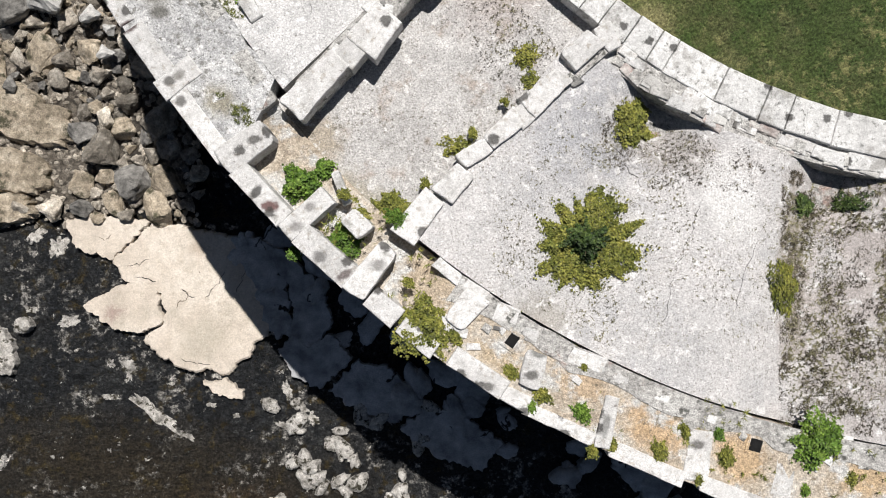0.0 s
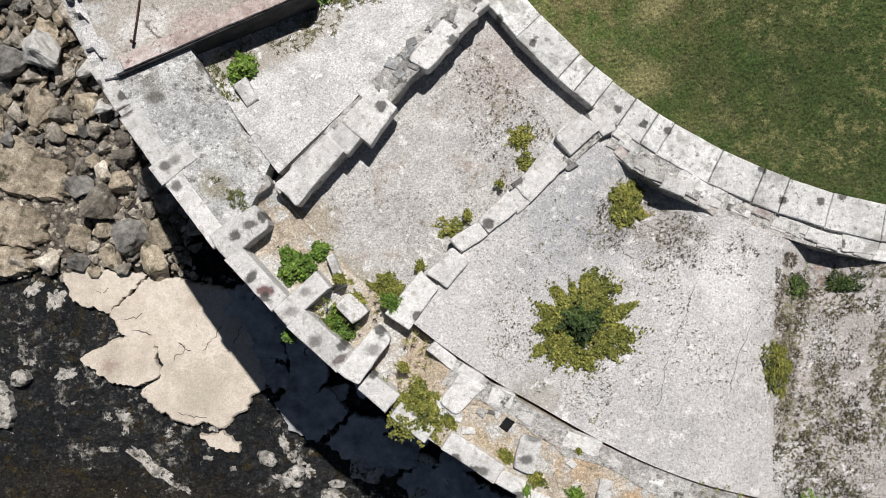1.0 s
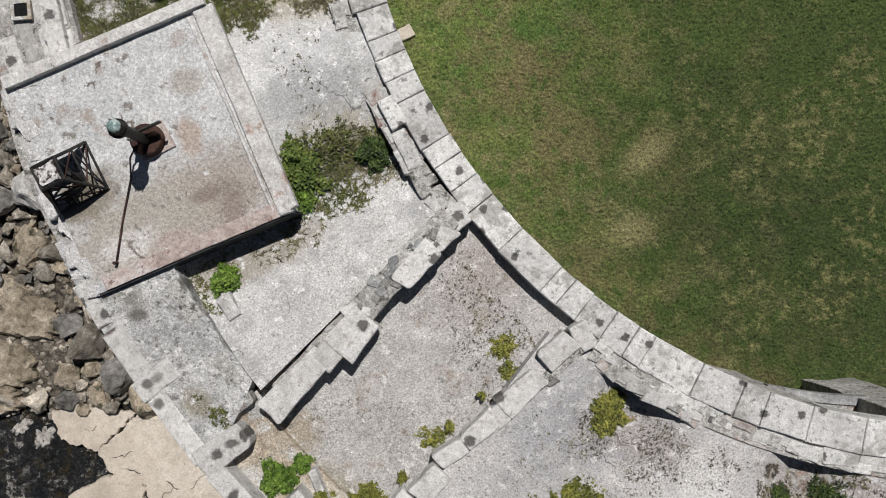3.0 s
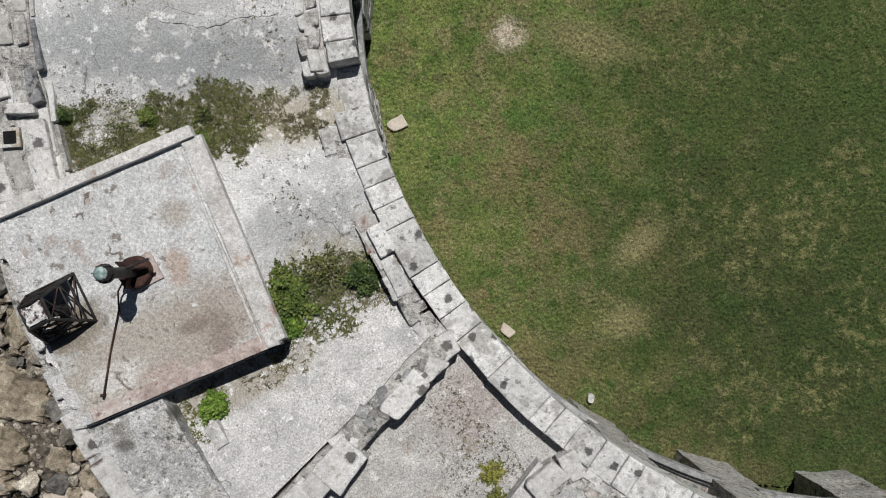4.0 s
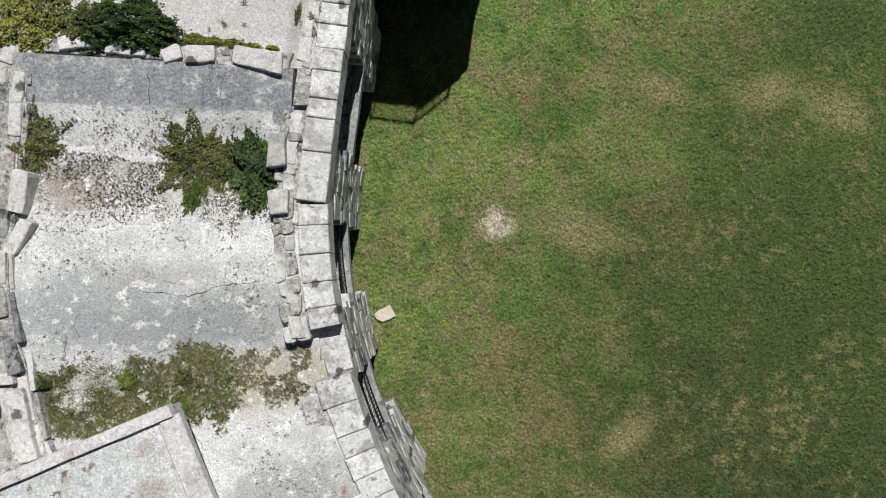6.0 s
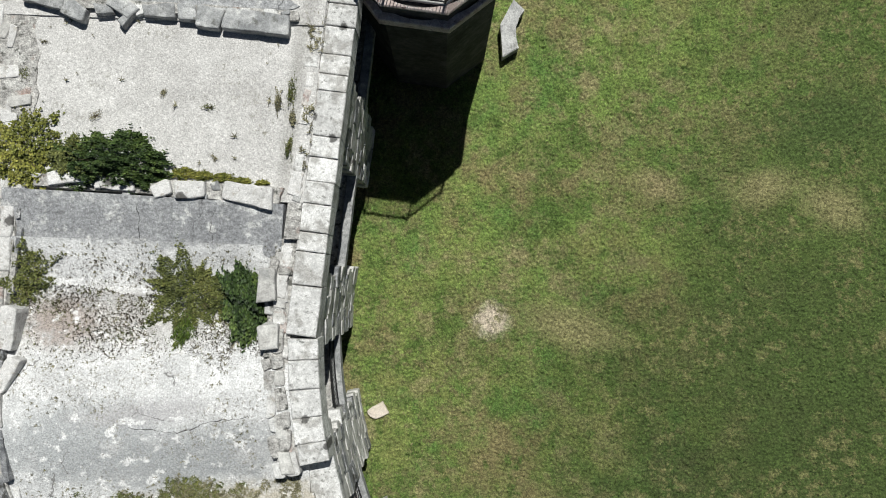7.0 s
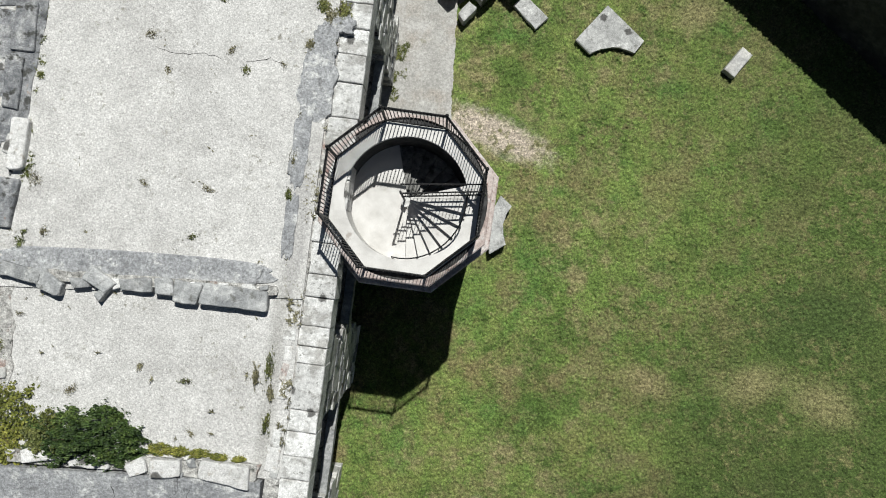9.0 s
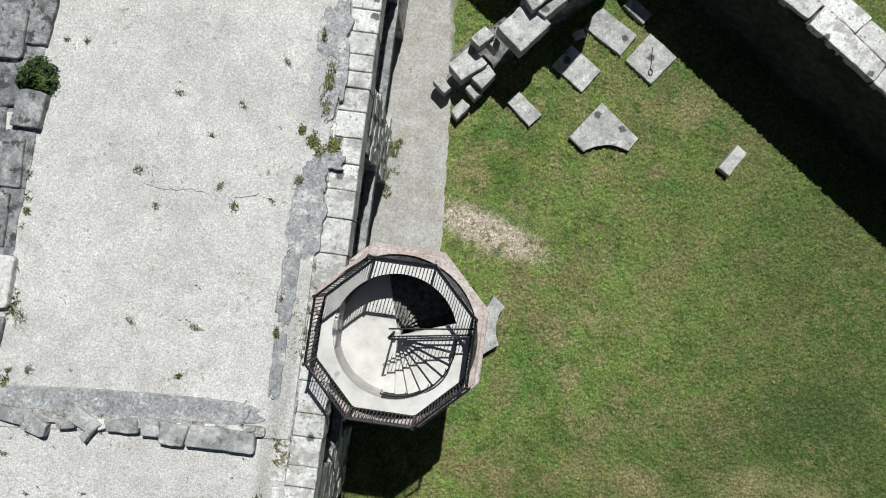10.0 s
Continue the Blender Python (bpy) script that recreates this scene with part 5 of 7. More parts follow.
def beacon():
    ob = tagged(empty("light_beacon", -7.97, 12.15, 10.22), "dark steel beacon pole with a round lens on a rusty pedestal", "beacon")
    bm = bmesh.new()
    bmesh.ops.create_cone(bm, cap_ends=True, segments=20, radius1=0.50, radius2=0.46, depth=0.36, matrix=Matrix.Translation((0, 0, 0.18)))
    bmesh.ops.bevel(bm, geom=bm.edges[:], offset=0.03, segments=1, affect="EDGES")
    part("base_slab", stone_bm(1.05, 0.9, 0.1, 0.02, 43, 0.03), PINK, ob, "square pink-stained base slab", pose(0.12, 0.0, 0.07, 0, 0, 28))
    part("pedestal", bm, RUST, ob, "rusty drum-shaped pedestal")
    for a in (20, 140, 260):
        c, s = math.cos(radians(a)), math.sin(radians(a))
        part("gusset", box_bm(0.34, 0.04, 0.4, 0.3, 0, 0.34, m=pose(0, 0, 0, 0, 0, a)), RUST, ob)
    part("pole", bar_bm((0, 0, 0.3), (0.03, 0.01, 2.1), 0.155, 16), STEEL, ob, "dark round pole", smooth=False)
    part("collar", bar_bm((0, 0, 2.06), (0, 0, 2.16), 0.27, 16), STEEL, ob)
    lan = part("lantern", bar_bm((0.03, 0.01, 2.16), (0.03, 0.01, 2.42), 0.22, 16, r2=0.2), STEEL, ob, "dark lantern body")
    bm = bmesh.new()
    bmesh.ops.create_uvsphere(bm, u_segments=16, v_segments=10, radius=0.19, matrix=Matrix.Translation((0.03, 0.01, 2.42)) @ Matrix.Diagonal((1, 1, 0.75, 1)))
    part("lens", bm, LENS, lan, "pale greenish glass lens", smooth=True)
    for a in range(0, 360, 60):
        c, s = math.cos(radians(a)), math.sin(radians(a))
        part("guard_bar", bar_bm((0.03 + 0.24 * c, 0.01 + 0.24 * s, 2.14), (0.03 + 0.2 * c, 0.01 + 0.2 * s, 2.5), 0.014), STEEL, lan)
    part("bracket", box_bm(0.75, 0.05, 0.16, 0.40, 0.1, 0.85, m=pose(0, 0, 0, 0, 0, 24)), STEEL, ob, "dark flat bracket arm")
    part("junction_box", box_bm(0.16, 0.12, 0.24, -0.22, -0.06, 0.75), LICHEN, ob, "small pale junction box")
    return ob


beacon()
con = tagged(empty("cable_conduit", -8.15, 11.95, 10.22), "thin dark conduit lying across the concrete roof", "conduit")
pts = [(0, 0, 0.5), (-0.25, -0.35, 0.35), (-0.35, -0.9, 0.05), (-0.6, -2.2, 0.04), (-0.77, -3.4, 0.05)]
for a, b in zip(pts, pts[1:]):
    part("pipe_length", bar_bm(a, b, 0.028, 8), RUST, con)
part("pipe_end", bar_bm((-0.77, -3.4, -0.02), (-0.77, -3.4, 0.2), 0.05, 8), RUST, con)


def rusty_frame():
    ob = tagged(empty("steel_frame", -10.22, 11.07, 10.2, -63.5), "rusty lattice steel frame with a flaking white top plate", "steel frame")
    b, t, h = 0.78, 0.34, 1.45
    low = [Vector((sx * b, sy * b, 0)) for sx, sy in ((1, 1), (-1, 1), (-1, -1), (1, -1))]
    top = [Vector((sx * t + 0.05, sy * t, h)) for sx, sy in ((1, 1), (-1, 1), (-1, -1), (1, -1))]
    for i in range(4):
        j = (i + 1) % 4
        part("leg", bar_bm(low[i], top[i], 0.045, 4), STEEL, ob)
        part("base_rail", bar_bm(low[i] + Vector((0, 0, 0.05)), low[j] + Vector((0, 0, 0.05)), 0.04, 4), STEEL, ob)
        part("top_rail", bar_bm(top[i], top[j], 0.045, 4), STEEL, ob)
        mid_i, mid_j = low[i].lerp(top[i], 0.5), low[j].lerp(top[j], 0.5)
        part("middle_rail", bar_bm(mid_i, mid_j, 0.03, 4), STEEL, ob)
        part("brace", bar_bm(low[i], mid_j, 0.026, 4), STEEL, ob)
        part("brace", bar_bm(mid_j, top[i], 0.026, 4), RUST, ob)
        part("brace", bar_bm(low[j], mid_i, 0.026, 4), RUST, ob)
        part("brace", bar_bm(mid_i, top[j], 0.026, 4), STEEL, ob)
        part("quarter_rail", bar_bm(low[i].lerp(top[i], 0.25), low[j].lerp(top[j], 0.25), 0.026, 4), STEEL, ob)
    bm = box_bm(0.54, 0.56, 0.06, 0.05, 0, h)
    bmesh.ops.subdivide_edges(bm, edges=bm.edges[:], cuts=4, use_grid_fill=True)
    for v in bm.verts:
        v.co += Vector((0.06 * noise.noise(v.co * 6 + Vector((3, 0, 0))), 0.06 * noise.noise(v.co * 6 + Vector((0, 5, 0))), 0.05 * noise.noise(v.co * 5)))
    part("top_plate", bm, LICHEN, ob, "flaking white and rust plate")
    # Two added dark sheets stand in for shade and debris within the frame.
    for i in (1, 2):
        j = (i + 1) % 4
        bm = bmesh.new()
        bm.faces.new([bm.verts.new(v) for v in (low[i].lerp(top[i], 0.12), low[j].lerp(top[j], 0.12), low[j].lerp(top[j], 0.85), low[i].lerp(top[i], 0.85))])
        bmesh.ops.solidify(bm, geom=bm.faces[:], thickness=0.02)
        part("side_sheet", bm, STEEL, ob, "dark sheet for the shade and debris inside the frame")
    # Added dark cylinder deepens the shade inside the frame.
    part("tank", bar_bm((0.1, 0.15, 0.1), (0.1, 0.15, 0.75), 0.16, 10), STEEL, ob, "dark filler for the shaded inside of the frame")
    return ob


rusty_frame()


# ---- stair tower ----
TX, TY, TOP = 1.06, 35.18, 9.5
A0 = -74.5


def octagon(r, z):
    return [Vector((r * math.cos(radians(A0 + 45 * k)), r * math.sin(radians(A0 + 45 * k)), z)) for k in range(8)]


def shell_bm(r_out, r_in, z0, z1, lower=None):
    """An eight-sided wall round a round well."""
    bm = bmesh.new()
    n = 64
    def ring_out(z, r):
        o = octagon(r, z)
        return [bm.verts.new(o[i // 8].lerp(o[(i // 8 + 1) % 8], (i % 8) / 8)) for i in range(n)]
    def ring_in(z):
        return [bm.verts.new((r_in * math.cos(radians(A0 + 360 * i / n)), r_in * math.sin(radians(A0 + 360 * i / n)), z)) for i in range(n)]
    rings = [ring_out(z0, lower or r_out), ring_out(z1 - 0.04, r_out), ring_out(z1, r_out - 0.04), ring_in(z1), ring_in(z0)]
    for a, b in zip(rings, rings[1:] + rings[:1]):
        for i in range(n):
            bm.faces.new([a[i], a[(i + 1) % n], b[(i + 1) % n], b[i]])
    return bm


tower = tagged(empty("stair_tower", TX, TY, 0), "eight-sided stone stair tower with an open round well", "tower")
part("wall", shell_bm(2.72, 1.93, -0.1, TOP - 0.14), SHADED_GRANITE, tower, "granite tower wall with its shade in the colour")
part("rim", shell_bm(2.50, 1.90, TOP - 0.14, TOP), PLASTER, tower, "pale concrete rim")
part("apron", shell_bm(2.80, 2.50, TOP - 0.14, TOP - 0.03), PINK, tower, "pinkish stone apron outside the railing")
part("string_course", shell_bm(3.0, 2.6, TOP - 1.25, TOP - 0.85), PINK, tower, "pinkish stone course below the rim")
part("newel", bar_bm((-0.05, 0.0, 0), (-0.05, 0.0, 8.3), 0.16, 14), GRANITE, tower, "round central newel")


def wedge_bm(a0, a1, r0, r1, z0, z1, n=5):
    bm = bmesh.new()
    lo, hi = [], []
    for z, out in ((z0, lo), (z1, hi)):
        for i in range(n + 1):
            a = radians(a0 + (a1 - a0) * i / n)
            out.append(bm.verts.new((r1 * math.cos(a), r1 * math.sin(a), z)))
        for i in range(n, -1, -1):
            a = radians(a0 + (a1 - a0) * i / n)
            out.append(bm.verts.new((r0 * math.cos(a), r0 * math.sin(a), z)))
    m = len(lo)
    for i in range(m):
        bm.faces.new([lo[i], lo[(i + 1) % m], hi[(i + 1) % m], hi[i]])
    bm.faces.new(hi)
    bm.faces.new(list(reversed(lo)))
    return bm


LAND = 8.0
# Pale strip only where sun falls: the lit side put into the colour.
part("lining", wedge_bm(180, 258, 1.87, 1.925, LAND - 0.1, TOP - 0.01, 28), PLASTER, tower, "pale concrete lining on the sunlit side of the well")
part("landing", wedge_bm(100, 256, 0.0, 1.92, LAND - 0.3, LAND, 24), PLASTER, tower, "pale concrete landing inside the well")
for k in range(8):
    part("stair_tread", wedge_bm(256 + 13 * k, 256 + 13 * (k + 1) + 0.6, 0.12, 1.9, LAND + 0.18 * k - 0.25, LAND + 0.18 * (k + 1)), PLASTER, tower)
part("stair_tread", wedge_bm(360, 373, 0.12, 1.9, TOP - 0.4, TOP - 0.06), PLASTER, tower)
# Descending treads use dark granite: the well's shade put into their colour.
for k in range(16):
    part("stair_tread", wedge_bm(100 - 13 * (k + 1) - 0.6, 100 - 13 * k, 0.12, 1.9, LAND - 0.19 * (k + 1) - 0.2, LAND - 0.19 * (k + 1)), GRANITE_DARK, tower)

# ---- iron railing on the rim ----
rail = tagged(empty("iron_railing", TX, TY, TOP), "black iron railing with upright bars round the stair well", "railing")
foot = octagon(2.45, 0.0)
bar_mesh = mesh_of("baluster", bar_bm((0, 0, 0.1), (0, 0, 1.82), 0.016, 5), IRON)
fin_mesh = mesh_of("finial", bar_bm((0, 0, 1.82), (0, 0, 1.96), 0.022, 6, r2=0.006), IRON)
for k in range(8):
    a, b = foot[k], foot[(k + 1) % 8]
    post = part("post", box_bm(0.07, 0.07, 1.9, a.x, a.y, 0), IRON, rail)
    bm = bmesh.new()
    bmesh.ops.create_uvsphere(bm, u_segments=10, v_segments=6, radius=0.055, matrix=Matrix.Translation((a.x, a.y, 1.95)))
    part("ball", bm, IRON, post)
    for z, r in ((0.10, 0.03), (1.72, 0.028), (1.82, 0.036)):
        up = Vector((0, 0, z))
        part("rail_bar", bar_bm(a + up, b + up, r, 6), IRON, rail)
    n = 17
    for i in range(1, n):
        q = a.lerp(b, i / n)
        part("baluster", bar_mesh, IRON, rail, "", pose(q.x, q.y, 0))
        part("finial", fin_mesh, IRON, rail, "", pose(q.x, q.y, 0))
gate = tagged(empty("stair_rail", TX, TY, LAND), "black iron hand rails across the stair well", "railing")
for y0, y1, z in ((0.02, 0.12, 2.62), (0.02, 0.12, 1.75), (0.3, 0.34, 2.5)):
    part("rail_bar", bar_bm((-0.12, y0, z), (2.42, y1, z), 0.026, 6), IRON, gate)
for i in range(22):
    x = -0.08 + i * 0.112
    part("baluster", bar_bm((x, 0.02 + 0.04 * x, 1.5), (x, 0.02 + 0.04 * x, 2.6), 0.011, 5), IRON, gate)
for x in (-0.1, 1.86, 2.36):
    part("post", bar_bm((x, 0.06, 0.1 if x < 0 else 1.5), (x, 0.06, 2.72), 0.035, 6), IRON, gate)
pts = [Vector((1.84 * math.cos(radians(a)), 1.84 * math.sin(radians(a)), 1.0 + 0.0138 * (a - 256) + 0.02)) for a in range(256, 361, 8)]
for a, b in zip(pts, pts[1:]):
    part("rail_bar", bar_bm(a, b, 0.024, 6), IRON, gate, "curved hand rail")
for a in pts[::3]:
    part("baluster", bar_bm(a, a - Vector((0, 0, 0.95)), 0.014, 5), IRON, gate)


# ---- iron railings in the upper openings ----
def opening_rail(s0, s1):
    ob = tagged(empty("opening_railing"), "black iron railing in an upper wall opening", "railing", "railings in the openings")
    n = max(2, round((s1 - s0) / 0.14))
    for i in range(n + 1):
        s = s0 + (s1 - s0) * i / n
        part("baluster", bar_bm(at_in(s, 0.3, 4.12), at_in(s, 0.3, 5.25), 0.014, 4), IRON, ob)
    steps = [s0 + (s1 - s0) * i / 4 for i in range(5)]
    for z in (4.3, 5.1, 5.25):
        for a, b in zip(steps, steps[1:]):
            part("rail_bar", bar_bm(at_in(a, 0.3, z), at_in(b, 0.3, z), 0.024, 5), IRON, ob)
    return ob


for a, b in ((-24.6, -21.6), (-19.4, -16.4), (-14.2, -11.2), (-9.0, -6.2), (-4.0, -1.0)):
    opening_rail(a, b)

# ---- fallen blocks on the lawn ----
for x, y, l, w, a, top in ((8.12, 46.30, 1.75, 1.28, 139, 0.11), (9.59, 47.98, 2.04, 1.19, 142, 0.12), (11.37, 46.79, 1.67, 1.56, 48, 0.11), (10.77, 48.94, 1.2, 0.62, 137, 0.14)):
    loose("granite_slab", "large square-cut grey granite slab lying on the grass", "slab", x, y, l, w, a, top, top + 0.1, FLAG, "fallen slabs", 0.03)
loose("granite_block", "oblong grey granite block lying on the grass", "stone block", 5.85, 44.45, 1.45, 0.75, 134, 0.16, 0.3, FLAG, "fallen slabs", 0.03)
loose("granite_block", "narrow pale granite block lying on the grass", "stone block", 14.91, 42.36, 1.3, 0.57, 51, 0.3, 0.4, GRANITE_PALE, "fallen slabs", 0.02)
loose("granite_block", "small pale stone lying on the grass", "stone block", 8.20, 47.79, 0.45, 0.34, 21, 0.3, 0.4, GRANITE_PALE, "fallen slabs")
loose("loose_stone", "small tan stone lying beside the wall", "stone", -0.97, 18.45, 0.78, 0.5, 27, 0.12, 0.3, LEDGE, "stones by the wall", 0.08)
loose("loose_stone", "small tan stone lying beside the wall", "stone", 3.83, 9.46, 0.7, 0.36, 150, 0.1, 0.3, LEDGE, "stones by the wall", 0.08)
loose("loose_stone", "small white stone lying on the lawn", "stone", 7.48, 6.55, 0.34, 0.26, 80, 0.16, 0.3, GRANITE, "stones by the wall", 0.06)


def arch_stone(name, label, x, y, ang, half, depth, cut, h, material, skew=0.0):
    """A flat voussoir: a pointed outer side and a hollow inner side."""
    bm = bmesh.new()
    outline = [Vector((-half, 0.0, 0)), Vector((skew, depth, 0)), Vector((half, 0.0, 0)), Vector((half * 0.72, -0.55, 0))]
    for i in range(9):
        u = i / 8
        outline.append(Vector((half * 0.72 - half * 1.3 * u, -0.55 + cut * math.sin(math.pi * u) - 0.06 * u, 0)))
    lo = [bm.verts.new(p) for p in outline]
    hi = [bm.verts.new(p + Vector((0.01 * noise.noise(p * 4), 0.01 * noise.noise(p * 5), h))) for p in outline]
    n = len(lo)
    for i in range(n):
        bm.faces.new([lo[i], lo[(i + 1) % n], hi[(i + 1) % n], hi[i]])
    top = bm.faces.new(hi)
    bm.faces.new(list(reversed(lo)))
    bmesh.ops.bevel(bm, geom=list(top.edges), offset=0.03, segments=2, affect="EDGES")
    return tagged(part(name, bm, material, None, label, pose(x, y, -0.02, 0, 0, ang)), category="arch stone", group="fallen slabs")


arch_stone("arch_stone", "five-sided grey arch stone with a hollow side on the grass", 9.33, 43.25, 0, 1.5, 1.55, 0.28, 0.2, FLAG, -0.1)
arch_stone("arch_stone", "long grey arch stone with a hollow side beside the tower", 4.42, 35.05, 80, 1.28, 0.36, 0.26, 0.6, FLAG, 0.1)
part("mooring_ring", bar_bm((11.35, 46.35, 0.13), (11.42, 47.3, 0.13), 0.02, 6), RUST, None)
bpy.data.objects["mooring_ring"].name = "iron_rod"
tagged(bpy.data.objects["iron_rod"], "thin rusty iron rod with an eye on a slab", "iron rod")
bm = bmesh.new()
for i in range(12):
    a0, a1 = 2 * math.pi * i / 12, 2 * math.pi * (i + 1) / 12
    bar_bm((0.08 * math.cos(a0), 0.14 * math.sin(a0) - 0.14, 0), (0.08 * math.cos(a1), 0.14 * math.sin(a1) - 0.14, 0), 0.02, 5, bm)
part("eye", bm, RUST, bpy.data.objects["iron_rod"], "", pose(11.34, 46.33, 0.14))

# ---- broken stub of wall beside the path ----
stub = tagged(part("wall_stub", sweep_bm([0, 1, 2, 3, 4, 5, 6, 7, 8, 9], lambda s: [Vector((1.9 + 0.8 * s - dx, 45.3 + 0.6 * s + dy, z)) for dx, dy, z in
              ((-0.55, -0.72, -0.1), (0.5, 0.62, -0.1), (0.4, 0.5, max(0.0, 0.38 * s - 1.0)), (-0.4, -0.55, max(0.0, 0.38 * s - 1.0)))]), GRANITE_DARK, None,
              "stepped broken end of a granite wall beside the path"), category="wall", kind="structure")
for x, y, l, w, a, top in ((2.26, 45.21, 0.74, 0.48, 132, 0.95), (3.05, 44.31, 0.72, 0.45, 43, 0.5), (3.30, 46.0, 1.30, 0.95, 40, 1.45), (4.0, 45.55, 0.91, 0.6, 45, 1.2),
                           (3.6, 45.0, 0.6, 0.4, 132, 0.8), (4.3, 46.9, 0.8, 0.4, 135, 1.9), (3.9, 46.9, 0.8, 0.5, 40, 2.2), (5.5, 47.1, 1.75, 1.3, 44, 3.0), (6.6, 47.9, 1.2, 0.5, 38, 3.2),
                           (6.0, 48.2, 1.2, 0.8, 40, 3.5)):
    block(stub, x, y, l, w, a, top, 0.6 if top < 1 else 0.9, FLAG, "stone_block", 0.06)

# ---- the wall that closes the courtyard ----
def gorge_wall(name, ax, ay, bx, by, thick, h, label):
    d = Vector((bx - ax, by - ay, 0))
    n = Vector((-d.y, d.x, 0)).normalized() * thick
    k = max(8, round(d.length / 0.6))
    bm = bmesh.new()
    rows = []
    for i in range(k + 1):
        p = Vector((ax, ay, 0)) + d * (i / k)
        w = 0.10 * noise.fractal(p * 0.9, 1.0, 2.0, 3)
        v = 0.10 * noise.fractal(p * 0.9 + Vector((5, 9, 1)), 1.0, 2.0, 3)
        u = 0.05 * noise.noise(p * 1.3)
        q0, q1 = p + n * (w / thick), p + n * (1 + v / thick)
        rows.append([bm.verts.new(x) for x in (Vector((q0.x, q0.y, -3.5)), Vector((q0.x, q0.y, h + u)), Vector((q1.x, q1.y, h + u * 0.6)), Vector((q1.x, q1.y, -3.5)))])
    for a, b in zip(rows, rows[1:]):
        for i in range(4):
            bm.faces.new([a[i], a[(i + 1) % 4], b[(i + 1) % 4], b[i]])
    bm.faces.new(rows[0])
    bm.faces.new(list(reversed(rows[-1])))
    # Wall body takes the colour that holds shade, darker than its coping.
    return tagged(part(name, bm, SHADED_GRANITE, None, label), category="wall", kind="structure")


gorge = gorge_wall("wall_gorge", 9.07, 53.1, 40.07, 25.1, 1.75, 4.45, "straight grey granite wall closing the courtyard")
d = Vector((31.0, -28.0, 0)).normalized()
s = 0.0
rnd = random.Random(31)
while s < 22:
    l = rnd.uniform(1.0, 1.9)
    for off, wd in ((0.45, 0.88), (1.32, 0.84)):
        q = Vector((9.07, 53.1, 0)) + d * (s + l / 2 + rnd.uniform(-0.1, 0.1)) + Vector((28.0, 31.0, 0)).normalized() * off
        block(gorge, q.x, q.y, l - 0.03, wd, math.degrees(math.atan2(d.y, d.x)), 4.65 + rnd.uniform(-0.05, 0.04), 0.35, GRANITE, "coping_stone", 0.05)
    s += l
# Out of view: added so that its shadow falls beside the path.
gorge_wall("wall_gorge_west", 0.6, 55.4, 8.2, 49.0, 1.5, 6.0, "unseen tall wall added to cast shade beside the path")

# ---- shore rocks ----
def boulder_mesh(name, seed, material, flat=0.6):
    """An angular broken rock: the hull of a few scattered points, its edges worn."""
    rnd = random.Random(seed)
    bm = bmesh.new()
    for _ in range(10 + seed % 5):
        v = Vector((rnd.gauss(0, 1), rnd.gauss(0, 1), rnd.gauss(0, 1))).normalized()
        bm.verts.new((v.x * rnd.uniform(0.46, 0.6), v.y * rnd.uniform(0.36, 0.52), v.z * 0.5 * flat * rnd.uniform(0.8, 1.1)))
    hull = bmesh.ops.convex_hull(bm, input=bm.verts[:])
    bmesh.ops.delete(bm, geom=[e for e in hull["geom_interior"] if isinstance(e, bmesh.types.BMVert)], context="VERTS")
    bmesh.ops.dissolve_limit(bm, angle_limit=0.35, verts=bm.verts[:], edges=bm.edges[:])
    bmesh.ops.bevel(bm, geom=bm.edges[:], offset=0.03, segments=1, affect="EDGES")
    bmesh.ops.triangulate(bm, faces=bm.faces[:])
    bmesh.ops.subdivide_edges(bm, edges=[e for e in bm.edges if e.calc_length() > 0.16], cuts=1, use_grid_fill=True)
    bmesh.ops.subdivide_edges(bm, edges=[e for e in bm.edges if e.calc_length() > 0.13], cuts=1, use_grid_fill=True)
    off = Vector((seed * 3.1, seed * 1.9, seed * 0.7))
    for v in bm.verts:
        v.co += v.co.normalized() * (0.06 * noise.fractal(v.co * 3.5 + off, 0.8, 2.0, 3) + 0.03 * noise.noise(v.co * 11.0 + off))
    return mesh_of(name, bm, material)


ROCKS = [(boulder_mesh("boulder", k, (BROWN_ROCK, TAN_ROCK, BROWN_ROCK, BROWN_ROCK, TAN_ROCK, GREY_ROCK)[k % 6], 0.75 + 0.12 * (k % 3)), (0, 2, 0, 0, 2, 3)[k % 6]) for k in range(20)]
LAB = ("rough dark brown boulder on the shore", "rough dark brown boulder on the shore", "tan weathered boulder on the shore", "smooth dark grey boulder on the shore")


def rock(x, y, size, z=-3.0, pick=None, name="boulder", stretch=1.0):
    k = rng.randrange(20) if pick is None else pick
    me, kind = ROCKS[k]
    ob = new(name, me)
    ob.matrix_basis = pose(x, y, z + size * 0.16, rng.uniform(-28, 28), rng.uniform(-28, 28), rng.uniform(0, 360)) @ Matrix.Diagonal((size * stretch, size, size * 0.9, 1))
    return tagged(ob, LAB[kind], "boulder", "boulders on the shore")


def out_dist(x, y):
    return math.hypot(x - OX, y - OY) - ROUT


spill("shingle", "brown shingle between the shore boulders", "shingle", -17.0, 9.7, 10.6, 16.6, 0, -3.02, SHINGLE, 0.06, 0.12, 6)
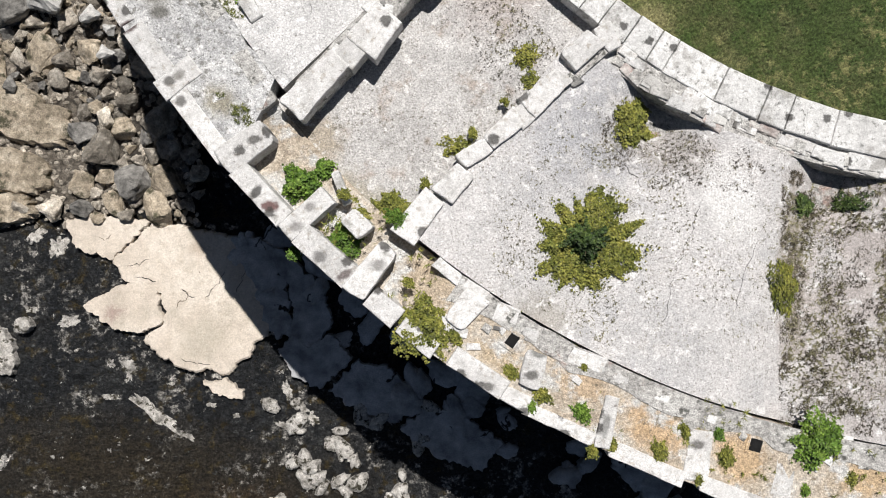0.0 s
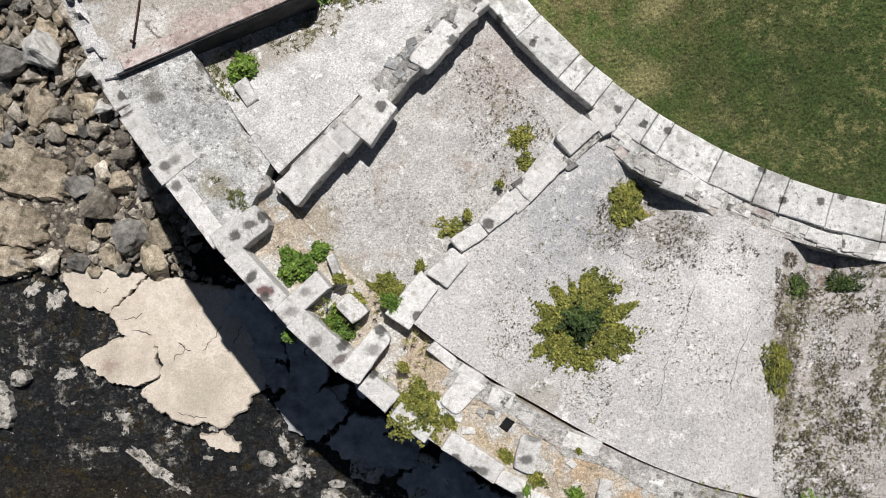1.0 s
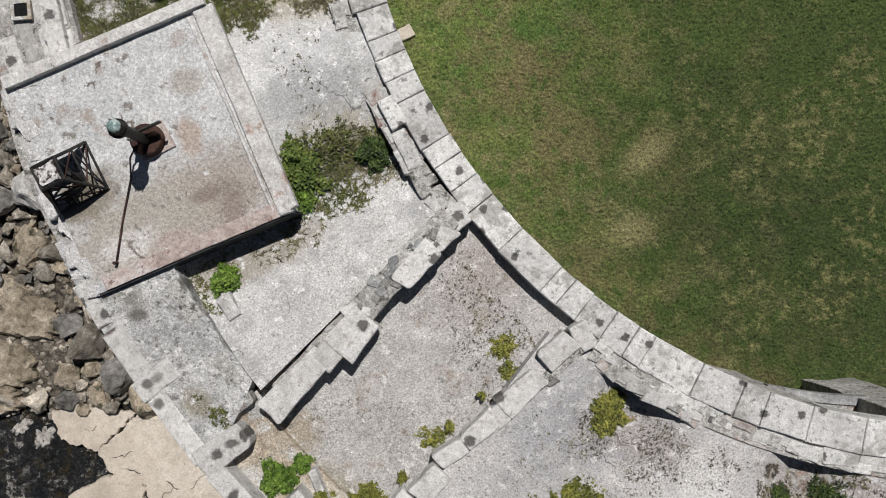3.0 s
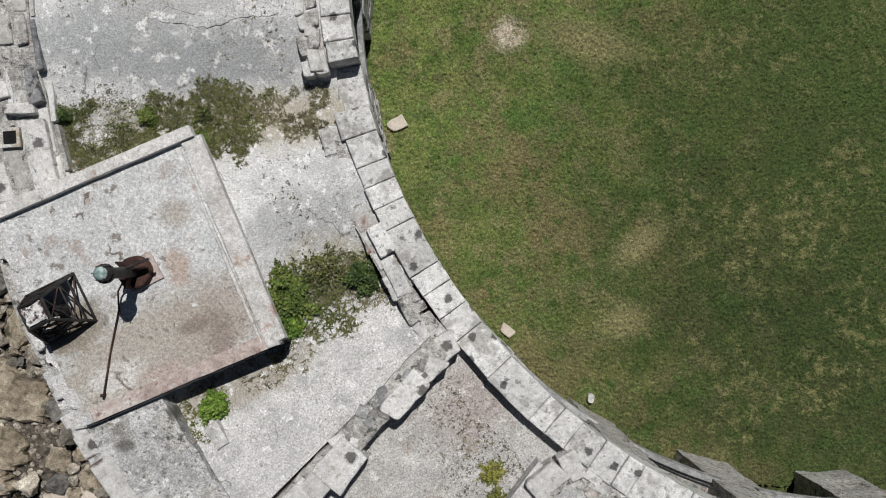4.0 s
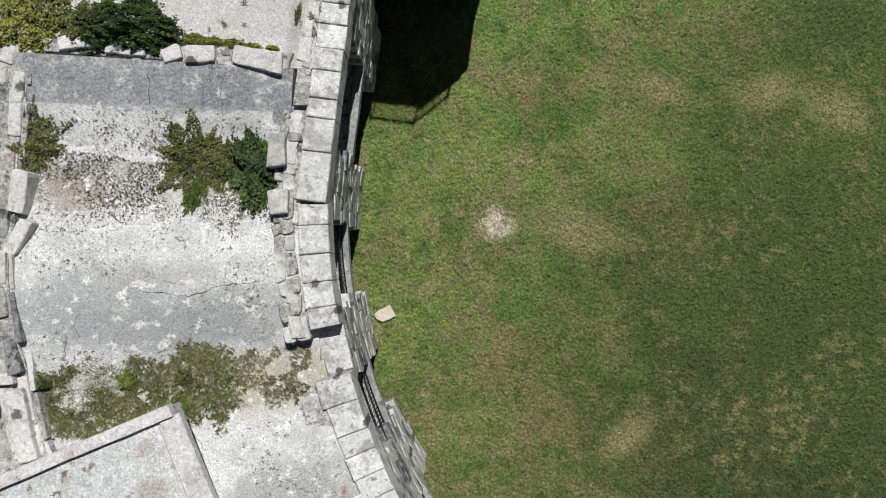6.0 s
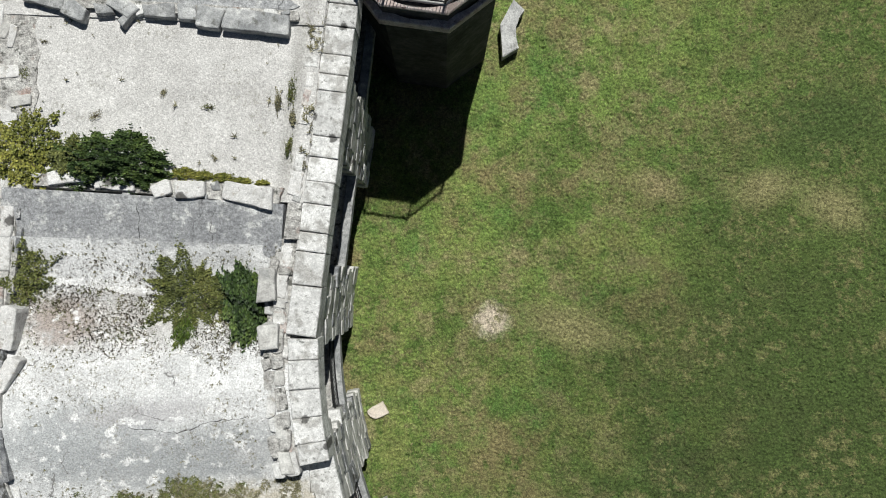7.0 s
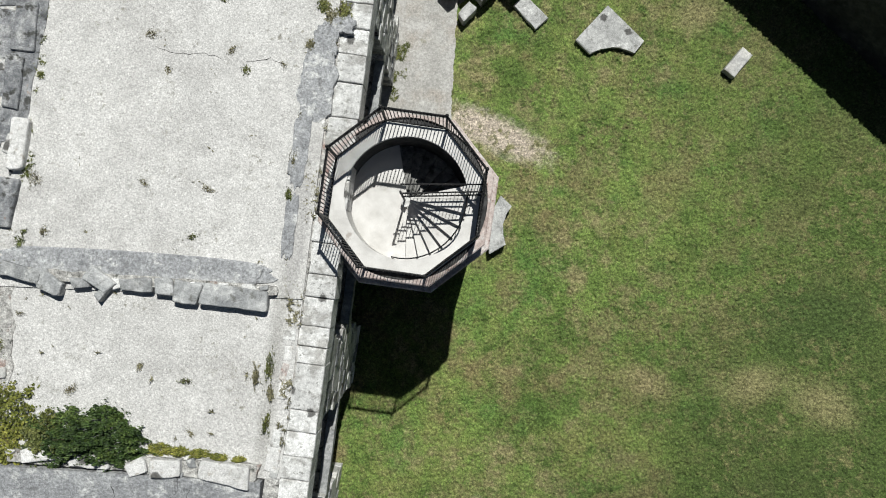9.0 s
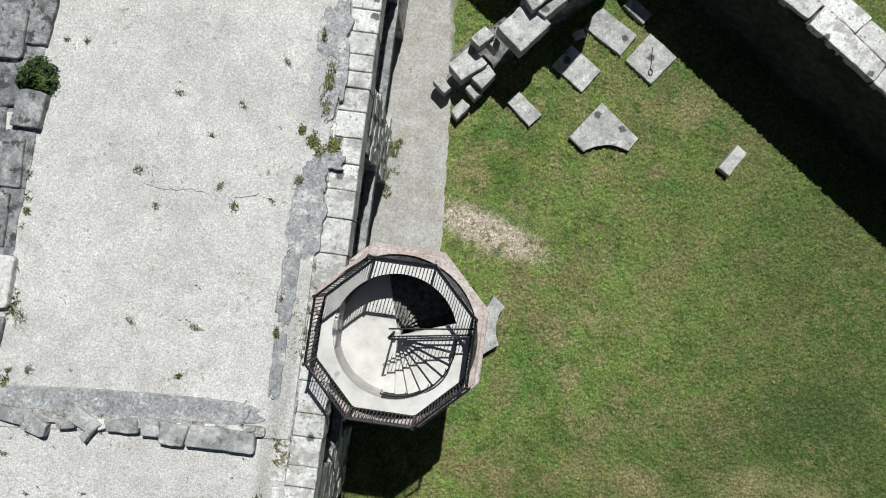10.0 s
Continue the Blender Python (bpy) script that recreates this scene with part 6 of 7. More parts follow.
# poured scree: dart throwing, big ones first
placed = []
rnd = random.Random(5)
for lo, hi, tries in ((1.2, 1.8, 50), (0.85, 1.2, 340), (0.55, 0.85, 2800), (0.3, 0.5, 6600)):
    for _ in range(tries):
        x, y, r = rnd.uniform(-25.0, -11.5), rnd.uniform(1.4, 17.5), rnd.uniform(lo, hi)
        if x < -23.0 + 1.6 * noise.noise(Vector((3, y * 0.5, 7))) or y > 15.8 + 1.6 * noise.noise(Vector((x * 0.5, 2, 7))):
            continue
        if out_dist(x, y) < 0.3 or y < 1.6 + 0.5 * noise.noise(Vector((x, 0, 0))):
            continue
        if lo > 1 and (x < -17.5 and 0.5 < y < 8.5):
            continue
        if x < -17.0 and 2.2 < y < 7.6 and r > 0.3:
            continue
        if any((x - a) ** 2 + (y - b) ** 2 < (0.41 * (r + c)) ** 2 for a, b, c in placed):
            continue
        placed.append((x, y, r))
        if len(placed) < 300:
            rock(x, y, r * 1.25, -3.0 + rnd.uniform(-0.05, 0.25))
bed = bmesh.new()
for x, y, r in placed[299:]:
    me, _k = ROCKS[rnd.randrange(20)]
    m = pose(x, y, -3.0, rnd.uniform(-20, 20), rnd.uniform(-20, 20), rnd.uniform(0, 360)) @ Matrix.Diagonal((r, r, r, 1))
    tmp = bmesh.new()
    tmp.from_mesh(me)
    tmp.transform(m)
    dump = bpy.data.meshes.new("tmp")
    tmp.to_mesh(dump)
    tmp.free()
    bed.from_mesh(dump)
    bpy.data.meshes.remove(dump)
for _ in range(1500):
    x, y, r = rnd.uniform(-22.0, -11.5), rnd.uniform(1.0, 17.5), rnd.uniform(0.12, 0.34)
    if out_dist(x, y) < 0.2:
        continue
    tmp = bmesh.new()
    bmesh.ops.create_icosphere(tmp, subdivisions=1, radius=0.5)
    for v in tmp.verts:
        v.co *= rnd.uniform(0.75, 1.2)
    tmp.transform(pose(x, y, -2.96, rnd.uniform(-30, 30), 0, rnd.uniform(0, 360)) @ Matrix.Diagonal((r * 1.4, r, r * 0.8, 1)))
    dump = bpy.data.meshes.new("tmp")
    tmp.to_mesh(dump)
    tmp.free()
    bed.from_mesh(dump)
    bpy.data.meshes.remove(dump)
tagged(part("cobbles", bed, BROWN_ROCK, None, "brown and grey cobbles between the boulders"), category="cobbles", kind="stuff")
for x, y, l, w, a, sd in ((-19.9, 6.4, 5.0, 2.4, -25, 4), (-20.3, 3.6, 3.8, 2.0, -10, 9), (-20.6, 1.9, 3.2, 1.3, 5, 14)):
    tagged(part("tan_rock", patch_bm(l, w, 0.55, 44, 0.35, sd), TAN_ROCK, None, "broad tan weathered rock on the shore", pose(x, y, -3.05, 0, 0, a)), category="rock", group="broad shore rocks")
ob = rock(-18.5, 11.8, 2.3, -2.6, 2, "pale_boulder", 1.2)
ob.data = ob.data.copy()
ob.data.materials[0] = GRANITE_PALE
tagged(ob, "large pale grey boulder on the shore", "boulder")
for x, y, sz in ((-16.3, 10.9, 1.1), (-15.2, 12.4, 1.2), (-15.9, 13.6, 0.9), (-15.4, 10.2, 0.7), (-14.8, 14.6, 1.0)):
    ob = rock(x, y, sz, -2.3, 6, "pale_boulder", 1.2)
    ob.data = ob.data.copy()
    ob.data.materials[0] = GRANITE_PALE
    tagged(ob, "pale grey boulder at the foot of the wall", "boulder")
ob = rock(-15.6, 9.1, 0.95, -2.2, 6, "pale_boulder")
ob.data = ob.data.copy()
ob.data.materials[0] = GRANITE_PALE
tagged(ob, "white boulder at the foot of the wall", "boulder")


def ledge_bm(l, w, h, seed, n=140, wob=0.5):
    """A broad low rock with a ragged outline and a gently domed, cracked top."""
    bm = bmesh.new()
    off = Vector((seed * 2.9, seed * 5.1, 0))
    rings = []
    for s in (1.0, 0.97, 0.93, 0.8, 0.6, 0.4, 0.2):
        ring = []
        for i in range(n):
            a = 2 * math.pi * i / n
            c, sn = math.cos(a), math.sin(a)
            d = 1 + wob * (0.7 * noise.noise(Vector((c * 0.9, sn * 0.9, 0)) + off) + 0.22 * noise.fractal(Vector((c * 3.5, sn * 3.5, 0)) + off, 0.8, 2.2, 5))
            p = Vector((c * d * s * l / 2, sn * d * s * w / 2, 0))
            p.z = -0.3 if s == 1.0 else h * (1 - 0.55 * s ** 4) + 0.10 * noise.fractal(p * 0.7 + off, 1.0, 2.0, 4)
            ring.append(bm.verts.new(p))
        rings.append(ring)
    for a, b in zip(rings, rings[1:]):
        for i in range(n):
            bm.faces.new([a[i], a[(i + 1) % n], b[(i + 1) % n], b[i]])
    bm.faces.new(rings[-1])
    return bm


def shelf_bm(corners, h, seed, wob=0.22):
    """One slab of a bare rock shelf: a plan with ragged sides and a gently uneven top."""
    bm = bmesh.new()
    c = [Vector((x, y, 0)) for x, y in corners]
    mid = sum(c, Vector()) / len(c)
    loop = []
    for a, b in zip(c, c[1:] + c[:1]):
        n = max(2, int((b - a).length / 0.09))
        side = Vector((b.y - a.y, a.x - b.x, 0)).normalized()
        for i in range(n):
            u = i / n
            p = a.lerp(b, u)
            loop.append(p + side * wob * (noise.fractal(p * 2.2 + Vector((0, 0, seed)), 0.6, 2.2, 6)))
    rings = []
    for sc, z in ((1.0, -0.4), (0.992, h * 0.55), (0.965, h), (0.8, h), (0.6, h), (0.4, h), (0.2, h)):
        ring = []
        for p in loop:
            q = mid + (p - mid) * sc
            q.z = z + (0.03 * noise.fractal(q * 0.8 + Vector((0, 0, seed)), 0.9, 2.0, 5) if sc < 1 else 0)
            ring.append(bm.verts.new(q))
        rings.append(ring)
    n = len(loop)
    for a, b in zip(rings, rings[1:]):
        for i in range(n):
            bm.faces.new([a[i], a[(i + 1) % n], b[(i + 1) % n], b[i]])
    bm.faces.new(rings[-1])
    bmesh.ops.recalc_face_normals(bm, faces=bm.faces)
    return bm


shelf = tagged(empty("rock_ledge", -12.5, -2.0, -3.0), "broad pale pink ledge of cracked bare rock", "rock ledge", "rock ledges")
for k, corners in enumerate((((-5.35, 3.3), (-4.1, 3.7), (-1.35, 3.3), (-2.7, 1.9), (-3.24, 1.49), (-4.1, 1.75), (-4.9, 2.0)),
                             ((-1.3, 3.25), (0.1, 3.15), (2.6, 2.6), (4.6, 0.9), (5.2, -1.2), (4.4, -1.9), (3.6, -2.55), (3.45, -3.05), (2.3, -3.95), (0.2, -3.75), (-1.1, -3.0), (-1.75, -2.25), (-0.62, -1.5), (-0.9, 0.30), (-2.58, 0.56), (-3.2, 1.42)),
                             ((-4.5, -0.78), (-3.9, -0.2), (-2.4, 0.46), (-0.95, 0.26), (-0.68, -1.5), (-1.9, -2.0), (-3.15, -1.8)),
                             ((1.15, -4.3), (2.2, -4.15), (3.1, -4.7), (3.05, -5.1), (1.9, -4.95)))):
    part("rock_slab", shelf_bm(corners, 0.16 + 0.02 * k, 3 + k, 0.16), LEDGE, shelf)
shade = tagged(empty("rock_ledge", -6.5, -2.6, -3.0), "grey cracked ledge in the shade of the wall", "rock ledge", "rock ledges")
for k, corners in enumerate((((-3.6, 3.2), (-2.2, 3.2), (-0.9, 1.0), (-0.6, -1.3), (-1.3, -1.7), (-1.9, -0.8), (-2.5, 1.0)),
                             ((-2.1, 3.1), (-0.6, 2.2), (0.9, 0.6), (1.3, -1.2), (0.1, -1.9), (-0.5, -1.3), (-0.8, 1.0)),
                             ((-1.4, -2.05), (-0.5, -1.45), (0.1, -2.0), (1.4, -1.4), (2.2, -2.6), (0.8, -4.0), (-0.5, -3.4)),
                             ((2.3, -2.7), (3.9, -2.9), (5.6, -4.6), (4.2, -5.8), (2.4, -5.0), (1.0, -4.1)),
                             ((5.8, -4.7), (7.6, -5.2), (9.4, -6.6), (8.4, -7.9), (6.2, -7.2), (4.4, -5.9)))):
    part("rock_slab", shelf_bm(corners, 0.2 + 0.05 * (k % 3), 13 + k, 0.2), LEDGE_SHADE, shade)
for x, y, l, w, a, sd, lab in ((-21.4, -4.7, 2.2, 3.0, 20, 21, "pale rock among seaweed"), (-19.9, -3.6, 0.9, 0.8, 50, 22, "small pale rock among seaweed")):
    tagged(part("rock_ledge", ledge_bm(l, w, 0.3, sd), BARNACLE, None, lab, pose(x, y, -3.0, 0, 0, a)), category="rock ledge", group="rock ledges")
me = bpy.data.objects["ground"].data
shore = BVHTree.FromPolygons([v.co for v in me.vertices], [f.vertices for f in me.polygons])
for k, (x, y, l, w, a) in enumerate(((-17.9, -3.45, 0.95, 0.5, 10), (-15.0, -5.7, 0.6, 0.9, 20), (-13.7, -7.85, 2.4, 0.55, -36), (-15.9, -7.1, 0.7, 0.25, 0), (-15.8, -5.45, 0.35, 0.4, 0), (-7.4, -6.7, 0.35, 0.8, 20),
                                     (-6.7, -7.5, 0.3, 0.7, 30), (-6.2, -8.1, 0.4, 0.6, 40), (-8.0, -7.6, 0.3, 0.45, 0), (-7.7, -8.4, 0.6, 0.25, -30), (-12.2, -8.9, 0.7, 0.25, -30), (-19.6, -2.9, 0.6, 0.3, 0), (-19.3, 0.6, 1.0, 0.5, 40), (-18.3, 0.1, 0.7, 0.9, -20),
                                     (-11.0, -7.4, 0.5, 0.2, 0), (-9.8, -7.9, 0.35, 0.2, 0))):
    bm = patch_bm(l, w, 0.03, 72, 0.6, 90 + k)
    bm.transform(pose(x, y, 0, 0, 0, a))
    for v in bm.verts:
        hit = shore.ray_cast(Vector((v.co.x, v.co.y, 5)), Vector((0, 0, -1)))[0]
        v.co.z += hit.z if hit else -3.1
    tagged(part("barnacle_crust", bm, BARNACLE, None, "ragged white barnacle crust on dark rock"), category="barnacles", kind="stuff")
rnd = random.Random(77)
for i in range(170):
    x, y = rnd.uniform(-10, 11), rnd.uniform(-14, 1)
    if out_dist(x, y) < 0.4 or out_dist(x, y) > 4.6:
        continue
    l = rnd.uniform(0.7, 2.2)
    ob = part("dark_boulder", ledge_bm(l, l * rnd.uniform(0.5, 0.8), rnd.uniform(0.2, 0.5), i + 31, 36, 0.7), LEDGE_SHADE, None, "", pose(x, y, -3.1, rnd.uniform(-8, 8), rnd.uniform(-8, 8), rnd.uniform(0, 360)))
    tagged(ob, "dark wet boulder in the shade of the wall", "boulder", "boulders below the wall")
for i in range(70):
    x, y = rnd.uniform(-8.5, -0.5), rnd.uniform(-13.5, -7.2)
    if out_dist(x, y) < 3.4 or rnd.random() > 0.25 + 0.75 * (x + 8.5) / 6:
        continue
    l = rnd.uniform(0.4, 1.2)
    ob = part("pale_stone", ledge_bm(l, l * rnd.uniform(0.5, 0.8), rnd.uniform(0.15, 0.35), i + 201, 28, 0.7), BARNACLE, None, "", pose(x, y, -3.05, rnd.uniform(-10, 10), rnd.uniform(-10, 10), rnd.uniform(0, 360)))
    tagged(ob, "pale barnacled stone among seaweed", "stone", "pale stones among seaweed")


# ---- plants ----
def leaf_mesh(name, spread, h, count, leaf, material, seed, fill=1.0, dome=True, star=0.0, lift=None):
    """A low plant: many small folded leaves over an uneven, lobed outline."""
    rnd = random.Random(seed)
    vs, fs = [], []
    off = Vector((seed * 1.7, seed * 0.9, 0))
    count, leaf = int(count * 1.5), leaf * 0.82
    while len(fs) < count * 2:
        a, r = rnd.uniform(0, 2 * math.pi), math.sqrt(rnd.random())
        c, sn = math.cos(a), math.sin(a)
        lim = 1 + 0.5 * noise.fractal(Vector((c * 1.5, sn * 1.5, 0)) + off, 0.9, 2.0, 4) + 0.35 * noise.noise(Vector((c * 5.5, sn * 5.5, 3)) + off)
        if star:
            lim *= 0.75 + star * max(0.0, noise.noise(Vector((c * 4.0, sn * 4.0, 9)) + off)) * 2.2
        if rnd.random() < 0.12:
            lim *= rnd.uniform(1.0, 1.22)
        p = Vector((c * r * lim * spread, sn * r * lim * spread, 0))
        if noise.noise(p * (2.2 / max(0.3, spread)) * 1.6 + off) < -0.38 * fill and rnd.random() < 0.85:
            continue
        top = h * (1 - (r * 0.95) ** 2.2) * (0.75 + 0.5 * noise.noise(p * 3 + off)) if dome else h * rnd.random()
        p.z = max(0.01, top * (0.35 + 0.65 * rnd.random() ** 0.5)) + (lift(p.x, p.y) if lift else 0.0)
        s = leaf * rnd.uniform(0.6, 1.3)
        az, el = rnd.uniform(0, 2 * math.pi), rnd.uniform(-0.25, 0.75)
        d = Vector((math.cos(az) * math.cos(el), math.sin(az) * math.cos(el), math.sin(el))) * s
        side = Vector((-math.sin(az), math.cos(az), rnd.uniform(-0.4, 0.4))) * s * 0.42
        k = len(vs)
        vs += [p, p + d * 0.5 + side + Vector((0, 0, s * 0.08)), p + d, p + d * 0.5 - side + Vector((0, 0, s * 0.08))]
        fs += [(k, k + 1, k + 2), (k, k + 2, k + 3)]
    me = bpy.data.meshes.new(name)
    me.from_pydata([tuple(v) for v in vs], [], fs)
    me.materials.append(material)
    return me


def bush(name, label, x, y, z, spread, h, count, leaf, material, seed, cat="bush", squash=1.0, ang=0.0, fill=1.0, star=0.0):
    ob = tagged(empty(name, x, y, z, ang), label, cat)
    m = Matrix.Diagonal((1, squash, 1, 1))
    under = bay_z if x < -1 and 7.8 < y < 25.4 else (slab_z if 2.2 < x < 15 and radial(x, y) < 28.6 and y < 4.6 else None)
    c, sn = math.cos(radians(ang)), math.sin(radians(ang))

    def lift(px, py):
        return under(x + c * px - sn * py * squash, y + sn * px + c * py * squash) - z

    part("foliage", leaf_mesh("foliage", spread, h, count, leaf, material, seed, fill, True, star, lift if under else None), material, ob, "", m)
    rnd = random.Random(seed + 900)
    for i in range(7):
        a = rnd.uniform(0, 2 * math.pi)
        part("stem", bar_bm((0, 0, -0.05), (math.cos(a) * spread * 0.6, math.sin(a) * spread * 0.6 * squash, h * rnd.uniform(0.3, 0.6)), 0.018, 5, r2=0.006), TWIG, ob)
    return ob


bush("creeping_shrub", "wide olive-green creeping shrub on the gravel slab", 4.45, 0.15, slab_z(4.4, 0.2), 1.75, 0.45, 8200, 0.09, LEAF, 3, fill=0.9, star=0.18)
bush("sapling", "darker green young bush in the middle of a shrub", 4.35, 0.25, slab_z(4.4, 0.2) + 0.25, 0.8, 1.05, 2300, 0.09, LEAF_DARK, 4, fill=1.6, star=0.4)
bush("creeping_shrub", "small olive-green shrub beside the inner wall", 5.95, 3.95, slab_z(5.95, 3.95), 0.68, 0.45, 1700, 0.09, LEAF, 5)
bush("weed_clump", "small clump of yellow-green weeds", 2.55, 5.95, 8.95, 0.42, 0.3, 500, 0.08, LEAF, 6, "weeds")
bush("weed_clump", "small clump of yellow-green weeds", 2.75, 5.2, 8.95, 0.3, 0.25, 260, 0.08, LEAF, 7, "weeds")
bush("weed_clump", "dry olive weeds beside a row of blocks", 0.35, 3.15, 8.95, 0.55, 0.35, 700, 0.09, LEAF, 8, "weeds", 0.8)
bush("green_bush", "bright green bush by the parapet", -4.35, 2.0, 9.3, 0.52, 0.7, 1300, 0.10, LEAF_GREEN, 9)
bush("wall_weed", "yellow-green weed growing from the outer wall", -4.52, -0.15, 9.35, 0.2, 0.2, 260, 0.08, LEAF_GREEN, 51, "weed")
bush("green_bush", "bright green weeds beside parapet stones", -3.6, 2.45, 9.3, 0.32, 0.4, 450, 0.09, LEAF_GREEN, 10)
bush("green_bush", "bright green weeds between parapet stones", -2.95, 0.3, 9.4, 0.5, 0.5, 1000, 0.09, LEAF_GREEN, 11)
bush("green_bush", "yellow-green weeds beside parapet stones", -1.6, 1.35, 9.05, 0.42, 0.5, 700, 0.09, LEAF, 12)
bush("creeping_shrub", "olive shrub hanging over the parapet edge", -0.55, -2.35, 9.85, 0.85, 0.5, 2400, 0.09, LEAF, 13)
bush("weed_clump", "olive weeds on the slab's edge", 10.4, -1.1, slab_z(10.4, -1.1), 0.8, 0.4, 1300, 0.09, LEAF, 14, "weeds", 0.6, 90)
bush("green_bush", "dark green bush in the shade of stones", 11.15, 1.35, slab_z(11.15, 1.35), 0.38, 0.4, 500, 0.08, LEAF_DARK, 15, "bush", 1.0, 0, 2.0, 0.4)
bush("green_bush", "dark green bush in the shade of stones", 12.6, 1.45, slab_z(12.6, 1.45), 0.5, 0.4, 600, 0.08, LEAF_DARK, 16, "bush", 0.7, 0, 2.2, 0.5)
bush("green_bush", "green shrub growing on the parapet", 11.15, -5.7, 9.8, 0.75, 0.5, 1500, 0.10, LEAF_GREEN, 17)
bush("creeping_shrub", "wide green shrub beside the concrete building", -3.75, 11.3, bay_z(-3.75, 11.3), 0.85, 0.6, 1500, 0.10, LEAF_MID, 18, "bush", 1.2, 0, 3.2, 0.5)
bush("creeping_shrub", "olive shrub beside the concrete building", -2.75, 12.2, bay_z(-2.75, 12.2), 0.75, 0.3, 420, 0.09, LEAF_OLD, 19, "bush", 1.0, 0, 3.0, 0.8)
bush("green_bush", "bright green shoots beside the concrete building", -3.7, 10.6, bay_z(-3.7, 10.6), 0.45, 0.45, 520, 0.09, LEAF_GREEN, 71, "bush", 1.2, 0, 2.0, 0.4)
bush("green_bush", "dark bush against the inner wall", -1.45, 12.0, bay_z(-1.45, 12.0), 0.5, 0.6, 900, 0.09, LEAF_DARK, 20)
bush("green_bush", "bright green bush at the foot of the building", -6.0, 8.05, bay_z(-6.0, 8.05), 0.42, 0.5, 800, 0.10, LEAF_GREEN, 22)
bush("creeping_shrub", "olive-green creeping shrub on white gravel", -6.15, 23.85, bay_z(-6.15, 23.85), 1.55, 0.35, 4600, 0.085, LEAF_OLD, 23, "bush", 0.75, 0, 1.2, 0.35)
bush("creeping_shrub", "green creeping shoots on white gravel", -6.2, 22.75, bay_z(-6.2, 22.75), 0.75, 0.3, 1100, 0.085, LEAF_MID, 29, "bush", 0.42, 75, 1.4, 0.4)
bush("creeping_shrub", "dull olive shoots beside a creeping shrub", -5.1, 23.6, bay_z(-5.1, 23.6), 0.7, 0.3, 900, 0.085, LEAF_OLD, 30, "bush", 0.9, 0, 1.5, 0.4)
bush("green_bush", "dense dark green bush beside the coping", -4.4, 23.45, bay_z(-4.4, 23.45), 0.9, 0.85, 3800, 0.09, LEAF_DARK, 24, "bush", 1.6, 8, 0.9, 0.15)
bush("creeping_shrub", "olive shrub at the roof's rough edge", -11.3, 24.2, bay_z(-11.3, 24.2), 1.15, 0.4, 2300, 0.085, LEAF_OLD, 25, "bush", 0.9, 0, 1.6, 0.4)
bush("green_bush", "dense dark green bush on a low wall", -8.1, 27.75, 9.5, 1.8, 0.9, 9500, 0.11, LEAF_DARK, 26, "bush", 0.5, -6, 0.3)
bush("creeping_shrub", "yellow-green shrub beside a low wall", -11.2, 28.0, 9.45, 1.2, 0.55, 2900, 0.10, LEAF, 27)
bush("green_bush", "yellow-green leaves at the end of a dense bush", -9.6, 27.7, 9.5, 0.75, 0.5, 1900, 0.10, LEAF_OLD, 46, "bush", 0.9)
for k, (x, y, r) in enumerate(((-6.2, 27.45, 0.42), (-5.6, 27.4, 0.34), (-5.0, 27.35, 0.3), (-4.4, 27.25, 0.26), (-3.8, 27.2, 0.2))):
    bush("weed_clump", "yellow-green weeds along a low wall", x, y, 9.47, r, 0.25, int(1500 * r), 0.08, LEAF, 470 + k, "weeds", 0.45)
bush("round_bush", "small round dark green bush on the roof edge", -9.95, 42.85, 9.6, 0.52, 0.8, 2200, 0.08, LEAF_DARK, 28)
for k, (x, y, r) in enumerate(((-8.15, 16.95, 0.36), (-6.5, 17.05, 0.3), (-6.55, 16.2, 0.34), (-10.6, 16.9, 0.24))):
    bush("weed_clump", "dark green weeds north of the concrete building", x, y, bay_z(x, y), r, 0.4, int(1100 * r), 0.08, (LEAF_MID, LEAF_OLD, LEAF_MID, LEAF_DARK)[k], 500 + k, "weeds", 1.0, 0, 2.0, 0.4)


def tufts(name, label, x0, x1, y0, y1, z, count, size, material, seed, keep, cover=-0.2, freq=0.5, blades=7):
    """Scattered little tufts of dry blades."""
    rnd = random.Random(seed)
    vs, fs = [], []
    made = 0
    while made < count:
        x, y = rnd.uniform(x0, x1), rnd.uniform(y0, y1)
        made += 1
        if not keep(x, y) or noise.noise(Vector((x * freq, y * freq, seed))) < cover:
            continue
        zz = z(x, y) if callable(z) else z
        s0 = size * rnd.uniform(0.4, 1.3)
        for b in range(blades):
            a, s = rnd.uniform(0, 2 * math.pi), s0 * rnd.uniform(0.5, 1.2)
            d = Vector((math.cos(a), math.sin(a), 0))
            w = Vector((-d.y, d.x, 0)) * s * 0.13
            p = Vector((x, y, zz)) + d * s * 0.1
            k = len(vs)
            vs += [p - w, p + w, p + d * s * 0.9 + Vector((0, 0, s * rnd.uniform(0.2, 0.7)))]
            fs.append((k, k + 1, k + 2))
    me = bpy.data.meshes.new(name)
    me.from_pydata([tuple(v) for v in vs], [], fs)
    me.materials.append(material)
    return tagged(new(name, me), label, "weeds", kind="stuff")


def in_bay2(x, y):
    u, v = (x + y * 1.0), (y - x)
    return 21.2 < radial(x, y) < 29.2 and 1.7 < v < 8.3 and x < 5.6


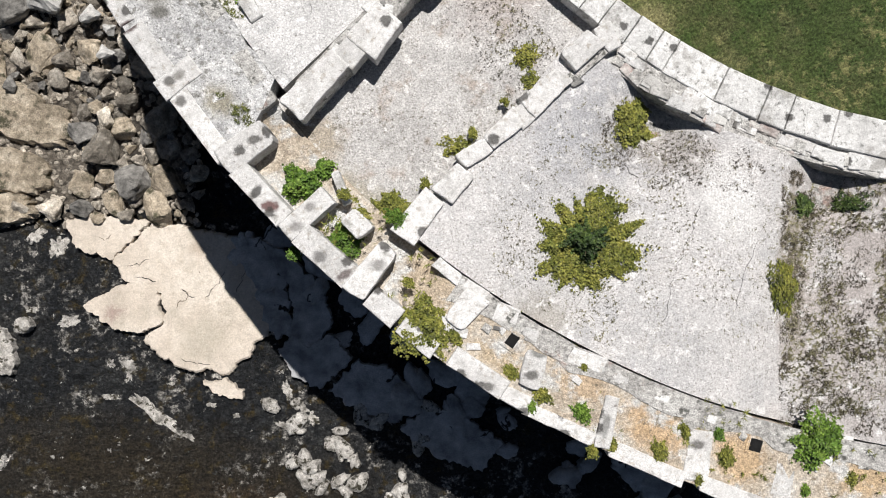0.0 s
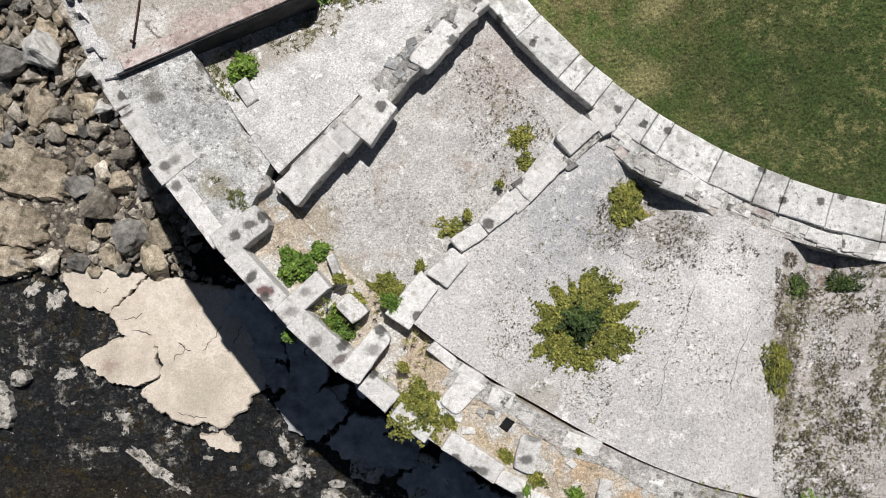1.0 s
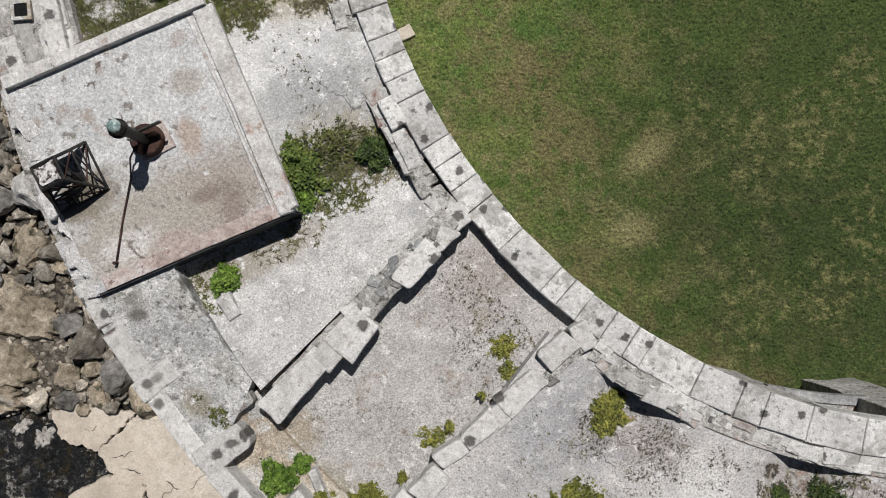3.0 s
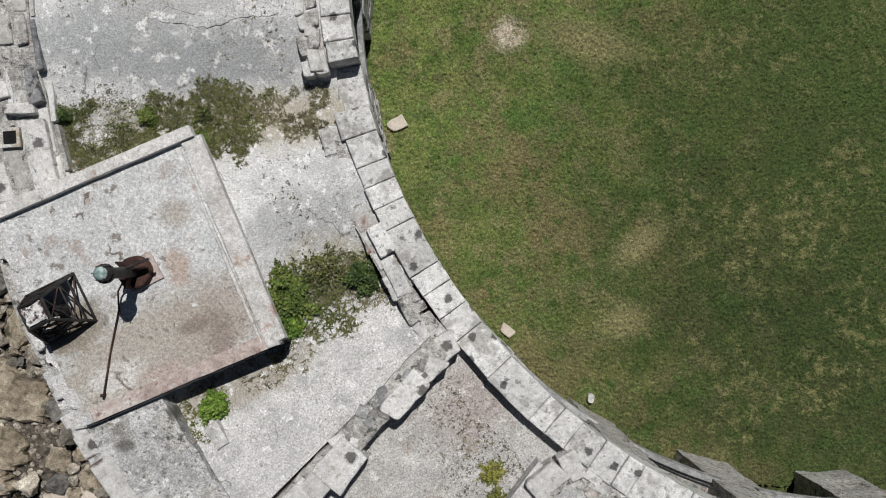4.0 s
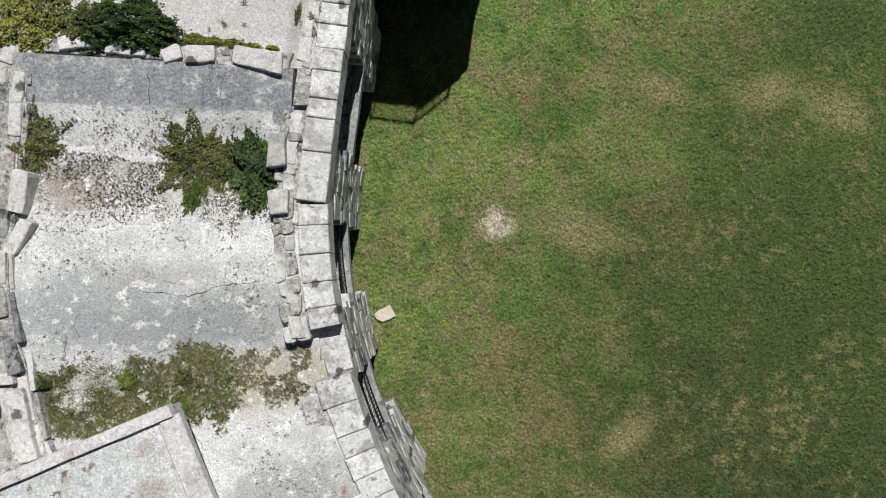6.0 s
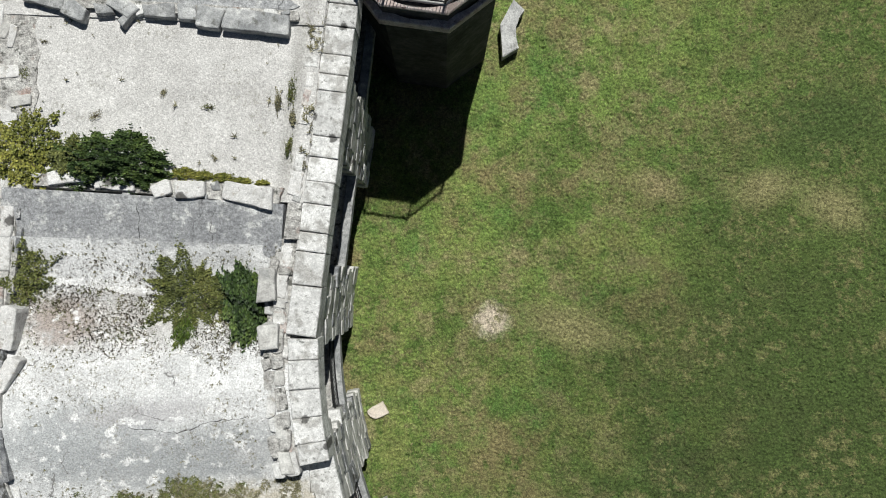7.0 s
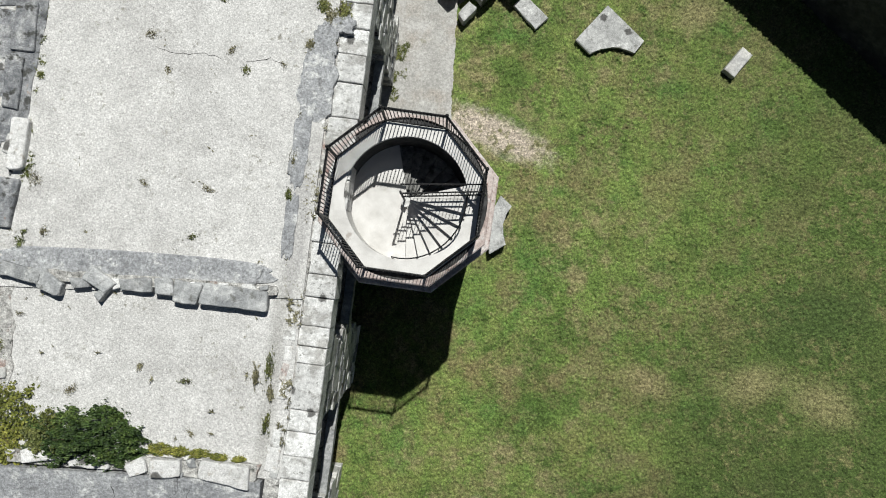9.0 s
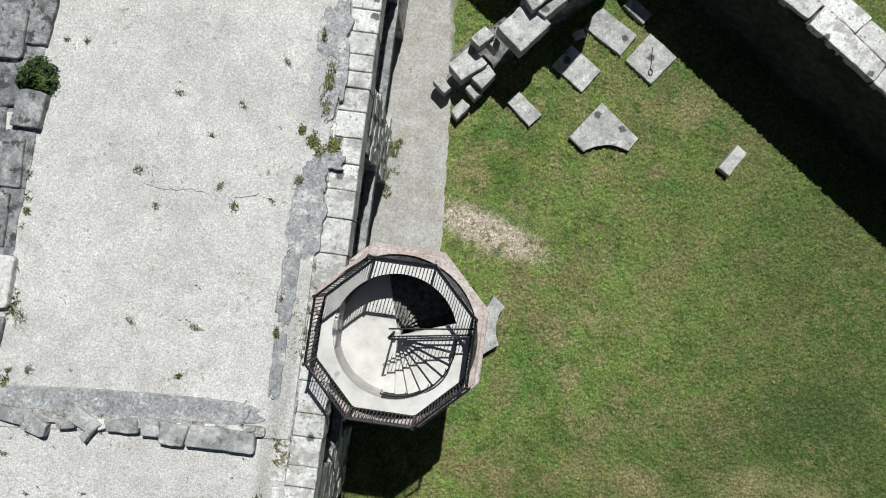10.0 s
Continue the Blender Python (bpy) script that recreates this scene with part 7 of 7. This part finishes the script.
def north_weeds(x, y):
    """The weedy valley between the concrete building and the white bay."""
    mid, half = 16.75 + 0.14 * (x + 6.4), 0.85 if x > -5 else 1.1
    return abs(y - mid) < half + 0.5 * noise.fractal(Vector((x * 0.9, y * 0.9, 2)), 1.0, 2.0, 3) + rng.uniform(-0.3, 0.2)


tufts("dry_tufts", "small dry weed tufts scattered over gravel", -5.5, 5.6, -0.6, 10.4, 9.0, 3600, 0.085, DRY, 1, in_bay2, -0.3)
tufts("dry_tufts", "dense dry weeds on sandy gravel", 10.4, 13.8, -5.0, 2.4, slab_z, 2200, 0.11, DRY, 2, lambda x, y: x > 10.3 + 0.5 * noise.noise(Vector((0, y, 1))), -0.3)
tufts("brown_weeds", "dead brown weeds scattered over gravel", -5.5, 5.6, -0.6, 10.4, 9.02, 7500, 0.055, BROWN, 84, in_bay2, -0.3, 1.3, 5)
tufts("brown_weeds", "small dead brown weeds on a grey slab", 4.8, 10.4, 1.4, 4.4, slab_z, 9000, 0.062, BROWN, 81, lambda x, y: radial(x, y) > 21.3 and math.hypot((x - 7.0) / 2.4, (y - 3.0 + 0.3 * (x - 7.0)) / 1.1) < 0.75 + 0.8 * noise.noise(Vector((x, y, 3))) + rng.uniform(-0.3, 0.3), -0.3, 1.6, 5)
tufts("brown_weeds", "dead brown weeds on pale gravel", 10.3, 14.6, -5.6, 2.4, slab_z, 13000, 0.075, BROWN, 82, lambda x, y: radial(x, y) > 21.3 and rng.random() < 1.25 - 0.22 * (x - 10.3), -0.1, 1.8, 6)
tufts("dry_tufts", "dry weed tufts on a grey slab", 1.5, 10.4, -3.0, 4.6, slab_z, 7500, 0.06, DRY, 3, lambda x, y: 21.4 < radial(x, y) < 28.4 and y - x < 0.5 and rng.random() < 0.15 + (1 - arch(station(x, y)[0])), -0.15, 0.8)
tufts("weed_carpet", "olive weeds and dry grass on the roof", -10.9, -2.6, 15.2, 18.2, bay_z, 5200, 0.10, DRY, 4, north_weeds, -0.25, 1.3, 9)
tufts("weed_carpet", "olive-green weeds on the roof", -10.9, -2.6, 15.2, 18.2, bay_z, 7500, 0.10, LEAF_OLD, 44, lambda x, y: north_weeds(x, y) and x < -4.6 + 1.2 * noise.noise(Vector((x, y, 4))), -0.4, 1.3, 9)
tufts("weed_carpet", "olive weeds and dry grass beside the building", -4.4, -0.2, 9.6, 13.4, bay_z, 2000, 0.14, DRY, 5, lambda x, y: radial(x, y) > 20.95 and math.hypot((x + 2.5) / 1.75, (y - 11.6) / 1.5) < 0.85 + 0.7 * noise.fractal(Vector((x * 0.9, y * 0.9, 5)), 1.0, 2.0, 3) + rng.uniform(-0.2, 0.2), -0.1, 1.1)
tufts("weed_carpet", "olive-green weeds beside the building", -4.4, -0.2, 9.6, 13.4, bay_z, 2000, 0.14, LEAF_OLD, 45, lambda x, y: radial(x, y) > 20.95 and math.hypot((x + 2.5) / 1.75, (y - 11.6) / 1.5) < 0.85 + 0.7 * noise.fractal(Vector((x * 0.9, y * 0.9, 5)), 1.0, 2.0, 3) + rng.uniform(-0.2, 0.2), -0.1, 1.1)
tufts("dry_tufts", "dry weed tufts on white gravel", -11.5, -3.2, 20.6, 25.3, bay_z, 1800, 0.06, DRY, 6, lambda x, y: y > 21.3, -0.15, 1.1)
tufts("valley_weeds", "dead brown weeds in a hollow of the roof", -11.5, -3.4, 21.2, 25.3, bay_z, 15000, 0.058, BROWN, 62, lambda x, y: rng.random() < 1.05 - abs(y - 23.2 + 0.1 * (x + 8)) / 1.6, -0.35, 1.4, 5)
tufts("valley_weeds", "dark olive weeds in a hollow of the roof", -11.5, -3.4, 22.2, 24.4, bay_z, 2600, 0.07, LEAF_OLD, 63, lambda x, y: rng.random() < 1.1 - abs(y - 23.2) / 1.1, 0.0, 1.1, 6)
tufts("dry_tufts", "small dry weeds scattered over white gravel", -11.5, -2.9, 12.0, 22.5, bay_z, 1500, 0.07, DRY, 61, lambda x, y: radial(x, y) > 21.2 and (y > 16.5 or x > -4.6), 0.0, 0.7)
tufts("dry_tufts", "sparse dry weed tufts on pale gravel", -11.0, -2.2, 27.6, 45.5, 9.54, 220, 0.14, DRY, 7, lambda x, y: True, 0.1, 0.9)
tufts("edge_weeds", "dry weeds along the coping", -2.6, -1.0, 27.0, 45.5, 9.54, 1800, 0.13, DRY, 8, lambda x, y: abs(x - (-2.95 + 0.11 * (y - 25))) < 0.22, 0.05, 0.8)
tufts("edge_weeds", "dry weeds along the roof's rough edge", -11.0, -9.4, 33.0, 46.5, 9.57, 900, 0.15, LEAF_OLD, 18, lambda x, y: abs(x - (-10.45 + 0.07 * (y - 36))) < 0.16, -0.05, 0.7)
tufts("path_grass", "tufts of grass at the edge of the path", -0.4, 0.7, 40.4, 43.0, 0.02, 420, 0.12, LEAF_OLD, 19, lambda x, y: abs(x - 0.1 - 0.09 * (y - 41)) < 0.28, -0.1, 1.2)
tufts("edge_weeds", "dry olive weeds along a joint of the parapet", -8.2, -4.6, 3.6, 9.0, bay_z, 2400, 0.10, LEAF_OLD, 83, lambda x, y: abs((x + 6.75) * 0.83 + (y - 7.75) * 0.56) < 0.22 and y > 7.0 or abs((x + 6.0) * 0.83 + (y - 4.0) * 0.56) < 0.25 and y < 4.6, -0.2, 1.2, 8)
tufts("edge_weeds", "yellow-green weeds among the parapet stones", -4.5, 13.5, -8.5, 1.5, 9.85, 2600, 0.13, LEAF, 9, lambda x, y: 28.6 < radial(x, y) < 30.9, 0.05, 0.9)
tufts("dry_tufts", "dry weeds at the foot of the concrete building", -6.9, -3.0, 7.5, 10.0, bay_z, 600, 0.13, DRY, 10, lambda x, y: abs((y - 8.0) - 0.43 * (x + 7.4)) < 0.7, -0.2)


# single weeds and clumps, one by one
def weed(x, y, z, r, seed, material=None):
    return bush("weed", "small wiry weed growing in roof gravel", x, y, z, r * 0.8, r * 0.3, int(300 * r), 0.045, material or DRY, seed, "weed", 0.45 + 0.1 * (seed % 5), seed * 37.0, 2.6, 0.6)


for k, (x, y, r) in enumerate(((-3.73, 42.13, 0.28), (-4.65, 41.16, 0.18), (-6.84, 40.07, 0.32), (-4.33, 39.61, 0.2), (-3.89, 39.02, 0.22), (-2.78, 39.21, 0.18), (-4.95, 35.33, 0.3),
                              (-5.4, 33.88, 0.2), (-9.9, 33.95, 0.26), (-10.23, 35.55, 0.32), (-2.4, 43.47, 0.25), (-5.64, 42.44, 0.25), (-9.16, 44.02, 0.16), (-8.55, 44.0, 0.16), (-6.28, 38.96, 0.18),
                              (-6.93, 35.5, 0.26), (-5.47, 29.51, 0.3), (-8.93, 29.2, 0.3), (-6.87, 29.92, 0.18), (-11.13, 30.48, 0.3), (-5.27, 27.95, 0.22), (-10.55, 31.45, 0.18))):
    weed(x, y, 9.52 if y < 32 else 9.58, r, 300 + k, (DRY, LEAF_OLD, DRY)[k % 3])
for k, (x, y, r) in enumerate(((2.02, -3.66, 0.3), (2.94, -4.33, 0.32), (4.11, -4.83, 0.36), (5.03, -5.83, 0.26), (6.45, -6.0, 0.42), (7.2, -5.4, 0.3), (8.2, -5.5, 0.28),
                              (4.44, -6.0, 0.24), (-2.41, 1.02, 0.3), (-2.91, 1.6, 0.24), (-1.4, 0.94, 0.36), (4.19, -3.49, 0.18), (7.62, -6.83, 0.24), (8.45, -6.2, 0.4), (2.61, -4.66, 0.22),
                              (-2.4, -1.0, 0.2), (-1.0, -1.0, 0.2), (0.35, -2.6, 0.3), (10.8, -7.2, 0.3), (12.2, -6.9, 0.35))):
    bush("weed_clump", "yellow-green weeds between parapet stones", x, y, 9.98 - 0.024 * max(0.0, x), r, r * 0.6, int(1300 * r), 0.08, (LEAF, LEAF, LEAF_GREEN, LEAF)[k % 4], 400 + k, "weeds", 0.7, 140 - 5 * x, 1.3, 0.4)

for k, (x, y, r) in enumerate(((-1.55, 0.97, 0.34), (-1.28, 1.25, 0.3), (-0.55, 2.0, 0.22), (-2.65, 1.48, 0.2), (-3.0, 1.97, 0.16), (-2.4, 1.04, 0.2), (-2.05, 1.32, 0.22), (0.9, 3.55, 0.2), (1.9, 4.5, 0.16))):
    bush("weed_clump", "yellow-green weeds at the foot of a row of blocks", x, y, 9.28, r, r * 0.7, int(1100 * r), 0.08, LEAF, 620 + k, "weeds", 0.7, 40.0 * k, 1.6, 0.5)

for k, (x, y, r, sq) in enumerate(((-1.1, 42.95, 0.62, 0.4), (-1.15, 42.1, 0.4, 0.6), (-1.55, 41.05, 0.3, 0.8), (-1.35, 40.75, 0.3, 0.8), (-0.95, 40.9, 0.3, 0.7), (-1.94, 39.82, 0.22, 0.7), (-1.9, 41.4, 0.2, 0.8),
                                  (-2.4, 36.3, 0.34, 0.4), (-2.5, 35.2, 0.26, 0.5), (-2.2, 37.6, 0.2, 0.6), (-2.95, 30.0, 0.4, 0.35), (-2.9, 29.2, 0.3, 0.4), (-3.0, 28.3, 0.36, 0.3), (-3.35, 29.7, 0.34, 0.4), (-1.3, 44.3, 0.34, 0.4))):
    bush("weed_clump", "dull olive weeds in a joint beside the coping", x, y, 9.54, r, r * 0.4, int(700 * r), 0.07, (LEAF_OLD, DRY)[k % 2], 720 + k, "weeds", sq, 80.0 + 7 * (k % 3), 2.0, 0.6)


# ---- cracks in the slabs ----
def crack(floor, points, width, seed, off=(0, 0, 0), label="thin jagged dark crack in the roof slab"):
    """A jagged open crack, its dark filling lying in the slab's surface."""
    me = bpy.data.objects[floor].data
    tree = BVHTree.FromPolygons([v.co + Vector(off) for v in me.vertices], [f.vertices for f in me.polygons])
    rnd = random.Random(seed)
    line = []
    for (x0, y0), (x1, y1) in zip(points, points[1:]):
        n = max(2, round(math.hypot(x1 - x0, y1 - y0) / 0.16))
        for i in range(n):
            u = i / n
            line.append(Vector((x0 + (x1 - x0) * u + rnd.gauss(0, 0.035), y0 + (y1 - y0) * u + rnd.gauss(0, 0.035), 0)))
    bm = bmesh.new()
    rows = []
    for i, q in enumerate(line):
        d = (line[min(i + 1, len(line) - 1)] - line[max(i - 1, 0)]).normalized()
        side = Vector((-d.y, d.x, 0)) * width * rnd.uniform(0.25, 1.0) * (0.3 if i in (0, len(line) - 1) else 1.0)
        hit = tree.ray_cast(Vector((q.x, q.y, 14)), Vector((0, 0, -1)))[0]
        z = hit.z if hit else (off[2] - 0.05 if off[2] else 9.5)
        rows.append([bm.verts.new((v.x, v.y, z + dz)) for v, dz in ((q - side, 0.008), (q + side, 0.008), (q + side, -0.08), (q - side, -0.08))])
    for a, b in zip(rows, rows[1:]):
        for i in range(4):
            bm.faces.new([a[i], a[(i + 1) % 4], b[(i + 1) % 4], b[i]])
    tagged(part("crack", bm, BLACK, None, label), category="crack", kind="structure")


for k, (floor, points, width) in enumerate((
        ("floor_1", ((6.6, -2.2), (6.75, -1.2), (7.35, 0.3), (7.8, 1.6)), 0.008), ("floor_1", ((8.75, -1.9), (9.0, -0.8), (9.5, 0.4)), 0.007), ("floor_1", ((4.05, 3.2), (4.8, 2.9), (5.3, 3.05), (5.9, 2.8)), 0.008),
        ("floor_1", ((5.6, 2.6), (6.05, 2.2), (6.2, 1.8)), 0.012), ("floor_5", ((-7.6, 19.75), (-6.2, 19.6), (-5.0, 20.0), (-3.9, 20.1)), 0.014), 
        ("floor_8", ((-7.6, 25.2), (-7.55, 26.0), (-7.6, 26.7)), 0.012), ("floor_8", ((-5.3, 25.2), (-5.35, 25.9), (-5.2, 26.5)), 0.009),
        ("floor_7", ((-3.9, 39.25), (-3.3, 39.35), (-2.7, 39.25)), 0.012), ("floor_7", ((-6.7, 39.7), (-6.0, 39.45), (-5.2, 39.5), (-4.4, 39.3)), 0.010))):
    crack(floor, points, width, 40 + k)
for k, points in enumerate((((-15.6, -0.45), (-15.0, 0.1), (-14.4, 0.55)), ((-14.9, -0.8), (-14.3, -0.7), (-13.75, -0.4)), ((-14.5, -1.3), (-13.9, -1.45), (-13.4, -1.6)), ((-12.4, -1.85), (-12.0, -2.2), (-11.6, -2.3)),
                            ((-11.2, -2.3), (-10.6, -1.6), (-10.2, -0.9)), ((-9.8, -2.0), (-9.4, -1.2), (-9.0, 0.2)), ((-12.4, -5.2), (-11.6, -5.4), (-10.8, -5.5)))):
    crack("rock_slab.001", points, 0.03 if k < 4 else 0.022, 140 + k, (-12.5, -2.0, -3.0), "dark crack in the pale rock ledge")


# ---- drain holes in the parapet and the roof ----
def drain(x, y, z, ang, l, w):
    ob = tagged(empty("drain_hole", x, y, z, ang), "small square dark drain hole edged with stone", "drain hole")
    for dx, dy, a, b in ((0, w / 2 + 0.05, l + 0.2, 0.1), (0, -w / 2 - 0.05, l + 0.2, 0.1), (l / 2 + 0.05, 0, 0.1, w), (-l / 2 - 0.05, 0, 0.1, w)):
        part("edge_stone", box_bm(a, b, 0.09, dx, dy, -0.05), SAND, ob)
    # No recess here: a flush black plate paints the hole's shade.
    part("pit", box_bm(l + 0.01, w + 0.01, 0.06, 0, 0, -0.03), PIT_SHADE, ob, "black plate for the shade in the hole")
    return ob


drain(2.05, -2.7, 9.96, 54, 0.4, 0.3)
drain(9.32, -5.85, 9.8, 75, 0.38, 0.36)
drain(-4.05, 2.42, 9.32, -42, 0.62, 0.22)
loose("stone_slab", "small flat grey slab lying on gravel", "stone slab", -5.78, 7.23, 0.80, 0.44, 122, 9.72, 0.35, GRANITE)
drain(-12.1, 16.2, 9.68, 5, 0.4, 0.4)
